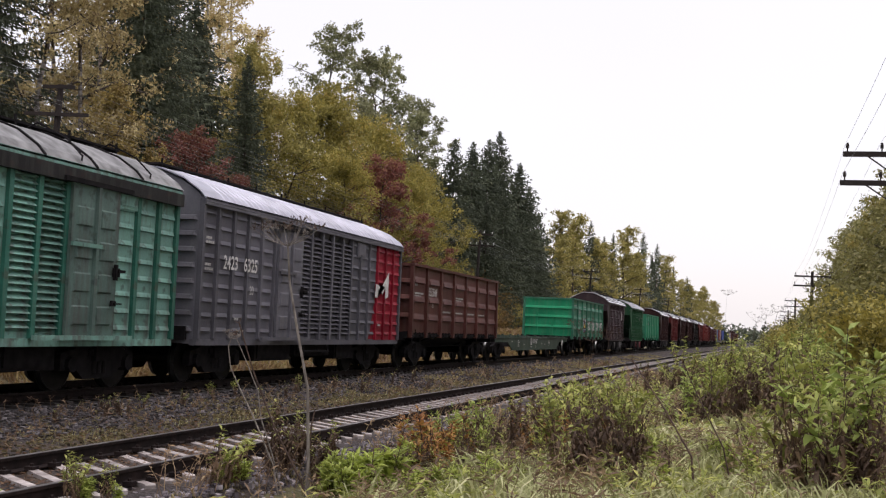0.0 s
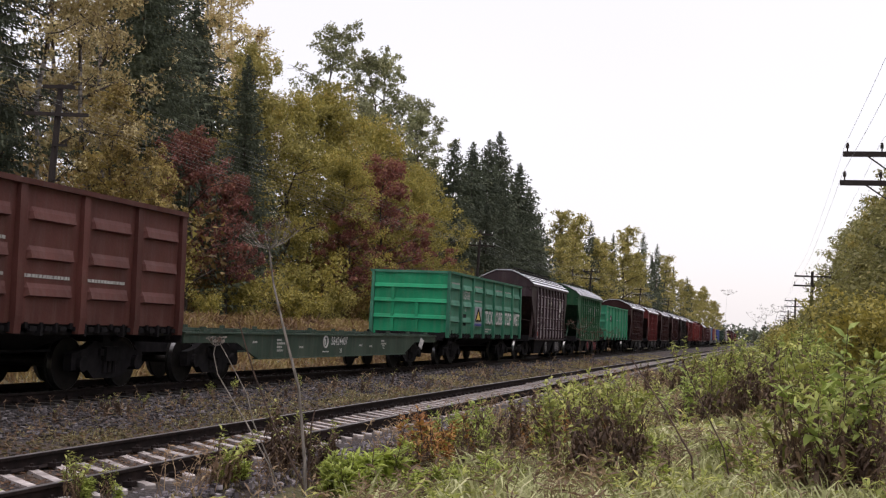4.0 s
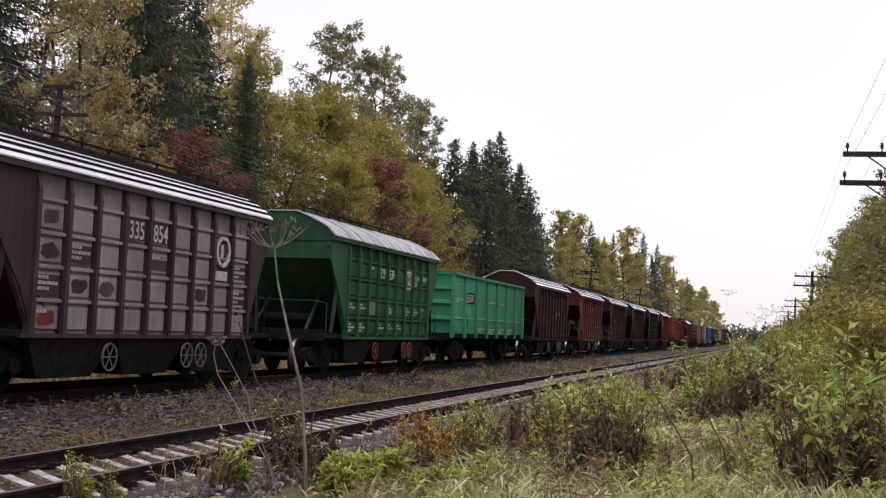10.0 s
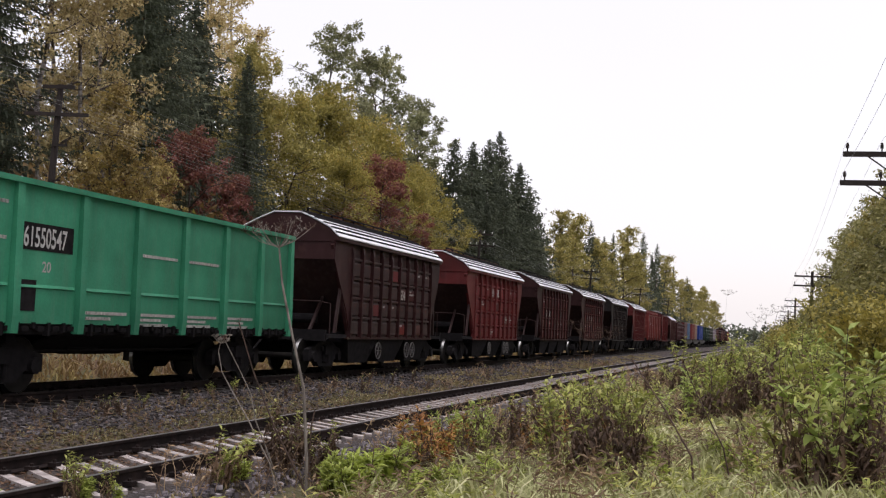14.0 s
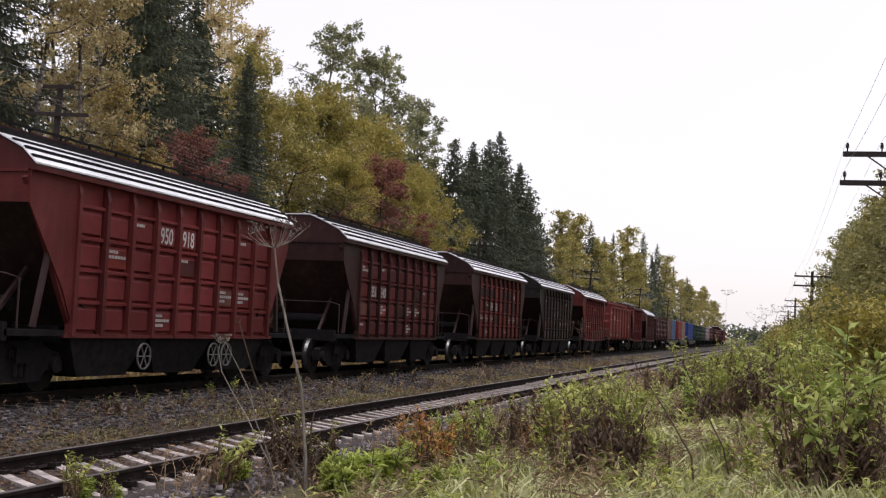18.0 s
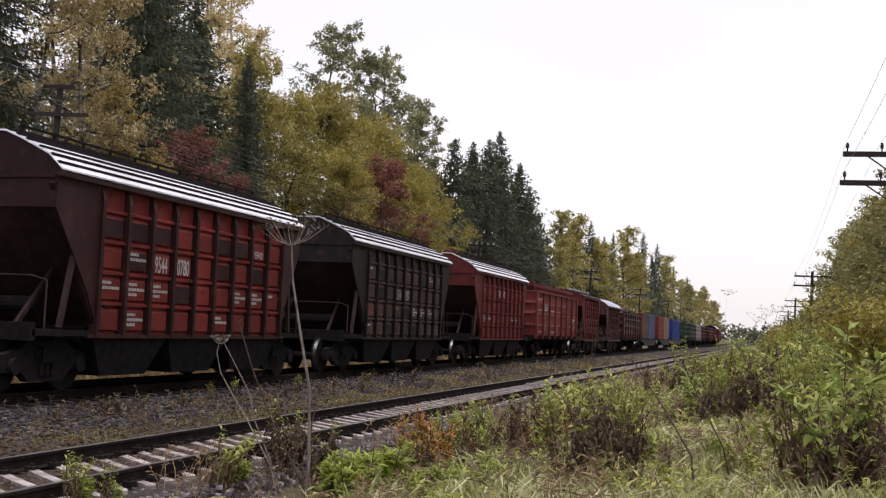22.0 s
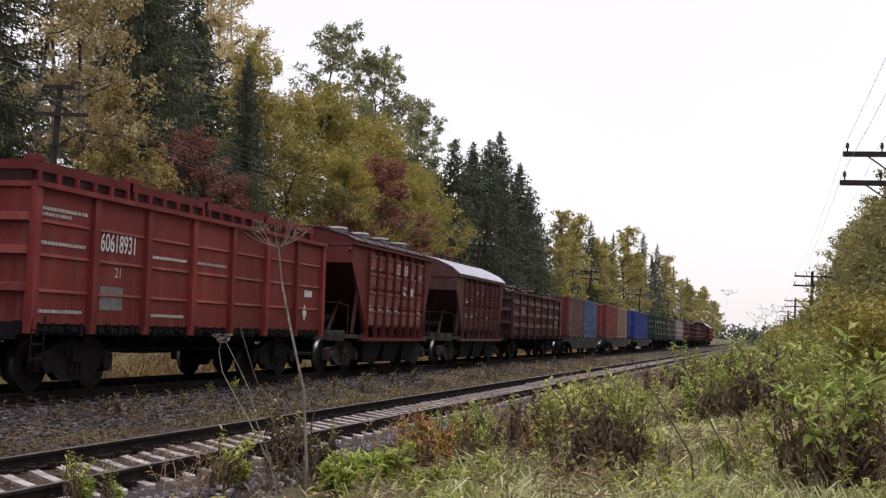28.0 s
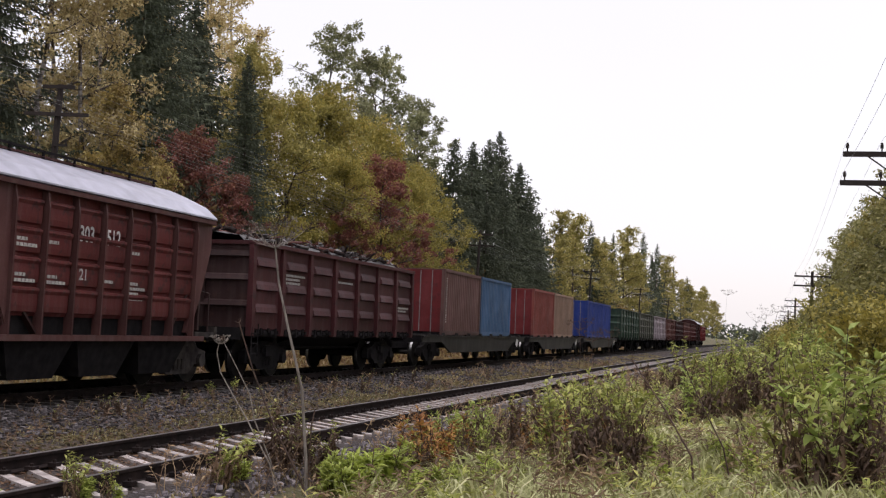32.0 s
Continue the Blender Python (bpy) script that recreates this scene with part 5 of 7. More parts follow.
red = [
    (128.2, M_OXIDE_DARK, M_PATCHY, "dark patched brown covered hopper wagon with seamed wet roof", ("654", ""), 5, 2.22, [(7, 3, 1), (3, 1, 1), (4, 1, 1), (6, 2, 2), (5, 0, 1), (8, 3, 1)]),
    (142.65, M_OXIDE_RIB, M_OXIDE, "oxide-red covered hopper wagon with seamed wet roof", ("950", "918"), 3, 2.8, [(2, 3, 1), (1, 2, 2), (4, 2, 1), (6, 1, 3), (7, 1, 3), (3, 0, 3), (7, 3, 1)]),
    (157.0, M_OXIDE_DARK, M_OXIDE_DEEP, "dull oxide-red covered hopper wagon with faded stencils", ("851", "840"), 1, 2.22, [(0, 3, 2), (2, 3, 1), (7, 2, 1), (2, 1, 3), (5, 1, 3), (6, 1, 3), (5, 0, 3), (0, 0, 1)]),
    (171.5, M_OXIDE_DARK, M_OXIDE_FIERY, "dark oxide-red covered hopper wagon with red lower panels", ("9544", "0780"), 2, 2.22, [(1, 2, 2), (0, 1, 2), (1, 1, 3), (2, 1, 3), (6, 1, 3), (7, 1, 3), (1, 0, 3), (5, 0, 2), (8, 1, 1)]),
    (185.8, M_BLACK_HOP, M_RUSTY_CELL, "sooty black covered hopper wagon with pale dusty panels", ("554", "787"), 3, 2.22, [(0, 3, 1), (3, 1, 1), (5, 1, 3), (6, 1, 3), (7, 3, 2), (0, 0, 1), (7, 1, 3)]),
    (200.15, M_OXIDE_RIB, M_OXIDE, "bright oxide-red covered hopper wagon with seamed wet roof", ("543", "643"), 3, 2.8, [(0, 3, 1), (0, 1, 3), (1, 1, 2), (6, 1, 2), (7, 1, 2), (7, 3, 1), (3, 3, 1)]),
]
# repainted fields of each hopper: (column, row from below, paint)
fields = {128.2: ((4, 3, M_OXIDE), (5, 0, M_OXIDE_FIERY), (7, 0, M_BROWN), (6, 2, M_OXIDE_MID), (5, 2, M_BROWN), (2, 1, M_OXIDE_DEEP)),
          142.65: ((1, 2, M_OXIDE_FIERY), (6, 1, M_BROWN), (4, 2, M_OXIDE_MID)),
          157.0: ((3, 3, M_OXIDE_MID), (0, 1, M_BROWN), (4, 1, M_OXIDE_DARK), (2, 1, M_OXIDE), (6, 2, M_OXIDE_DARK)),
          171.5: ((4, 3, M_OXIDE_FIERY), (0, 3, M_OXIDE_DARK), (1, 3, M_OXIDE_DARK), (2, 3, M_OXIDE_DARK), (5, 3, M_OXIDE_DARK), (3, 1, M_OXIDE_DARK), (1, 2, M_OXIDE_DARK), (6, 3, M_OXIDE_DARK), (7, 2, M_OXIDE_DARK), (5, 2, M_OXIDE_DARK)),
          185.8: ((1, 3, M_BLACK_HOP), (1, 2, M_BLACK_HOP), (2, 0, M_BLACK_HOP), (4, 1, M_BLACK_HOP), (4, 0, M_PLUM), (5, 0, M_BLACK_HOP), (0, 1, M_BROWN), (6, 3, M_BLACK_HOP)),
          200.15: ((2, 1, M_OXIDE_FIERY), (5, 2, M_OXIDE_MID))}
for s0, mat, pm, lab, nums, c0, zz, cells in red:
    w, half, a, b, pw = hopper(lab, mat, s0, s0 + 10.5, s0 + 1.42, s0 + 9.42, 9, panel_mat=pm, wheels_mat=M_WHEEL_GREY if s0 in (128.2, 142.65) else None, **hop)
    for c, r, m in fields[s0]:
        patch(w, a + pw * c + 0.135, 1.1 + 0.555 * r, pw - 0.27, 0.33, m, HX - 0.001, "repainted field of another colour")
    if s0 == 171.5:
        words(w, "ЗЕРНО", a + pw * 7 + 0.17, 2.8, 0.15, x=HX + 0.006, squeeze=0.72)
    for tx, c in zip(nums, (c0, c0 + 1)):
        if tx:
            words(w, tx, a + pw * c + 0.18, zz, 0.32, M_FADED if s0 in (185.8, 128.2) else None, x=HX + 0.006, squeeze=0.75 * 3 / len(tx))
    stencils(w, a, pw, 9, cells, HX)

w, half = gondola("oxide-red open gondola wagon loaded with red crates", M_OXIDE_NEW, M_OXIDE_NEW, 213.05, 12.75, False)
gp = 12.75 / 7
words(w, "60618931", -half + gp + 0.2, 2.5, 0.33, x=GX + 0.02, squeeze=0.68)
words(w, "21", -half + gp + 0.75, 2.05, 0.18, x=GX)
patch(w, -half + gp + 0.3, 1.45, 0.75, 0.42, M_GREYPATCH, GX, "grey repainted patch")
stencils(w, -half, gp, 7, [(0, 3, 2), (0, 2, 1), (2, 2, 1), (3, 2, 1), (0, 0, 1), (2, 0, 1)], GX)
part("hazard_diamond", Geo().plate([(half - 1.3, 1.62), (half - 1.16, 1.42), (half - 1.02, 1.62), (half - 1.16, 1.82)], 0, 0.012), M_WHITE, w, "white diamond sign", pose(GX, 0, 0))
patch(w, half - 1.2, 2.02, 0.5, 0.17, M_WHITE, GX, "white name plate", "name_plate")
load_boxes(213.05, 12.75)

w, half, a, b, pw = hopper("dusty oxide-red cement hopper wagon with round roof hatches", M_OXIDE_RIB, 228.0, 236.05, 229.45, 235.1, 7, "smooth", M_DARK_SHADE_RED, panel_mat=M_OXIDE_DUST, hatches=True, peak=4.1, barrel=True, under=M_UNDER_DUSTY, end_mat=M_OXIDE_DARK)
words(w, "332", a + pw * 3 + 0.16, 3.01, 0.34, x=HX + 0.006, squeeze=0.78)
words(w, "289", a + pw * 4 + 0.16, 3.01, 0.34, x=HX + 0.006, squeeze=0.78)
words(w, "21", a + pw * 5 + 0.25, 2.95, 0.2, x=HX)
words(w, "ЦЕМЕНТ", a + pw * 6 + 0.1, 2.95, 0.17, x=HX, squeeze=0.7)
part("emblem", Geo().plate([(a + pw * 4.25, 2.4), (a + pw * 4.7, 2.34), (a + pw * 4.76, 2.42), (a + pw * 4.38, 2.48), (a + pw * 4.36, 2.6), (a + pw * 4.72, 2.55), (a + pw * 4.74, 2.62), (a + pw * 4.28, 2.68)], HX - 0.004, HX + 0.006), M_WHITE, w, "white abstract emblem")
for k in range(3):
    part("emblem", Geo().box(HX + 0.0, HX + 0.006, a + pw * 5.16 + k * 0.17, a + pw * 5.16 + k * 0.17 + 0.12, 2.38, 2.62), M_WHITE, w, "white bar of an emblem")
stencils(w, a, pw, 7, [(0, 1, 3), (1, 1, 3), (2, 1, 3), (3, 1, 3), (6, 1, 4), (0, 3, 1), (1, 3, 1)], HX)

w, half, a, b, pw = hopper("oxide-red covered hopper wagon with smooth pale roof", M_SILL_BROWN, 239.55, 247.5, 240.7, 246.75, 7, "sheet", M_ROOF_LILAC, panel_mat=M_RUSTY_RED, eave=3.45, peak=4.05, barrel=True, under=M_UNDER_DUSTY)
words(w, "303", a + pw * 2 + 0.14, 2.62, 0.28, x=HX + 0.012, squeeze=0.82)
words(w, "512", a + pw * 3 + 0.14, 2.62, 0.28, x=HX + 0.006, squeeze=0.82)
words(w, "21", a + pw * 2 + 0.2, 1.95, 0.2, x=HX + 0.01)
stencils(w, a, pw, 7, [(0, 2, 2), (1, 2, 1), (0, 1, 2), (1, 1, 2), (3, 1, 1), (4, 1, 4), (4, 2, 1)], HX, 1.02, 0.57)

w, half = gondola("dark brown open gondola wagon heaped with scrap metal", M_SCRAP_WAGON, M_DARK_SHADE_RED, 249.43, 12.5, True, top=3.2)
stencils(w, -half, 12.5 / 7, 7, [(1, 2, 3), (6, 1, 2), (3, 2, 1)], GX)
load_scrap(249.43, 12.5)
flatcar("grey container flatcar carrying two containers", M_FLAT_DARK, 263.6, 280.9)
c, half = container("brown shipping container on a flatcar", M_CONT_BROWN, 266.8, 272.3, M_OXIDE)
bars(c, -half + 0.25, 3.2, 0.12, 0.05, 20, None, 1.235)
container("light blue shipping container on a flatcar", M_CONT_BLUE, 272.6, 278.2)
flatcar("grey container flatcar carrying two containers", M_FLAT_DARK, 282.2, 298.4)
container("weathered red shipping container on a flatcar", M_CONT_RED, 283.9, 289.6, M_OXIDE)
container("tan shipping container on a flatcar", M_CONT_TAN, 289.9, 296.1)
flatcar("grey container flatcar carrying one container", M_FLAT_DARK, 299.8, 316.5)
container("deep blue long shipping container on a flatcar", M_CONT_DEEP, 302.2, 313.6)
s0 = 318.0
for kind, mat, lab in (("g", M_CONT_GREEN, "dark green open gondola wagon near the tail"), ("g", M_GREY_GREEN, "grey-green open gondola wagon near the tail"), ("g", M_MAUVE, "grey-brown open gondola wagon near the tail"), ("g", M_BROWN, "rust-brown open gondola wagon near the tail"), ("g", M_OXIDE_DARK, "dark oxide open gondola wagon near the tail"), ("g", M_BROWN, "rust-brown open gondola wagon near the tail"), ("g", M_OXIDE_MID, "deep oxide open gondola wagon near the tail"), ("h", M_OXIDE_DARK, "dark oxide covered hopper wagon near the tail"), ("g", M_OXIDE, "oxide-red open gondola wagon at the tail")):
    if kind == "g":
        gondola(lab, mat, mat, s0, 12.75)
        s0 += 13.95
    else:
        hopper(lab, mat, s0 + 1.9, s0 + 12.4, s0 + 3.3, s0 + 11.3, 9, **hop)
        s0 += 14.6
# ---- trees: a trunk with limbs, and a crown of many small leaves ----
def quads_mesh(name, pts, mat):
    """A mesh of loose leaves; pts has the shape (n, corners, 3)."""
    n, k = pts.shape[:2]
    me = bpy.data.meshes.new(name)
    me.from_pydata(pts.reshape(-1, 3).tolist(), [], np.arange(n * k).reshape(n, k).tolist())
    me.materials.append(mat)
    me.update()
    return me


def leaves(rng, centres, size, spread, per, droop=0.0, corners=4):
    """Small bent leaves of random turn scattered round the centres."""
    c = np.repeat(centres, per, axis=0) + rng.normal(0, 1, (len(centres) * per, 3)) * spread
    n = len(c)
    u = rng.normal(0, 1, (n, 3))
    u[:, 2] -= droop
    u /= np.linalg.norm(u, axis=1)[:, None]
    w = np.cross(u, rng.normal(0, 1, (n, 3)))
    w /= np.linalg.norm(w, axis=1)[:, None]
    s = size * rng.uniform(0.55, 1.35, (n, 1))
    if corners == 3:
        return np.stack([c - u * s * 0.5 + w * s * 0.1, c + w * s * 0.5 + u * s * 0.2, c + u * s * 0.65 - w * s * 0.3], 1)
    return np.stack([c - u * s * 0.5, c + w * s * 0.32, c + u * s * 0.6, c - w * s * 0.32], 1)


def broadleaf(name, label, seed, height, radius, base, leaf_mat, bark, clumps, per, size, clump=0.5, trunk_r=0.2, cone=0.5, droop=0.4, limbs=20, twig_mat=None):
    """A leafy tree of that height: limbs and twigs that carry loose clumps of leaves, with gaps between the clumps."""
    rng = np.random.default_rng(seed)
    rnd = random.Random(seed)
    t = thing(name, label, "tree", "autumn trees")
    trunk, g = Geo(), Geo()
    pts = [(0, 0, -0.4)]
    for k in range(1, 7):
        pts.append((rnd.uniform(-0.03, 0.03) * height * k / 6, rnd.uniform(-0.03, 0.03) * height * k / 6, height * 0.93 * k / 6))
    trunk.path(pts, [trunk_r * (1.15 - 0.95 * k / 6) for k in range(7)], 7)
    g.path(pts, [trunk_r * 0.5 * (1.1 - 0.95 * k / 6) for k in range(7)], 4)      # heartwood that the limbs grow from
    tips = []
    for k in range(limbs):
        f = base / height + (0.97 - base / height) * (k + 0.5) / limbs
        idx = min(5, int(f / 0.93 * 6))
        p0 = Vector(pts[idx]).lerp(Vector(pts[idx + 1]), min(1.0, f / 0.93 * 6 - idx))
        ang = k * 2.4 + rnd.uniform(-0.5, 0.5)
        prof = math.sin(math.pi * min(1.0, max(0.08, (f - base / height) / (1 - base / height))) ** cone) * 0.85 + 0.12
        ln = radius * prof * rnd.uniform(0.65, 1.2)
        p1 = p0 + Vector((math.cos(ang) * ln * 0.55, math.sin(ang) * ln * 0.55, ln * 0.3))
        p2 = p0 + Vector((math.cos(ang + 0.25) * ln, math.sin(ang + 0.25) * ln, ln * (0.55 - 0.3 * droop)))
        r = trunk_r * 0.42 * (1.1 - f)
        base_v = len(g.v)
        g.path([p0, p1, p2], [r + 0.025, r * 0.6 + 0.018, 0.013], 5)
        g.f.append((idx * 4, base_v, base_v + 1))
        for q in range(6):
            s = p0.lerp(p1, 0.35 + 0.22 * q) if q < 3 else p1.lerp(p2, 0.28 * (q - 2))
            e = s + Vector((rnd.uniform(-1, 1), rnd.uniform(-1, 1), rnd.uniform(-0.35, 0.8))) * (ln * 0.3 + 0.25)
            g.f.append((base_v + 5 * (1 if q > 0 else 0), len(g.v), len(g.v) + 1))
            g.path([s, e], [r * 0.4 + 0.012, 0.008], 4)
            tips += [e, s.lerp(e, 0.55)]
        tips += [p2, p1]
    part("trunk", trunk, bark, t)
    part("bough", g, twig_mat or bark, t)
    tips = np.array([tuple(p) for p in tips])
    # loose clumps at the twigs, each of a few sprays of leaves
    own = tips[rng.integers(0, len(tips), clumps)] + rng.normal(0, 1, (clumps, 3)) * radius * 0.09
    own = own[own[:, 2] > base * 0.7]
    big = clump * rng.uniform(0.5, 1.45, (len(own), 1))
    sprays = 6
    way = rng.normal(0, 1, (len(own) * sprays, 3))
    way /= np.linalg.norm(way, axis=1)[:, None]
    way[:, 2] = way[:, 2] * 0.7 - 0.25 * droop
    c = np.repeat(own, sprays, axis=0) + way * np.repeat(big, sprays, axis=0) * rng.uniform(0.3, 1.0, (len(way), 1))
    part("crown", quads_mesh("crown", leaves(rng, c, size, clump * 0.24, max(1, per // sprays), droop, 3), leaf_mat), None, t)
    return t


def spruce(seed, height, radius, label, fine=1.0, dense=4):
    """A spruce: levels of drooping branches whose sides and undersides carry short needle sprays."""
    rng = np.random.default_rng(seed)
    t = thing("spruce_tree", label, "tree", "spruces")
    part("trunk", Geo().tube((0, 0, -0.4), (0, 0, height * 0.98), 0.012 * height, 0.02, 8), M_BARK, t)
    out = []
    z = height * 0.05
    up = np.array([0, 0, 1.0])
    while z < height * 0.995:
        f = 1 - z / height
        r = radius * f ** 0.82 + 0.04
        for b in range(dense):
            a = rng.uniform(0, 6.283)
            ln = r * (rng.uniform(0.55, 1.0) if rng.uniform() < 0.8 else rng.uniform(1.0, 1.25))
            fall = rng.uniform(0.25, 0.6) if f > 0.3 else rng.uniform(-0.5, 0.2)
            d = np.array([math.cos(a), math.sin(a), 0.0])
            side = np.array([-d[1], d[0], 0.0])
            n = max(2, int(ln / (0.4 * fine)))
            for q in range(n):
                s = (q + rng.uniform(0.3, 0.9)) / n
                p = d * ln * s + up * (z - fall * ln * s + 0.32 * ln * s * s)
                tw = min(0.62 * fine, 0.1 + 0.3 * r) * (1.15 - 0.55 * s) * rng.uniform(0.6, 1.35)
                for sg in (-1, 1):
                    e = p + side * sg * tw * rng.uniform(0.5, 1.0) + d * tw * rng.uniform(0.3, 0.9) - up * (tw * rng.uniform(-0.1, 0.55))
                    w = (d * rng.uniform(0.2, 1.0) + up * rng.uniform(0.2, 1.0)) * min(0.085 * fine, 0.03 + 0.05 * r)
                    out.append((p - w, p + w, e))
                w = (side * rng.uniform(-1, 1) + d * rng.uniform(-1, 1)) * 0.1 * fine * min(1.0, 0.3 + r)
                out.append((p - w, p + w, p + d * tw * 0.35 - up * tw * rng.uniform(0.4, 1.25)))
        z += (0.07 + 0.06 * f) * fine
    part("crown", quads_mesh("crown", np.array(out), L_SPRUCE), None, t)
    return t


def bush(name, label, seed, height, radius, leaf_mat, clusters, per, size, stems=9, group="scrub bushes"):
    rng = np.random.default_rng(seed)
    rnd = random.Random(seed)
    t = thing(name, label, "bush", group)
    g = Geo(True)
    tips = []
    for k in range(stems):
        a = rnd.uniform(0, 6.28)
        ln = rnd.uniform(0.6, 1.0)
        p0 = Vector((math.cos(a) * radius * 0.15, math.sin(a) * radius * 0.15, -0.2))
        p1 = Vector((math.cos(a) * radius * 0.45 * ln, math.sin(a) * radius * 0.45 * ln, height * 0.55 * ln))
        p2 = Vector((math.cos(a) * radius * 0.85 * ln, math.sin(a) * radius * 0.85 * ln, height * ln))
        g.path([p0, p1, p2], [0.03, 0.018, 0.006], 5)
        tips += [p1, p1.lerp(p2, 0.4), p1.lerp(p2, 0.75), p2, p0.lerp(p1, 0.6)]
    part("stem", g, M_BARK, t)
    tips = np.array([tuple(p) for p in tips])
    own = tips[rng.integers(0, len(tips), clusters)] + rng.normal(0, 1, (clusters, 3)) * radius * 0.2
    own[:, 2] = np.maximum(own[:, 2], 0.05)
    part("crown", quads_mesh("crown", leaves(rng, own, size, radius * 0.1, per, 0.3, 3), leaf_mat), None, t)
    return t


def stand(proto, used, x, y, height, ref, seed, wide=1.0):
    """Puts a tree, or a copy of it, on the ground at its own height."""
    rnd = random.Random(seed)
    k = height / ref
    m = pose(x, y, ground_z(x, y), rnd.uniform(-1.5, 1.5), rnd.uniform(-1.5, 1.5), rnd.uniform(0, 360)) @ Matrix.Diagonal((k * wide, k * wide, k, 1))
    if not used:
        proto.matrix_basis = m
        return proto
    ob = copy_thing(proto, pose(0, 0, 0))
    ob.matrix_basis = m
    return ob


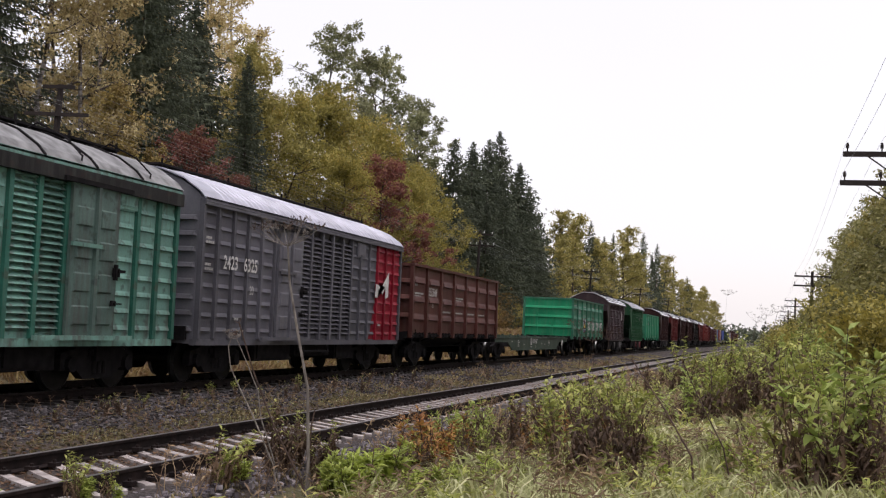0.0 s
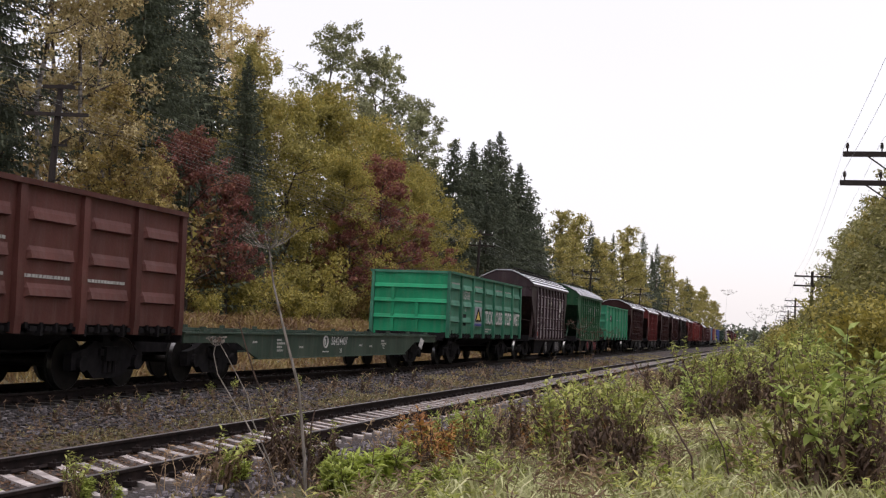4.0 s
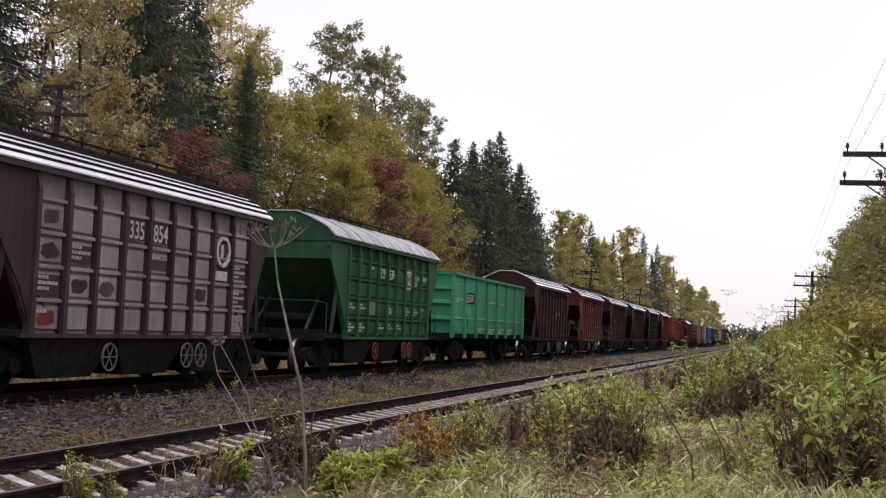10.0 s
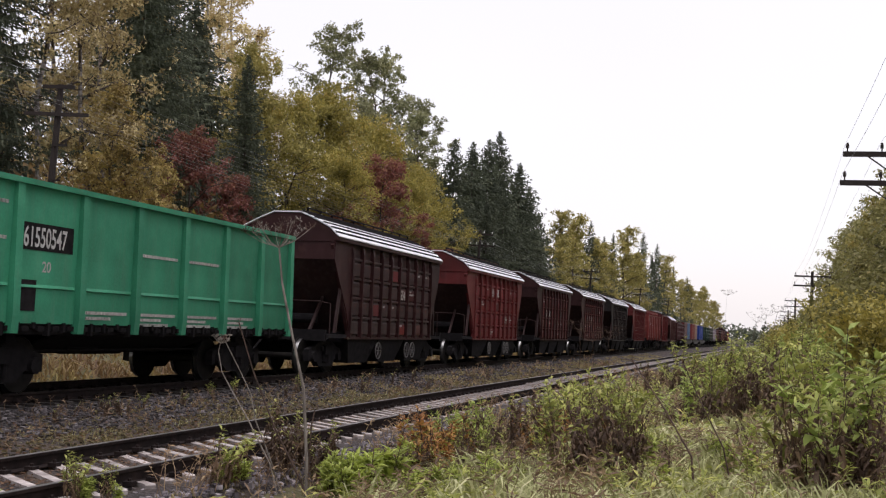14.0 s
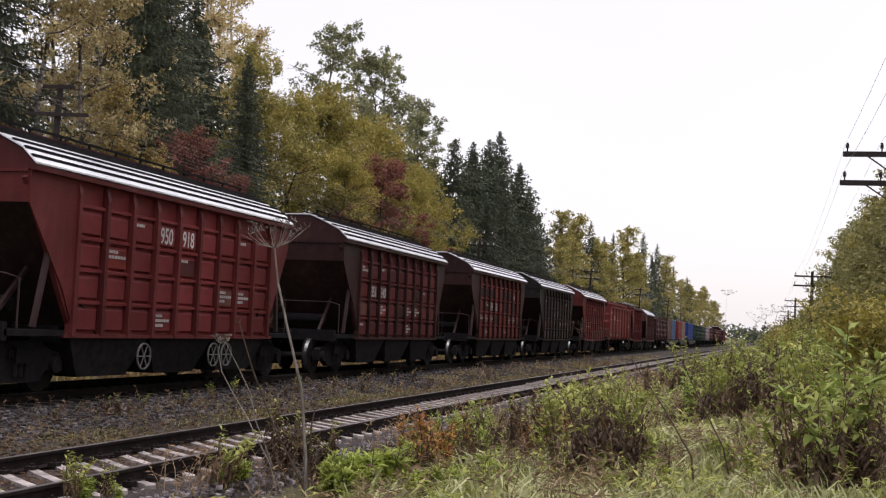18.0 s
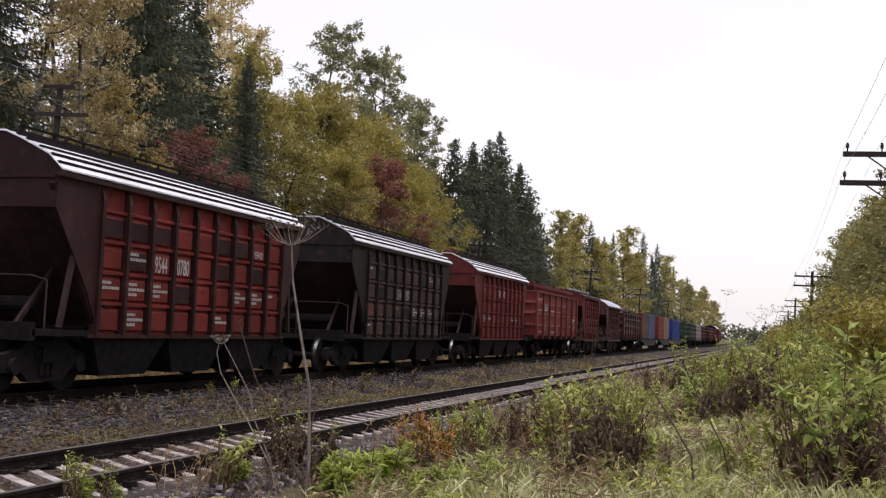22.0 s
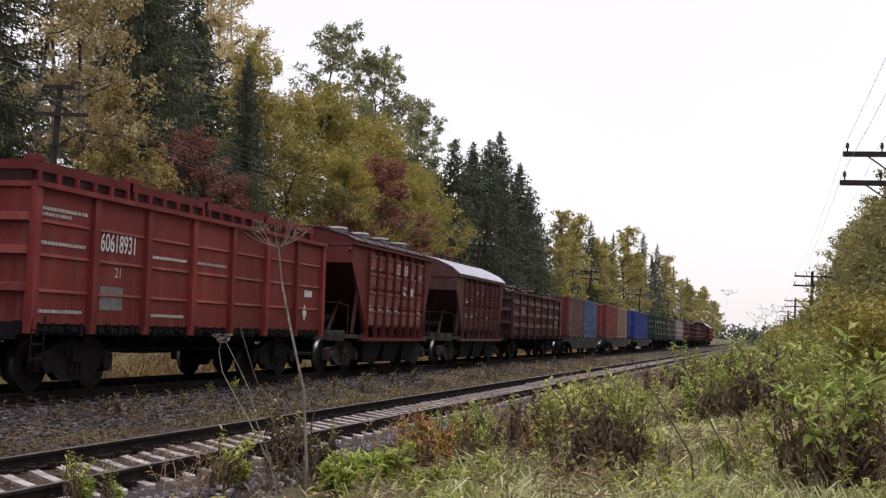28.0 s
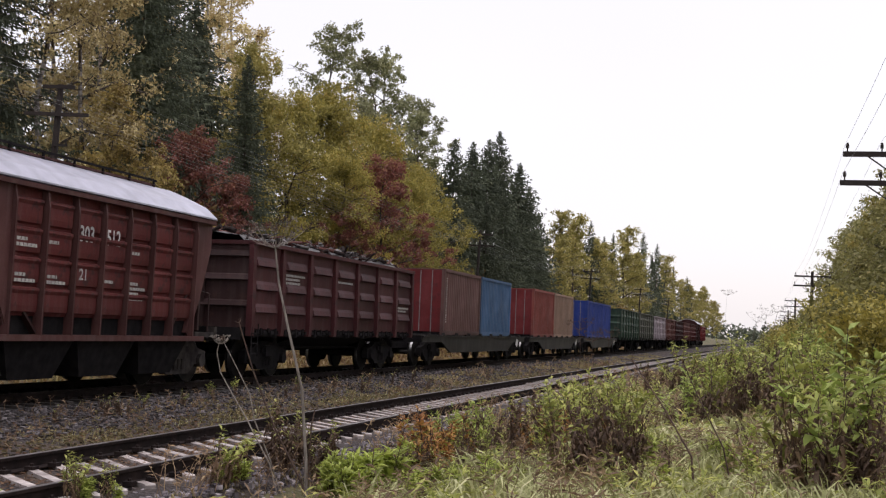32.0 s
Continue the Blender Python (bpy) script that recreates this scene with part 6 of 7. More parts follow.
def plant_wood():
    spruces = [spruce(11, 20, 6.6, "tall dark green spruce at the forest edge", 1.15), spruce(12, 20, 7.0, "dark green spruce with drooping branches", 1.15), spruce(13, 20, 5.8, "slim dark green spruce among autumn trees", 1.15)]
    far = [spruce(16, 20, 4.6, "dark green spruce far along the line", 2.0), spruce(17, 20, 4.0, "slender dark spruce far along the line", 2.0)]
    close = [spruce(14, 20, 5.2, "tall dense dark green spruce behind the telegraph pole", 0.62), spruce(15, 20, 5.2, "broad dense dark green spruce at the forest edge", 0.62)]
    slim = [spruce(18, 20, 4.4, "slim young dark spruce before yellow trees", 0.8)]
    kinds = {
        "birch": [broadleaf("birch_tree", "tall birch with thin pale gold foliage and white trunk", s, 18, 3.2, 4.0, L_BIRCH, M_BIRCH, 150, 48, 0.15, 0.5, 0.15, 0.5, 0.9, 17, M_BARK) for s in (21, 22)],
        "maple": [broadleaf("maple_tree", "yellow autumn maple at the forest edge", s, 18, 4.0, 2.0, L_YELLOW, M_BARK, 170, 36, 0.34, 0.75, 0.2) for s in (31, 32)],
        "willow": [broadleaf("willow_tree", "broad olive-yellow willow with a dense crown", s, 17, 5.4, 1.0, L_OLIVE, M_BARK, 200, 36, 0.36, 0.95, 0.24) for s in (41, 42)],
        "aspen": [broadleaf("aspen_tree", "grey-green aspen with a thin airy top", s, 24, 4.8, 9.0, L_ASPEN, M_BARK, 170, 54, 0.23, 0.55, 0.2) for s in (51, 52)],
        "rowan": [broadleaf("rowan_tree", "dark red rowan between yellow trees", s, 10, 3.6, 1.5, L_ROWAN, M_BARK, 150, 72, 0.16, 0.42, 0.1) for s in (61,)],
    }
    kinds["close_willow"] = [broadleaf("willow_tree", "broad olive-yellow willow at the forest edge", s, 17, 5.4, 1.0, L_OLIVE, M_BARK, 300, 102, 0.18, 0.85, 0.24, 0.5, 0.6, 26) for s in (43, 44)]
    kinds["close_maple"] = [broadleaf("maple_tree", "yellow autumn maple behind the telegraph pole", s, 18, 4.0, 2.0, L_YELLOW, M_BARK, 220, 96, 0.18, 0.65, 0.2) for s in (33,)]
    kinds["gold"] = [broadleaf("birch_tree", "young birch with brown and golden leaves behind the telegraph pole", 36, 18, 4.6, 1.0, L_GOLD, M_BARK, 230, 54, 0.27, 0.7, 0.16)]
    kinds["slim_spruce"] = slim
    kinds["side_willow"] = [broadleaf("willow_tree", "dense olive green willow in the wood beside the line", s, 17, 5.4, 1.0, L_SIDE, M_BARK, 230, 36, 0.34, 1.0, 0.24) for s in (45, 46)]
    refs = {"side_willow": 17, "gold": 18, "close_willow": 17, "close_maple": 18, "birch": 18, "maple": 18, "willow": 17, "aspen": 24, "rowan": 10, "spruce": 20, "slim_spruce": 20, "close_spruce": 20, "far_spruce": 20}
    kinds["spruce"] = spruces
    kinds["close_spruce"] = close
    kinds["far_spruce"] = far
    count = {k: 0 for k in kinds}
    plan = [("close_spruce", -31.9, 40.5, 22), ("spruce", -34.5, 46.5, 12), ("birch", -29.5, 42, 19), ("birch", -28.5, 43.6, 18), ("birch", -32, 52, 21), ("birch", -30, 47.5, 19), ("birch", -35, 55, 22),
            ("close_spruce", -31, 51.8, 24), ("close_spruce", -32, 54.6, 22), ("birch", -34, 65.5, 23.5), ("birch", -33, 48, 20), ("gold", -26.8, 43.5, 9.8), ("gold", -26.5, 46.5, 7.5), ("spruce", -33, 61, 18.5), ("maple", -31, 64.3, 17.0), ("slim_spruce", -28.5, 59.6, 14.8), ("birch", -39, 80, 27), ("birch", -38, 72, 24), ("rowan", -27, 50.7, 9.0), ("rowan", -26.5, 54, 7.5),
            ("willow", -30, 69, 14.6), ("willow", -30, 77, 16.6), ("willow", -29.5, 84.5, 15.6), ("willow", -28, 90, 12.3), ("willow", -29, 95, 13.5), ("willow", -27, 84, 10), ("willow", -27, 71, 11), ("willow", -26.5, 79, 10.5), ("aspen", -36, 91, 25), ("aspen", -36.5, 105, 26), ("aspen", -36, 115, 23.5), ("aspen", -35, 97, 24.5), ("aspen", -34.5, 110, 21), ("rowan", -25.6, 75, 11.4), ("rowan", -25.8, 70, 7.5), ("rowan", -26, 84, 8.5),
            ("spruce", -30, 109, 18.4), ("spruce", -30, 116, 19.3), ("spruce", -31, 126, 21.1), ("spruce", -30, 129, 22.5), ("spruce", -28.5, 137.5, 17.4), ("spruce", -28.5, 132.5, 19.6), ("spruce", -28, 143, 14.8), ("spruce", -27.6, 120, 14.5), ("spruce", -27.5, 113, 13), ("spruce", -28.5, 124, 17), ("spruce", -31.5, 121, 18.5), ("spruce", -29, 134, 17), ("spruce", -27.2, 128, 13), ("spruce", -27, 136, 12),
            ("maple", -30, 168, 18.2), ("maple", -30, 181, 18.5), ("maple", -28, 158, 12), ("spruce", -30, 196, 19), ("maple", -28, 198, 16.5), ("maple", -29, 212, 17), ("spruce", -31, 236, 20.5), ("maple", -30, 249, 23), ("maple", -29, 262, 19), ("spruce", -30, 285, 25), ("spruce", -29, 300, 21), ("spruce", -30, 319, 25),
            ("maple", -29, 338, 23.5), ("spruce", -30, 376, 22.5), ("maple", -29, 400, 20), ("spruce", -30, 427, 22), ("maple", -30, 468, 21), ("maple", -30, 520, 21), ("maple", -32, 600, 26), ("maple", -30, 643, 21), ("maple", -31, 720, 22),
            # the wood on the other side of the line
            ("willow", 15.5, 96, 18.5), ("willow", 14.5, 108, 19.0), ("willow", 15.5, 121, 20.2), ("willow", 14, 134, 19.7), ("willow", 14.8, 148, 20.2), ("maple", 13.5, 162, 19.7), ("willow", 14.5, 178, 20.7), ("willow", 14, 196, 20.7), ("willow", 14.5, 216, 21.4), ("willow", 14, 238, 22.0), ("willow", 14, 262, 17.8), ("maple", 13, 290, 14.3), ("willow", 14, 320, 11.9),
            # trees out of view beside and behind the camera, added to block low sky light
            ("willow", 15, 82, 19.0), ("willow", 14, 70, 19.0), ("willow", 13.5, 60, 19.0), ("willow", 13, 50, 19.0), ("willow", 12.5, 41, 19.0), ("maple", 12, 33, 16), ("willow", 11.5, 25, 16), ("willow", 11, 17, 16), ("maple", 10.5, 9, 15), ("willow", 10.5, 1, 16), ("maple", 11, -14, 16), ("willow", 6, -36, 16), ("maple", -2, -40, 15), ("willow", -20, -42, 15),
            # deeper rows that close the left wood
            ("spruce", -37, 69, 17), ("spruce", -37, 88, 16), ("spruce", -37, 108, 16), ("spruce", -35, 118, 17), ("spruce", -34, 134, 17), ("spruce", -34, 156, 14), ("spruce", -35, 168, 15), ("spruce", -34, 205, 15), ("maple", -33, 190, 16), ("maple", -33, 225, 17), ("maple", -32, 275, 19), ("maple", -31, 360, 20), ("maple", -31, 495, 20),
            ("spruce", -41, 84, 20), ("maple", -38, 130, 17), ("spruce", -39, 150, 19), ("maple", -38, 175, 17), ("spruce", -38, 215, 19), ("maple", -38, 235, 18), ("spruce", -38, 270, 22),
            ("spruce", -34, 30, 22), ("maple", -33, 18, 18), ("spruce", -33, 6, 21), ("birch", -32, -8, 19), ("spruce", -30, -24, 20)]
    for i, (k, x, y, h) in enumerate(plan):
        k = "close_" + k if k in ("willow", "maple") and x < -20 and 40 < y < 100 else k
        k = "side_willow" if k == "willow" and x > 8 else k
        k = "far_spruce" if k == "spruce" and y > 152 else k
        protos = kinds[k]
        p = protos[count[k] % len(protos)]
        stand(p, count[k] >= len(protos), x, y, h, refs[k], 100 + i)
        count[k] += 1

    # scrub at the foot of the wood
    scrub = [bush("bush", "brown and yellow scrub bush at the forest edge", 71, 3.2, 1.9, L_SCRUB, 130, 20, 0.17), bush("bush", "olive green scrub bush at the forest edge", 72, 3.0, 1.8, L_OLIVE, 130, 20, 0.17), bush("bush", "yellow leafy bush at the forest edge", 73, 3.4, 1.7, L_YELLOW, 130, 20, 0.17)]
    rnd = random.Random(9)
    n = 0
    y = 24.0
    while y < 250:
        for row in range(2):
            p = rnd.choice((0, 0, 1, 1, 2)) if n >= 3 else n
            h = rnd.uniform(2.0, 4.8) * (1.0 if row else 0.6)
            stand(scrub[p], n >= 3, -25.2 - 2.4 * row + rnd.uniform(-0.8, 0.8), y + rnd.uniform(-1, 1), h, 3.2, 500 + n, rnd.uniform(0.9, 1.3))
            n += 1
        y += 2.3 + y * 0.012
    side = [bush("bush", "olive yellow thicket beside the railway line", 74, 3.2, 2.0, L_OLIVE, 150, 22, 0.16), bush("bush", "green and yellow thicket beside the railway line", 75, 3.2, 2.0, L_SIDE, 150, 22, 0.16)]
    spots = [(3.6, 50, 3.4), (4.4, 56, 4.0), (5.6, 42, 4.6), (7.4, 48, 6.0), (6.2, 58, 5.6), (8.2, 64, 7.5), (4.2, 62, 3.6), (6.5, 74, 6.2), (9.5, 80, 10.0), (3.2, 72, 3.0), (4.6, 86, 4.0), (8.0, 92, 9.0), (2.4, 84, 2.6), (5.0, 104, 4.5), (2.2, 100, 2.8), (7.5, 112, 8.0), (1.4, 116, 2.4), (4.5, 126, 4.2), (0.4, 132, 2.2), (6.5, 140, 6.0), (2.0, 150, 3.0), (-0.4, 160, 2.2), (5.0, 170, 4.5), (1.0, 185, 3.0), (4.0, 205, 4.0), (0.0, 215, 2.6), (6.0, 235, 7.0), (2.0, 255, 3.5), (6.0, 275, 7.0), (-0.5, 290, 3.0), (4.5, 310, 6.0), (1.0, 340, 4.0), (5.0, 370, 7.0), (0.0, 420, 4.5), (5.0, 470, 7.0)]
    for i, (x, y, h) in enumerate(spots):
        if h > 4.4:
            stand(kinds["side_willow"][i % 2], True, x + 1.0, y, h * 1.2, 17, 700 + i, 1.25)
        else:
            stand(side[i % 2], i > 3, x, y, h, 3.2, 700 + i, 1.15)
    # woods that close the view where the line runs out
    rng = np.random.default_rng(5)
    c = np.stack([rng.uniform(-160, 160, 2600), rng.uniform(760, 880, 2600), rng.uniform(0, 1, 2600)], 1)
    top = 11 + 5 * np.sin(c[:, 0] * 0.09) * np.sin(c[:, 0] * 0.031 + 1) + rng.uniform(-2, 2, 2600)
    c[:, 2] = c[:, 2] * top
    tagged(new("far_woods", quads_mesh("far_woods", leaves(rng, c, 2.2, 0.9, 4, 0, 3), L_SPRUCE)), "dark distant woods at the end of the line", "woods", kind="stuff")


plant_wood()


# ---- telegraph lines ----
def telegraph_pole(label, h, arms, bare=False, brace=True, cap=None):
    """arms: (height, half length, insulators)."""
    t = thing("telegraph_pole", label, "telegraph pole", "telegraph poles")
    part("pole", Geo().tube((0, 0, -0.8), (0, 0, h), 0.14, 0.105, 12), M_POLE, t)
    for z, half, n in arms:
        a = part("cross_arm", Geo().box(-half, half, -0.17, -0.08, z - 0.06, z + 0.06), M_POLE, t, "tarred timber cross arm")
        for i in range(0 if bare else n):
            x = -half * 0.92 + i * half * 1.84 / (n - 1)
            if abs(x) < 0.08:
                continue
            ins = part("insulator", Geo().tube((x, -0.125, z + 0.06), (x, -0.125, z + 0.16), 0.016, 0.016, 6).tube((x, -0.125, z + 0.14), (x, -0.125, z + 0.22), 0.038, 0.042, 10).tube((x, -0.125, z + 0.22), (x, -0.125, z + 0.27), 0.036, 0.02, 10), cap or M_GLASS, a, "small bell-shaped insulator")
        if brace:
            part("arm_brace", Geo().beam((half * 0.55, -0.12, z - 0.05), (0.0, -0.12, z - 0.55), 0.03, 0.03).beam((-half * 0.55, -0.12, z - 0.05), (0.0, -0.12, z - 0.55), 0.03, 0.03), M_POLE, a)
    return t


def wires(row, arms, label, thick):
    """Sagging wires from pole to pole."""
    for z, half, n in arms:
        for i in range(n):
            x = -half * 0.92 + i * half * 1.84 / (n - 1)
            if abs(x) < 0.08:
                continue
            g, pts = Geo(), []
            for (xa, ya, ga), (xb, yb, gb) in zip(row, row[1:]):
                for k in range(9 if (xb, yb, gb) == row[-1] else 8):
                    f = k / 8
                    pts.append((xa + (xb - xa) * f + x, ya + (yb - ya) * f - 0.125, ga + (gb - ga) * f + z + 0.24 - 0.55 * 4 * f * (1 - f)))
            g.path(pts, [thick] * len(pts), 4)
            tagged(part("line_wire", g, M_WIRE), label, "wire", "telegraph wires")


L_ARMS = [(7.75, 1.15, 4), (6.8, 1.35, 6)]
L_ROW = [(-24, -24, 1.6), (-24, 34.7, 1.62), (-24, 95.5, 1.9), (-24, 159, 2.4), (-24, 222, 2.6), (-24, 285, 2.6)]
R_ARMS = [(5.55, 1.25, 4), (4.87, 1.3, 4)]
R_ROW = [(2.75, -28, 0.6), (2.75, 29.0, 0.6), (2.75, 88, 0.9), (2.75, 147, 1.1), (2.75, 206, 1.2), (2.75, 265, 1.3)]
for row, arms, lab in ((L_ROW, L_ARMS, "dark tarred telegraph pole with two cross arms before the wood"), (R_ROW, R_ARMS, "dark telegraph pole with two cross arms in the thicket")):
    first = None
    for x, y, z in row:
        if abs(y - 34.7) < 0.1:
            p = telegraph_pole("old tarred telegraph pole with two bare cross arms before the wood", arms[0][0] + 0.1, [(arms[0][0], 0.62, 4), (arms[1][0], 1.25, 6)], True, False)
            part("bracket", Geo().box(0, 0.55, -0.16, -0.09, 5.7, 5.78).tube((0.5, -0.12, 5.75), (0.5, -0.12, 5.95), 0.03, 0.03, 6), M_POLE, p)
            part("bracket", Geo().box(0, 0.4, -0.16, -0.09, 4.5, 4.58), M_POLE, p)
            p.matrix_basis = pose(x, y, z, 0, 2.4, 0)
        elif first is None:
            first = telegraph_pole(lab, arms[0][0] + 0.35, arms, cap=M_GLASS if x < 0 else M_POLE)
            first.matrix_basis = pose(x, y, z, 0, 2.0, 0)
        else:
            copy_thing(first, pose(x, y, z, 0, 2.0 if x < 0 else 0.5, 0))
    wires(row, arms, "thin grey telegraph wire sagging between the poles", 0.0046 if row is L_ROW else 0.0032)
# ---- grass, weeds and dry stalks before the tracks ----
def grass_field(name, label, seed, count, area, height, mat, width=0.008, dens=None):
    """Blades of grass as one object."""
    rng = np.random.default_rng(seed)
    x0, x1, y0, y1 = area
    f = rng.uniform(0, 1, count)
    ys = y0 * (y1 / y0) ** f
    xs = rng.uniform(x0, x1, count)
    keep = [i for i in range(count) if dens is None or dens(xs[i], ys[i]) > rng.uniform()]
    xs, ys = xs[keep], ys[keep]
    n = len(xs)
    zs = np.array([ground_z(a, b) for a, b in zip(xs, ys)]) - 0.02
    h = height * rng.uniform(0.45, 1.25, n) * np.array([0.7 + 0.9 * max(-0.4, noise.noise(Vector((a * 0.9, b * 0.6, 2.2)))) for a, b in zip(xs, ys)])
    a = rng.uniform(0, 6.283, n)
    lean = rng.uniform(0.3, 1.9, n) * h
    w = width * rng.uniform(0.7, 1.5, n) * np.maximum(1.0, ys / 14)
    p = np.stack([xs, ys, zs], 1)
    d = np.stack([np.cos(a), np.sin(a), np.zeros(n)], 1)
    s = np.stack([rng.uniform(0.5, 1, n), rng.uniform(-0.6, 0.6, n), np.zeros(n)], 1)
    up = np.array([0, 0, 1.0])
    mid = p + d * (lean * 0.35)[:, None] + up * (h * 0.62)[:, None]
    tip = p + d * lean[:, None] + up * (h * np.maximum(0.3, 1 - 0.35 * (lean / h) ** 2))[:, None]
    sw = s * w[:, None]
    v = np.stack([p - sw, p + sw, mid + sw * 0.8, mid - sw * 0.8, tip], 1).reshape(-1, 3)
    base = np.arange(n) * 5
    faces = np.concatenate([np.stack([base, base + 1, base + 2, base + 3], 1)]).tolist() + np.stack([base + 3, base + 2, base + 4], 1).tolist()
    me = bpy.data.meshes.new(name)
    me.from_pydata(v.tolist(), [], faces)
    me.materials.append(mat)
    me.update()
    tagged(new(name, me), label, "grass", kind="stuff")


def patchy(x, y):
    return 0.35 + 0.9 * max(0.0, noise.noise(Vector((x * 0.8, y * 0.5, 1.3))) + 0.35)


grass_field("meadow_grass", "long green and straw autumn grass beside the track", 1, 64000, (-4.4, 5.0, 9.5, 40), 0.42, L_GRASS, 0.014, patchy)
grass_field("meadow_grass", "long straw grass farther along the line", 2, 22000, (-4.8, 6.0, 36, 140), 0.5, L_GRASS, 0.012, patchy)
grass_field("dry_grass", "rusty brown dry grass at the foot of the wood", 3, 30000, (-25.5, -16.3, 24, 150), 0.55, L_BRACKEN, 0.012)
grass_field("verge_grass", "sparse dry grass between the two tracks", 4, 16000, (-10.9, -8.95, 11, 110), 0.12, L_GRASS_DRY, 0.007, lambda x, y: 0.4 + noise.noise(Vector((x, y * 0.4, 5))) * 0.9)
grass_field("verge_grass", "thin weeds on the ballast shoulder", 5, 2600, (-5.9, -4.6, 10, 70), 0.22, L_GRASS_DRY, 0.006)


def fallen_leaves():
    rng = np.random.default_rng(77)
    n = 13000
    y = 9.5 * (90 / 9.5) ** rng.uniform(0, 1, n)
    x = np.where(rng.uniform(0, 1, n) < 0.6, rng.uniform(-8.35, -6.75, n), rng.uniform(-10.9, -8.4, n))
    z = np.array([ground_z(a, b) for a, b in zip(x, y)]) + 0.015
    c = np.stack([x, y, z], 1)
    q = leaves(rng, c, 0.07, 0.01, 1)
    q[:, :, 2] = z[:, None] + (q[:, :, 2] - z[:, None]) * 0.35 + 0.01
    tagged(new("fallen_leaves", quads_mesh("fallen_leaves", q, L_LITTER)), "fallen brown and orange leaves on the ballast", "leaves", kind="stuff")


fallen_leaves()
grass_field("verge_grass", "low green grass between the two tracks", 6, 5000, (-10.2, -9.0, 11, 60), 0.09, L_GRASS, 0.006, lambda x, y: 0.2 + noise.noise(Vector((x * 2, y * 0.5, 9))) * 1.1)


def loose_ballast(seed, n, left, right, mat, label):
    """Single stones on the beds, of five shapes joined into one mesh."""
    rng = np.random.default_rng(seed)
    shapes = []
    for k in range(5):
        p = rng.normal(0, 1, (8, 3))
        cube = np.array([(i, j, m) for i in (-1, 1) for j in (-1, 1) for m in (-1, 1)], float) * (1, 0.8, 0.65)
        shapes.append(cube + p * 0.22)
    faces = [(0, 1, 3, 2), (4, 6, 7, 5), (0, 4, 5, 1), (2, 3, 7, 6), (0, 2, 6, 4), (1, 5, 7, 3)]
    verts, fs = [], []
    ys = 9.5 * (75 / 9.5) ** rng.uniform(0, 1, n)
    xs = rng.uniform(left, right, n)
    for i in range(n):
        x, y = xs[i], ys[i]
        d = abs(x - NEAR_X)
        if d < 1.4 and abs(((y - 6.57 + (x - NEAR_X) * math.tan(radians(SKEW))) / SLEEPER_STEP + 0.5) % 1.0 - 0.5) < 0.19:
            continue
        z = ground_z(x, y) - (0.03 if d < 1.4 else 0)
        s = 0.023 * rng.uniform(0.6, 1.5)
        a = rng.uniform(0, 6.283)
        ca, sa = math.cos(a), math.sin(a)
        sh = shapes[i % 5] * s
        k = len(verts)
        verts.extend((x + px * ca - py * sa, y + px * sa + py * ca, z + pz + s * 0.3) for px, py, pz in sh)
        fs.extend(tuple(k + j for j in f) for f in faces)
    me = bpy.data.meshes.new("ballast_stones")
    me.from_pydata(verts, [], fs)
    me.materials.append(mat)
    me.update()
    tagged(new("ballast_stones", me), label, "stones", kind="stuff")


def stones(name, stops):
    """Crushed stone whose colour changes from stone to stone."""
    def build(nt, b):
        geo = nt.nodes.new("ShaderNodeNewGeometry")
        n = tex(nt, "ShaderNodeTexNoise", 30.0, 4)
        c = ramp(nt, geo.outputs["Random Per Island"], stops)
        nt.links.new(hue(nt, c, n.outputs["Fac"], lo=0.7, hi=1.3), b.inputs["Base Color"])
        b.inputs["Roughness"].default_value = 0.95
    return material(name, build)


M_STONE_VAR = stones("dark_granite_stones", [(0.0, (0.014, 0.011, 0.011)), (0.5, (0.038, 0.032, 0.031)), (0.85, (0.084, 0.070, 0.070)), (1.0, (0.119, 0.073, 0.049))])
M_STONE_GREY = stones("grey_lilac_granite_stones", [(0.0, (0.020, 0.017, 0.018)), (0.45, (0.055, 0.048, 0.050)), (0.8, (0.120, 0.105, 0.110)), (1.0, (0.200, 0.180, 0.185))])
M_STONE_MOSSY = stones("mossy_leafy_stones", [(0.0, (0.031, 0.022, 0.014)), (0.45, (0.081, 0.062, 0.031)), (0.8, (0.124, 0.105, 0.046)), (1.0, (0.186, 0.124, 0.081))])
M_STONE_PALE = stones("pale_lilac_granite_stones", [(0.0, (0.053, 0.045, 0.051)), (0.4, (0.143, 0.124, 0.135)), (0.8, (0.270, 0.240, 0.255)), (1.0, (0.413, 0.375, 0.390))])
loose_ballast(31, 9500, -11.3, -9.85, M_STONE_GREY, "loose grey granite ballast stones beside the train's track")
loose_ballast(34, 4500, -9.95, -8.3, M_STONE_MOSSY, "mossy ballast stones with leaf litter between the tracks")
loose_ballast(32, 2200, -8.3, -6.7, M_STONE_VAR, "loose dark granite ballast stones between the rails")
loose_ballast(33, 5500, -6.75, -5.1, M_STONE_PALE, "loose pale lilac granite ballast stones beside the track")


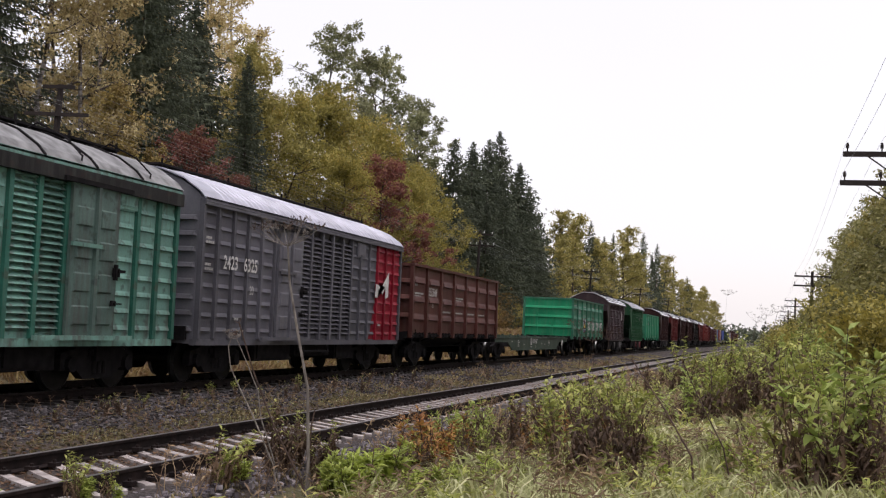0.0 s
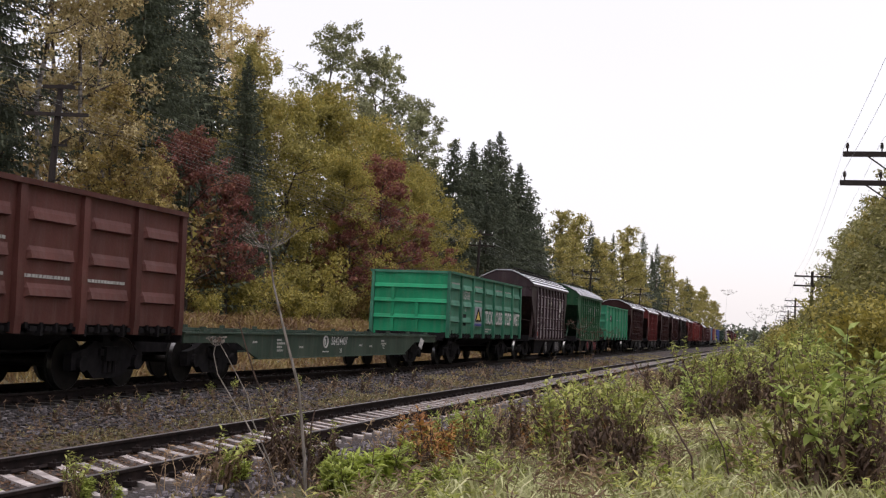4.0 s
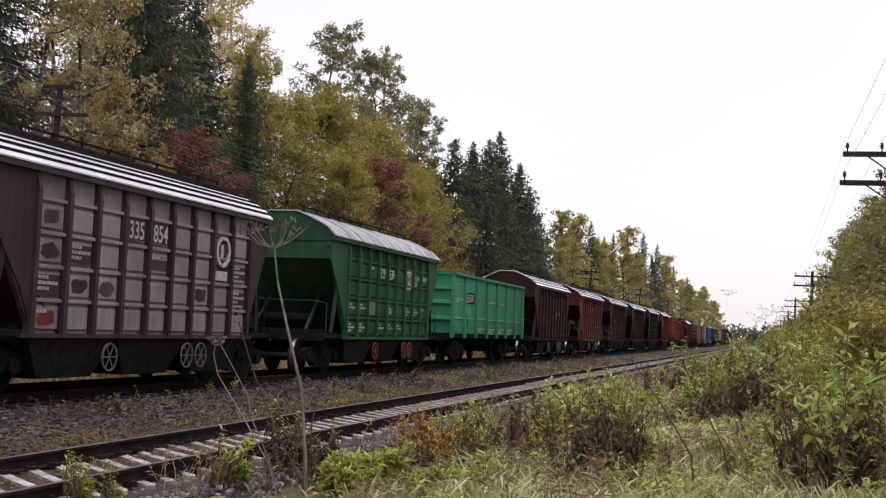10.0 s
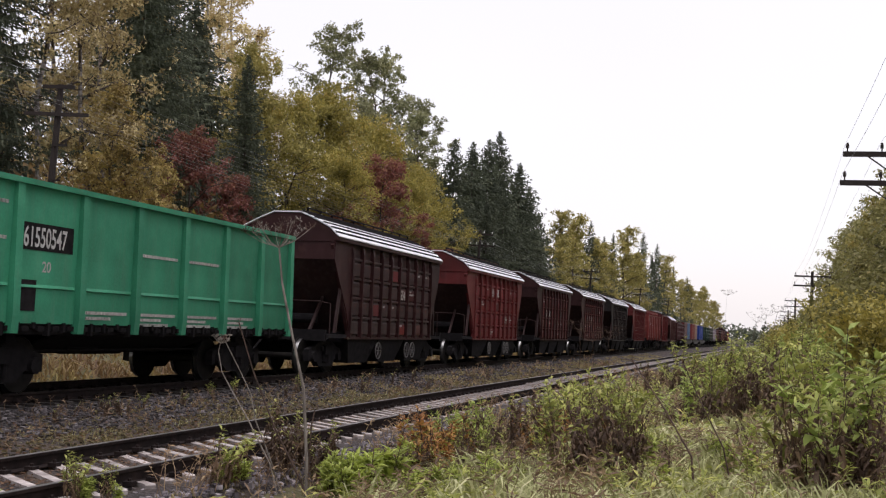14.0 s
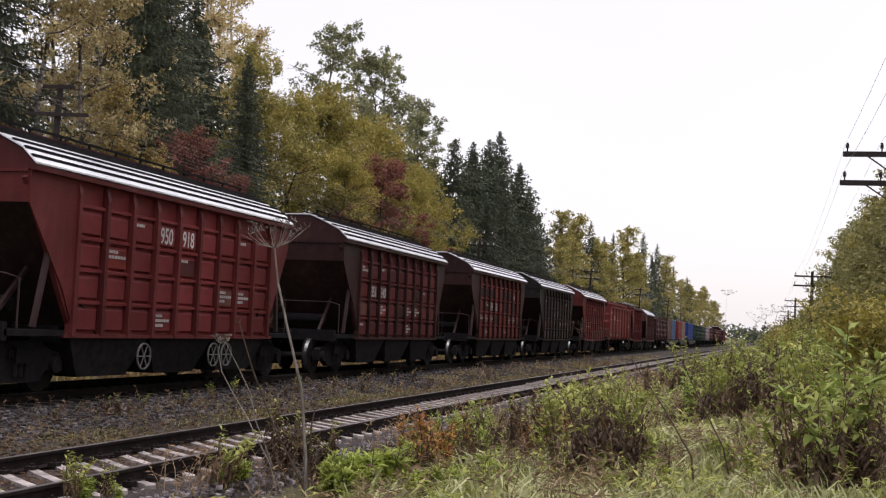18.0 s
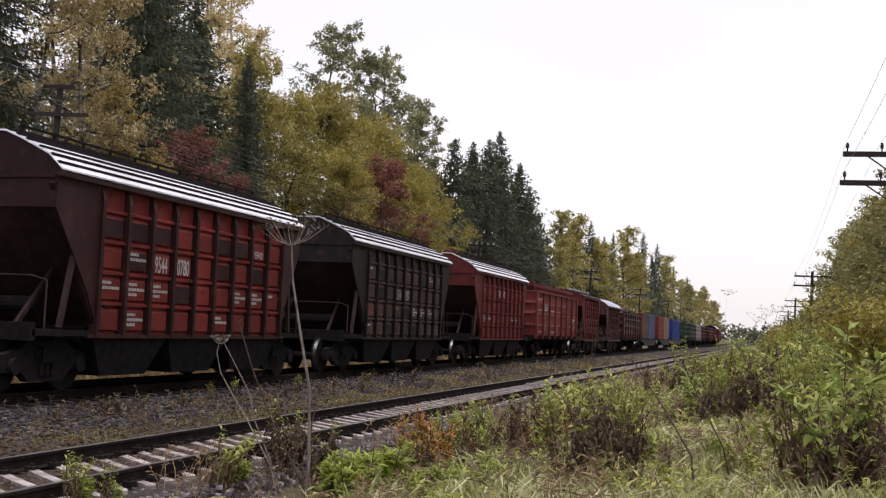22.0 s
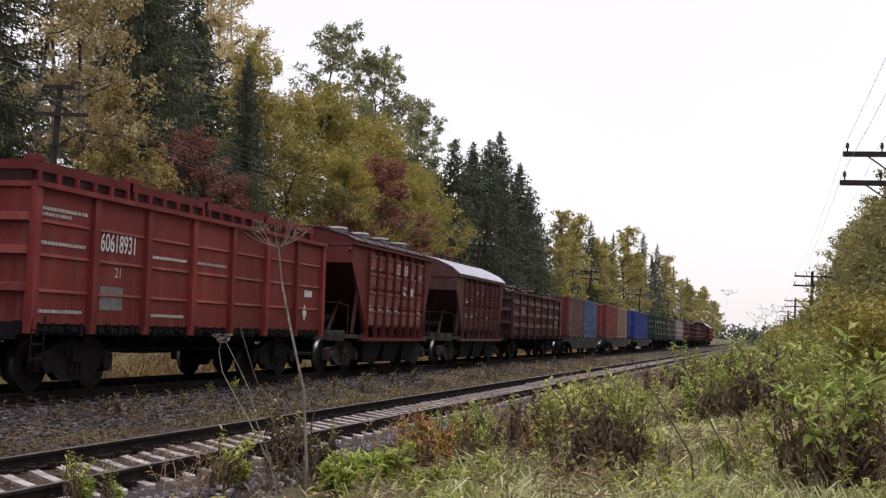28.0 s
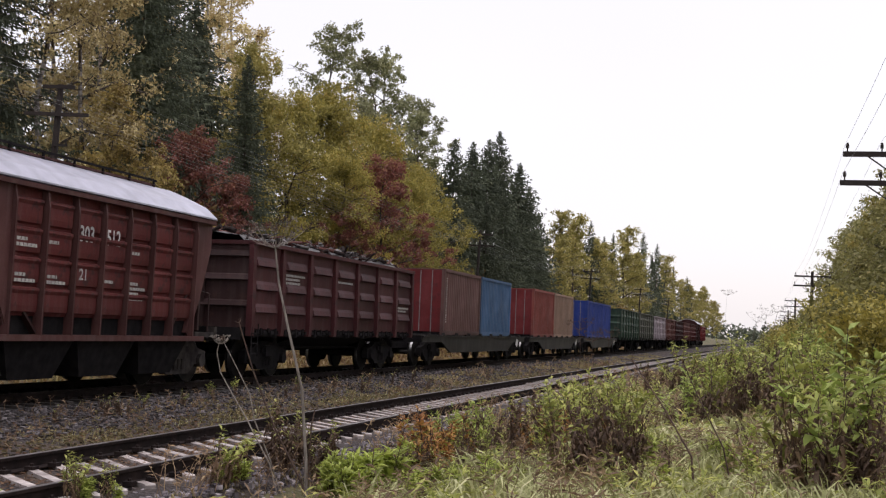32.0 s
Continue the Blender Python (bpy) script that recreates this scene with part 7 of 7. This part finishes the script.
def weed(name, label, seed, height, green, leaf_len, pairs, mats, stem_mat, slim=0.085):
    """An upright weed: bent branching stems with long narrow leaves, withered ones below and fresh ones above."""
    rng = np.random.default_rng(seed)
    t = thing(name, label, "weed", "tall weeds")
    stems = 3 + seed % 3
    g = Geo(True)
    dry, fresh = [], []
    for s in range(stems):
        a = rng.uniform(0, 6.28)
        h = height * rng.uniform(0.55, 1.05)
        off = np.array([math.cos(a), math.sin(a), 0]) * 0.14 * height
        pts = [np.array([0, 0, -0.05]) + off * 0.3]
        bend = rng.normal(0, 0.09, 2) * height
        for k in range(1, 7):
            f = k / 6
            pts.append(off * (0.3 + f) + np.array([bend[0] * f * f, bend[1] * f * f, h * f]))
        g.path([Vector(p) for p in pts], [0.006 * (1.2 - k / 7) + 0.0015 for k in range(7)], 5)
        shoots = []
        for q in range(3):                       # side shoots
            i = 2 + q
            b = rng.uniform(0, 6.28)
            e = pts[i] + np.array([math.cos(b) * 0.5, math.sin(b) * 0.5, 0.9]) * height * rng.uniform(0.1, 0.24)
            g.path([Vector(pts[i]), Vector(e)], [0.0035, 0.0015], 4)
            shoots.append((pts[i], e))
        for k in range(pairs + 9):
            if k < pairs:
                f = 0.1 + 0.9 * (k + rng.uniform(0.1, 0.9)) / pairs
                i = min(5, int(f * 6))
                p = pts[i] + (pts[i + 1] - pts[i]) * (f * 6 - i)
            else:
                p0, p1 = shoots[k % 3]
                p = p0 + (p1 - p0) * rng.uniform(0.3, 1.0)
                f = min(1.0, p[2] / h)
            for q in range(3 if f > 0.75 else 2):
                if rng.uniform() < 0.12:
                    continue
                b = rng.uniform(0, 6.28)
                live = f > 1 - green + rng.normal(0, 0.16)
                ln = leaf_len * rng.uniform(0.5, 1.25) * (1.1 - 0.5 * f)
                d = np.array([math.cos(b), math.sin(b), 0.0])
                sd = np.array([-d[1], d[0], 0.0])
                if live:
                    rise = rng.uniform(-0.25, 0.75)
                    e1, e2 = p + d * ln * 0.45 + [0, 0, ln * (0.2 + rise * 0.35)], p + d * ln * rng.uniform(0.75, 1) + [0, 0, ln * rise]
                else:
                    e1, e2 = p + d * ln * 0.35 - [0, 0, ln * 0.15], p + d * ln * 0.5 - [0, 0, ln * rng.uniform(0.3, 0.95)]
                w = ln * slim * rng.uniform(0.7, 1.3) * (1 if live else 0.85)
                tw = np.array([0, 0, rng.uniform(-0.9, 0.9) * w])
                q1, q2 = p + (e1 - p) * 0.7, e1 + (e2 - e1) * 0.35
                (fresh if live else dry).append((p, q1 + sd * w + tw, q2 + sd * w * 0.8, e2, q2 - sd * w * 0.8, q1 - sd * w - tw))
    part("stem", g, stem_mat, t)
    if dry:
        part("withered_leaves", quads_mesh("withered_leaves", np.array(dry), mats[1]), None, t, "withered brown hanging leaves")
    if fresh:
        part("leaves", quads_mesh("leaves", np.array(fresh), mats[0]), None, t, "fresh narrow leaves")
    return t


def tangle(name, label, seed, count, area, height, mat, leaf=0.1, per=9, dens=None, low=-0.4):
    """Undergrowth of thin bent stalks with small narrow leaves, as one object."""
    rng = np.random.default_rng(seed)
    x0, x1, y0, y1 = area
    ys = y0 * (y1 / y0) ** rng.uniform(0, 1, count)
    xs = rng.uniform(x0, x1, count)
    keep = [i for i in range(count) if dens is None or dens(xs[i], ys[i]) > rng.uniform()]
    xs, ys = xs[keep], ys[keep]
    n = len(xs)
    zs = np.array([ground_z(a, b) for a, b in zip(xs, ys)])
    h = height * rng.uniform(0.4, 1.3, n)
    lean = rng.normal(0, 0.45, (n, 2)) * h[:, None]
    p0 = np.stack([xs, ys, zs - 0.02], 1)
    p1 = p0 + np.stack([lean[:, 0] * 0.4, lean[:, 1] * 0.4, h * 0.6], 1)
    p2 = p0 + np.stack([lean[:, 0], lean[:, 1], h], 1)
    w = np.array([1.0, 0.3, 0]) * 0.0035
    wide = np.maximum(1.0, ys / 14)[:, None]
    stalk = np.concatenate([np.stack([p0 - w * wide, p0 + w * wide, p1 + w * wide, p1 - w * wide], 1), np.stack([p1 - w * wide, p1 + w * wide, p2 + w * 0.4 * wide, p2 - w * 0.4 * wide], 1)])
    f = rng.uniform(0.25, 1.0, (n, per))
    c = p0[:, None, :] + (p2 - p0)[:, None, :] * f[..., None] + np.array([0, 0, 1.0]) * (h[:, None] * 0.1 * np.sin(f * 3.14))[..., None]
    c = c.reshape(-1, 3)
    m = len(c)
    a = rng.uniform(0, 6.283, m)
    ln = leaf * rng.uniform(0.5, 1.4, m) * np.repeat(wide[:, 0], per) ** 0.5
    d = np.stack([np.cos(a), np.sin(a), rng.uniform(low, 0.8, m)], 1)
    sd = np.stack([-np.sin(a), np.cos(a), rng.uniform(-0.6, 0.6, m)], 1)
    e1 = c + d * (ln * 0.45)[:, None] + np.array([0, 0, 1.0]) * (ln * 0.1)[:, None]
    e2 = c + d * ln[:, None]
    lw = sd * (ln * 0.14)[:, None]
    q = np.concatenate([stalk, np.stack([c, e1 + lw, e2, e1 - lw], 1)])
    tagged(new(name, quads_mesh(name, q, mat)), label, "undergrowth", kind="stuff")


def uneven(k, x, y, bias=0.3):
    return bias + 0.9 * noise.noise(Vector((x * 0.9 + k * 7, y * 0.45, k)))


tangle("undergrowth", "low green and yellow weeds between the grass", 41, 3600, (-4.7, 4.5, 9.6, 45), 0.4, L_WEED, 0.1, 9, lambda x, y: uneven(1, x, y, 0.3))
tangle("dry_undergrowth", "tangled dry brown stalks and leaves between the grass", 42, 7000, (-5.0, 4.5, 9.6, 60), 0.45, L_WEED_DRY, 0.1, 8, lambda x, y: uneven(2, x, y, 0.3))
tangle("dry_undergrowth", "low dead brown weeds at the edge of the ballast", 43, 1500, (-6.3, -4.4, 11, 60), 0.42, L_WEED_DRY, 0.07, 8, lambda x, y: uneven(3, x, y, 0.4))
tangle("verge_weeds", "low green weeds between the two tracks", 44, 1700, (-10.6, -8.9, 12, 70), 0.1, L_GRASS_DRY, 0.06, 7, lambda x, y: uneven(4, x, y, 0.35))
tangle("verge_weeds", "small brown weeds along the train's ballast", 45, 1500, (-11.4, -9.2, 13, 80), 0.2, L_WEED_DRY, 0.06, 7, lambda x, y: uneven(5, x, y, 0.25))


BALLAST_WEEDS = ((-6.62, 10.3, 0.6), (-6.45, 10.1, 0.5), (-6.75, 10.6, 0.5), (-6.3, 10.4, 0.42), (-5.95, 12.2, 0.85), (-5.9, 12.45, 0.65), (-6.05, 12.1, 0.5), (-7.3, 9.8, 0.35))


def plant_weeds():
    mats = (L_WEED, L_WEED_DRY)
    kinds = [
        [weed("tall_weed", "tall weed with yellow-green tops and withered brown leaves below", s, 1.5, 0.36, 0.21, 21, mats, M_STALK_DARK, 0.16) for s in (3, 4, 5)],
        [weed("tall_weed", "fresh yellow-green leafy weed standing in grass", s, 1.5, 0.6, 0.24, 22, (L_FRESH, L_DEAD), M_STALK_DARK, 0.15) for s in (6, 7)],
        [weed("dead_weed", "dead brown weed stalks with curled leaves", s, 1.3, 0.05, 0.2, 24, (L_WEED, L_DEAD), M_STALK_DARK, 0.15) for s in (8, 9)],
        [weed("low_weed", "low bright green leafy weed clump", s, 0.6, 0.97, 0.2, 14, (L_BRIGHT, L_WEED_DRY), M_STALK_DARK, 0.13) for s in (10, 11)],
        [weed("russet_weed", "orange and russet leaved weed", s, 0.75, 0.9, 0.13, 15, (L_RUSSET, L_WEED_DRY), M_STALK_DARK, 0.16) for s in (12, 13)],
    ]
    refs = [1.5, 1.5, 1.3, 0.6, 0.75]
    used = set()
    rnd = random.Random(4)

    def put(k, x, y, h):
        p = rnd.randrange(len(kinds[k]))
        ob = stand(kinds[k][p], (k, p) in used, x, y, h, refs[k], rnd.randrange(10 ** 6), rnd.uniform(0.8, 1.15))
        ob.matrix_basis = ob.matrix_basis @ pose(0, 0, 0, rnd.uniform(-13, 13), rnd.uniform(-13, 13), 0)
        used.add((k, p))

    def clump(k, x, y, rx, ry, n, h0, h1):
        for _ in range(n):
            put(k, x + rnd.uniform(-rx, rx), y + rnd.uniform(-ry, ry), rnd.uniform(h0, h1))

    clump(0, -2.05, 14.0, 0.42, 0.8, 5, 1.0, 1.4)
    clump(2, -1.9, 14.4, 0.5, 0.9, 4, 0.7, 1.1)
    clump(0, 0.55, 12.4, 0.25, 0.6, 2, 1.25, 1.6)
    clump(1, 0.8, 12.6, 0.2, 0.5, 2, 1.45, 1.8)
    clump(2, 0.6, 12.4, 0.35, 0.6, 2, 0.8, 1.2)
    clump(0, 1.5, 15.5, 0.5, 1.2, 3, 1.1, 1.6)
    clump(2, 1.3, 15.0, 0.5, 1.2, 3, 0.9, 1.3)
    clump(0, 1.1, 18.5, 0.8, 1.5, 4, 1.2, 1.6)
    clump(2, 0.8, 18.5, 0.8, 1.5, 3, 1.0, 1.4)
    clump(2, -1.25, 26, 0.35, 1.2, 4, 1.2, 1.6)
    clump(1, -0.9, 27, 0.6, 1.5, 2, 1.0, 1.4)
    clump(2, -0.3, 22, 0.6, 2.0, 3, 0.9, 1.35)
    clump(0, -1.2, 29, 0.6, 2.5, 4, 1.0, 1.4)
    clump(2, -0.1, 24.5, 0.6, 2.0, 2, 1.1, 1.5)
    clump(2, 0.75, 11.9, 0.2, 0.3, 2, 0.7, 1.1)
    clump(2, -1.75, 13.2, 0.25, 0.4, 3, 0.9, 1.3)
    clump(0, 0.9, 25, 0.8, 2.5, 6, 1.2, 1.8)
    clump(1, -4.95, 19, 0.22, 0.5, 6, 0.7, 1.05)
    clump(0, -4.3, 20.5, 0.5, 1.2, 7, 0.6, 1.0)
    clump(3, -4.75, 13.4, 0.38, 0.5, 16, 0.5, 0.7)
    clump(4, -4.5, 16.0, 0.35, 0.7, 11, 0.6, 1.0)
    clump(4, -4.15, 14.6, 0.3, 0.5, 9, 0.5, 0.85)
    clump(3, -4.2, 15.0, 0.6, 1.0, 6, 0.5, 0.8)
    clump(0, -4.2, 15.6, 0.5, 0.8, 5, 0.6, 0.95)
    clump(2, -4.1, 15.2, 0.6, 1.0, 9, 0.5, 0.9)
    clump(2, -5.6, 14.0, 0.5, 0.8, 13, 0.55, 0.95)
    clump(3, -3.4, 12.9, 0.5, 0.4, 9, 0.35, 0.55)
    clump(4, -3.0, 16.5, 0.6, 1.0, 7, 0.4, 0.8)
    clump(2, -3.2, 17.0, 0.7, 2.0, 12, 0.6, 1.0)
    clump(0, -3.2, 22.0, 0.7, 2.5, 12, 0.8, 1.2)
    clump(0, -2.7, 18.5, 0.6, 1.5, 8, 0.8, 1.2)
    clump(2, -2.3, 31, 0.8, 4, 5, 0.9, 1.3)
    clump(1, -2.0, 33, 0.8, 4, 2, 0.9, 1.2)
    clump(0, -2.0, 42, 1.2, 7, 18, 1.0, 1.8)
    clump(1, 0.5, 38, 1.5, 6, 12, 1.3, 2.0)
    clump(0, 0.8, 52, 2.0, 8, 18, 1.4, 2.4)
    clump(2, 0.4, 34, 1.2, 5, 9, 1.2, 1.8)
    clump(3, -0.6, 15, 1.2, 2.5, 14, 0.3, 0.5)
    clump(2, -0.4, 14, 1.0, 2.0, 7, 0.4, 0.75)
    clump(1, -1.15, 22.5, 0.35, 1.5, 2, 1.0, 1.4)
    clump(0, -0.6, 23.5, 0.4, 1.5, 3, 1.1, 1.5)
    clump(2, -0.9, 21.5, 0.4, 1.0, 3, 1.0, 1.35)
    clump(0, 3.6, 19.5, 0.6, 1.5, 7, 1.8, 2.5)
    clump(1, 4.2, 21.5, 0.6, 1.5, 5, 1.9, 2.6)
    clump(2, 3.4, 18.5, 0.5, 1.0, 4, 1.5, 2.1)
    # weeds that grow on the ballast
    for k in range(16):
        put(rnd.choice((0, 2, 2)), -10.75 + rnd.uniform(-0.25, 0.35), 14.2 * (34 / 14.2) ** (k / 15) + rnd.uniform(-0.4, 0.4), rnd.uniform(0.28, 0.5))
    for x, y, h in BALLAST_WEEDS:
        put(0, x, y, h)
        put(3, x + 0.08, y + 0.1, h * 0.5)
    for x, y, h in ((-10.4, 15.6, 0.3), (-10.5, 17.2, 0.36), (-10.3, 17.6, 0.3), (-10.6, 20.1, 0.34), (-10.2, 24.0, 0.4), (-10.0, 28.4, 0.45), (-6.1, 26.0, 0.5), (-5.9, 30.0, 0.5), (-9.6, 33.0, 0.45), (-9.7, 41.0, 0.6)):
        put(2, x, y, h)


plant_weeds()


def hogweed(label, at, stem, rays, ray_len, flower=True, stalk=0.024, seed=1, mat=None):
    """A dead hogweed: a hollow stalk and an umbel of thin rays that end in small umbels."""
    rng = random.Random(seed)
    small = 0.13 * ray_len + 0.02
    mat = mat or M_STALK
    t = thing("hogweed_stalk", label, "dead plant", "dead hogweed", at)
    k = len(stem)
    part("stalk", Geo().path([Vector(p) for p in stem], [stalk * (1.15 - 0.6 * i / (k - 1)) for i in range(k)], 8), mat, t)
    top = Vector(stem[-1])
    way = (top - Vector(stem[-2])).normalized()
    side = way.orthogonal().normalized()
    other = way.cross(side)
    for i in range(rays):
        a = i * 2.4 + rng.uniform(-0.3, 0.3)
        r = ray_len * rng.uniform(0.65, 1.1)
        out = (0.35 + 0.65 * ((i + 0.5) / rays) ** 0.7)
        d = side * math.cos(a) + other * math.sin(a)
        p1 = top + (d * out * 0.5 + way * 0.16) * r
        p2 = top + (d * out * 0.95 + way * (0.75 - 0.35 * out)) * r
        ray = part("umbel_ray", Geo().path([top, p1, p2], [0.004, 0.0032, 0.0025], 5), mat, t)
        if flower:
            g = Geo(True)
            for _ in range(7):
                e = p2 + Vector((rng.uniform(-1, 1), rng.uniform(-1, 1), rng.uniform(0.1, 1))).normalized() * small * rng.uniform(0.5, 1.1)
                g.path([p2, p2.lerp(e, 0.8), e, e + Vector((0, 0, 0.01))], [0.002, 0.0018, 0.008, 0.004], 4)
            part("small_umbel", g, M_STALK_DARK if rng.random() < 0.5 else mat, ray)
    return t


swayers = []
swayers.append((hogweed("tall bleached dead hogweed with a wide dry umbel before the track", pose(-5.12, 12.8, -0.48), [(0, 0, 0), (-0.04, 0.0, 0.6), (-0.13, 0.0, 1.38), (-0.35, 0.02, 2.08), (-0.5, 0.03, 2.6), (-0.57, 0.03, 3.02)], 22, 0.5, True, 0.02, 3), (-5.12, 12.8, -0.48)))
swayers.append((hogweed("bent hogweed stem with a drooping dry umbel", pose(-5.5, 12.9, -0.46), [(0, 0, 0), (-0.15, 0, 0.45), (-0.46, 0, 0.95), (-0.68, 0, 1.26), (-0.84, 0, 1.5), (-0.9, 0, 1.74), (-0.88, 0, 1.84)], 8, 0.12, True, 0.009, 4), (-5.5, 12.9, -0.46)))
swayers.append((hogweed("bent hogweed stem with a drooping dry umbel", pose(-5.47, 12.95, -0.46), [(0, 0, 0), (-0.2, 0, 0.5), (-0.42, 0, 0.95), (-0.5, 0, 1.26), (-0.68, 0, 1.56), (-0.8, 0, 1.75), (-0.87, 0, 1.86)], 6, 0.1, True, 0.008, 5), (-5.47, 12.95, -0.46)))
hogweed("thin dark dead stalk leaning by the track", pose(-5.1, 12.85, -0.48), [(0, 0, 0), (-0.12, 0.0, 0.3), (-0.5, 0.0, 0.92), (-0.8, 0.0, 1.55), (-1.02, 0.0, 2.12)], 4, 0.1, False, 0.013, 6, M_STALK_DARK)
hogweed("thin dark dead stalk standing by the track", pose(-5.45, 13.6, -0.5), [(0, 0, 0), (0.01, 0.02, 0.5), (0.0, 0.05, 0.9), (0.02, 0.1, 1.1)], 4, 0.12, False, 0.012, 7, M_STALK_DARK)
hogweed("dark leaning dead stem in the grass", pose(-0.72, 12.6, 0.0), [(0, 0, 0), (-0.05, 0.05, 0.45), (-0.35, 0.25, 0.9), (-0.75, 0.5, 1.42)], 4, 0.1, False, 0.012, 8, M_STALK_DARK)
hogweed("dark leaning dead stem in the grass", pose(-0.35, 13.2, 0.0), [(0, 0, 0), (-0.12, 0.1, 0.5), (-0.4, 0.3, 1.0), (-0.6, 0.45, 1.4)], 4, 0.1, False, 0.009, 9, M_STALK_DARK)
for i, (x, y, h) in enumerate(((-4.75, 30, 2.2), (-4.55, 31, 1.9), (-4.4, 33, 2.0))):
    hogweed("dead hogweed with a dry umbel above the weeds", pose(x, y, ground_z(x, y)), [(0, 0, 0), (0.03, 0, h * 0.4), (0.06, 0.02, h * 0.75), (0.02, 0.03, h)], 11, 0.5, True, 0.009, 20 + i, M_STALK_DARK)

hogweed("small dry umbel on a thin stem before the sky", pose(-2.2, 60, ground_z(-2.2, 60)), [(0, 0, 0), (0.04, 0, 1.5), (0.02, 0.02, 2.9), (0.08, 0.03, 3.9)], 11, 0.42, True, 0.004, 23, M_STALK_DARK)
for x, y, h, k in ((-0.3, 52, 2.7, 31), (0.15, 55, 2.9, 32), (-0.75, 56, 2.5, 33)):
    hogweed("thin dark dead umbel plant on the horizon", pose(x, y, ground_z(x, y)), [(0, 0, 0), (0.05, 0, h * 0.4), (0.0, 0.02, h * 0.75), (0.12, 0.03, h)], 9, 0.62, True, 0.012, k, M_STALK_DARK)
# ---- what moves ----
def motions():
    for ob, y0 in movers:
        walk(ob, [(t, pose(TRAIN_X, y0 - SPEED * t, TRAIN_Z)) for t in (0.0, 8.0, 16.0, 24.0, 32.0)])
    # the dry umbels sway in the wind of the train: (seconds, degrees)
    tall = ((0, 3.0), (0.5, 3.0), (1, 2.3), (2, -0.2), (3, -1.2), (3.5, -1.9), (5.5, 0.6), (6.5, 0.6), (7, -1.2), (8, -2.6), (8.5, -1.2), (9.5, -0.5), (11, 0.2), (13, 0.0), (14, 0.9), (15.5, 0.4), (17, -0.2), (20, -0.1), (21, 1.4), (22, 3.9), (23, 2.2), (24, 0.9), (25, 1.2), (28, 0.8), (30, 1.4), (31, -0.3), (32, 0.0))
    bent = ((0, 4.4), (1, 3.2), (2, 2.2), (3, 0.2), (3.5, -1.8), (5.5, -1.8), (6.5, -1.6), (7.5, 0.2), (8, -0.8), (9, 0.0), (9.5, -1.8), (11, -1.6), (12, 0.4), (15, 0.2), (20, 0.2), (22, -0.4), (25, 1.0), (28, 0.4), (30, 0.2), (31, -0.4), (32, -0.4))
    for (ob, (x, y, z)), rows in zip(swayers, (tall, bent, bent)):
        walk(ob, [(t, pose(x, y, z, 0, a, 0)) for t, a in rows])
    step = 0.1
    turn = -math.degrees(SPEED / 0.475) * step
    for ob, dy in wheels:
        walk(ob, [(i * step, pose(0, dy, 0.475, -turn * i)) for i in range(321)])


motions()
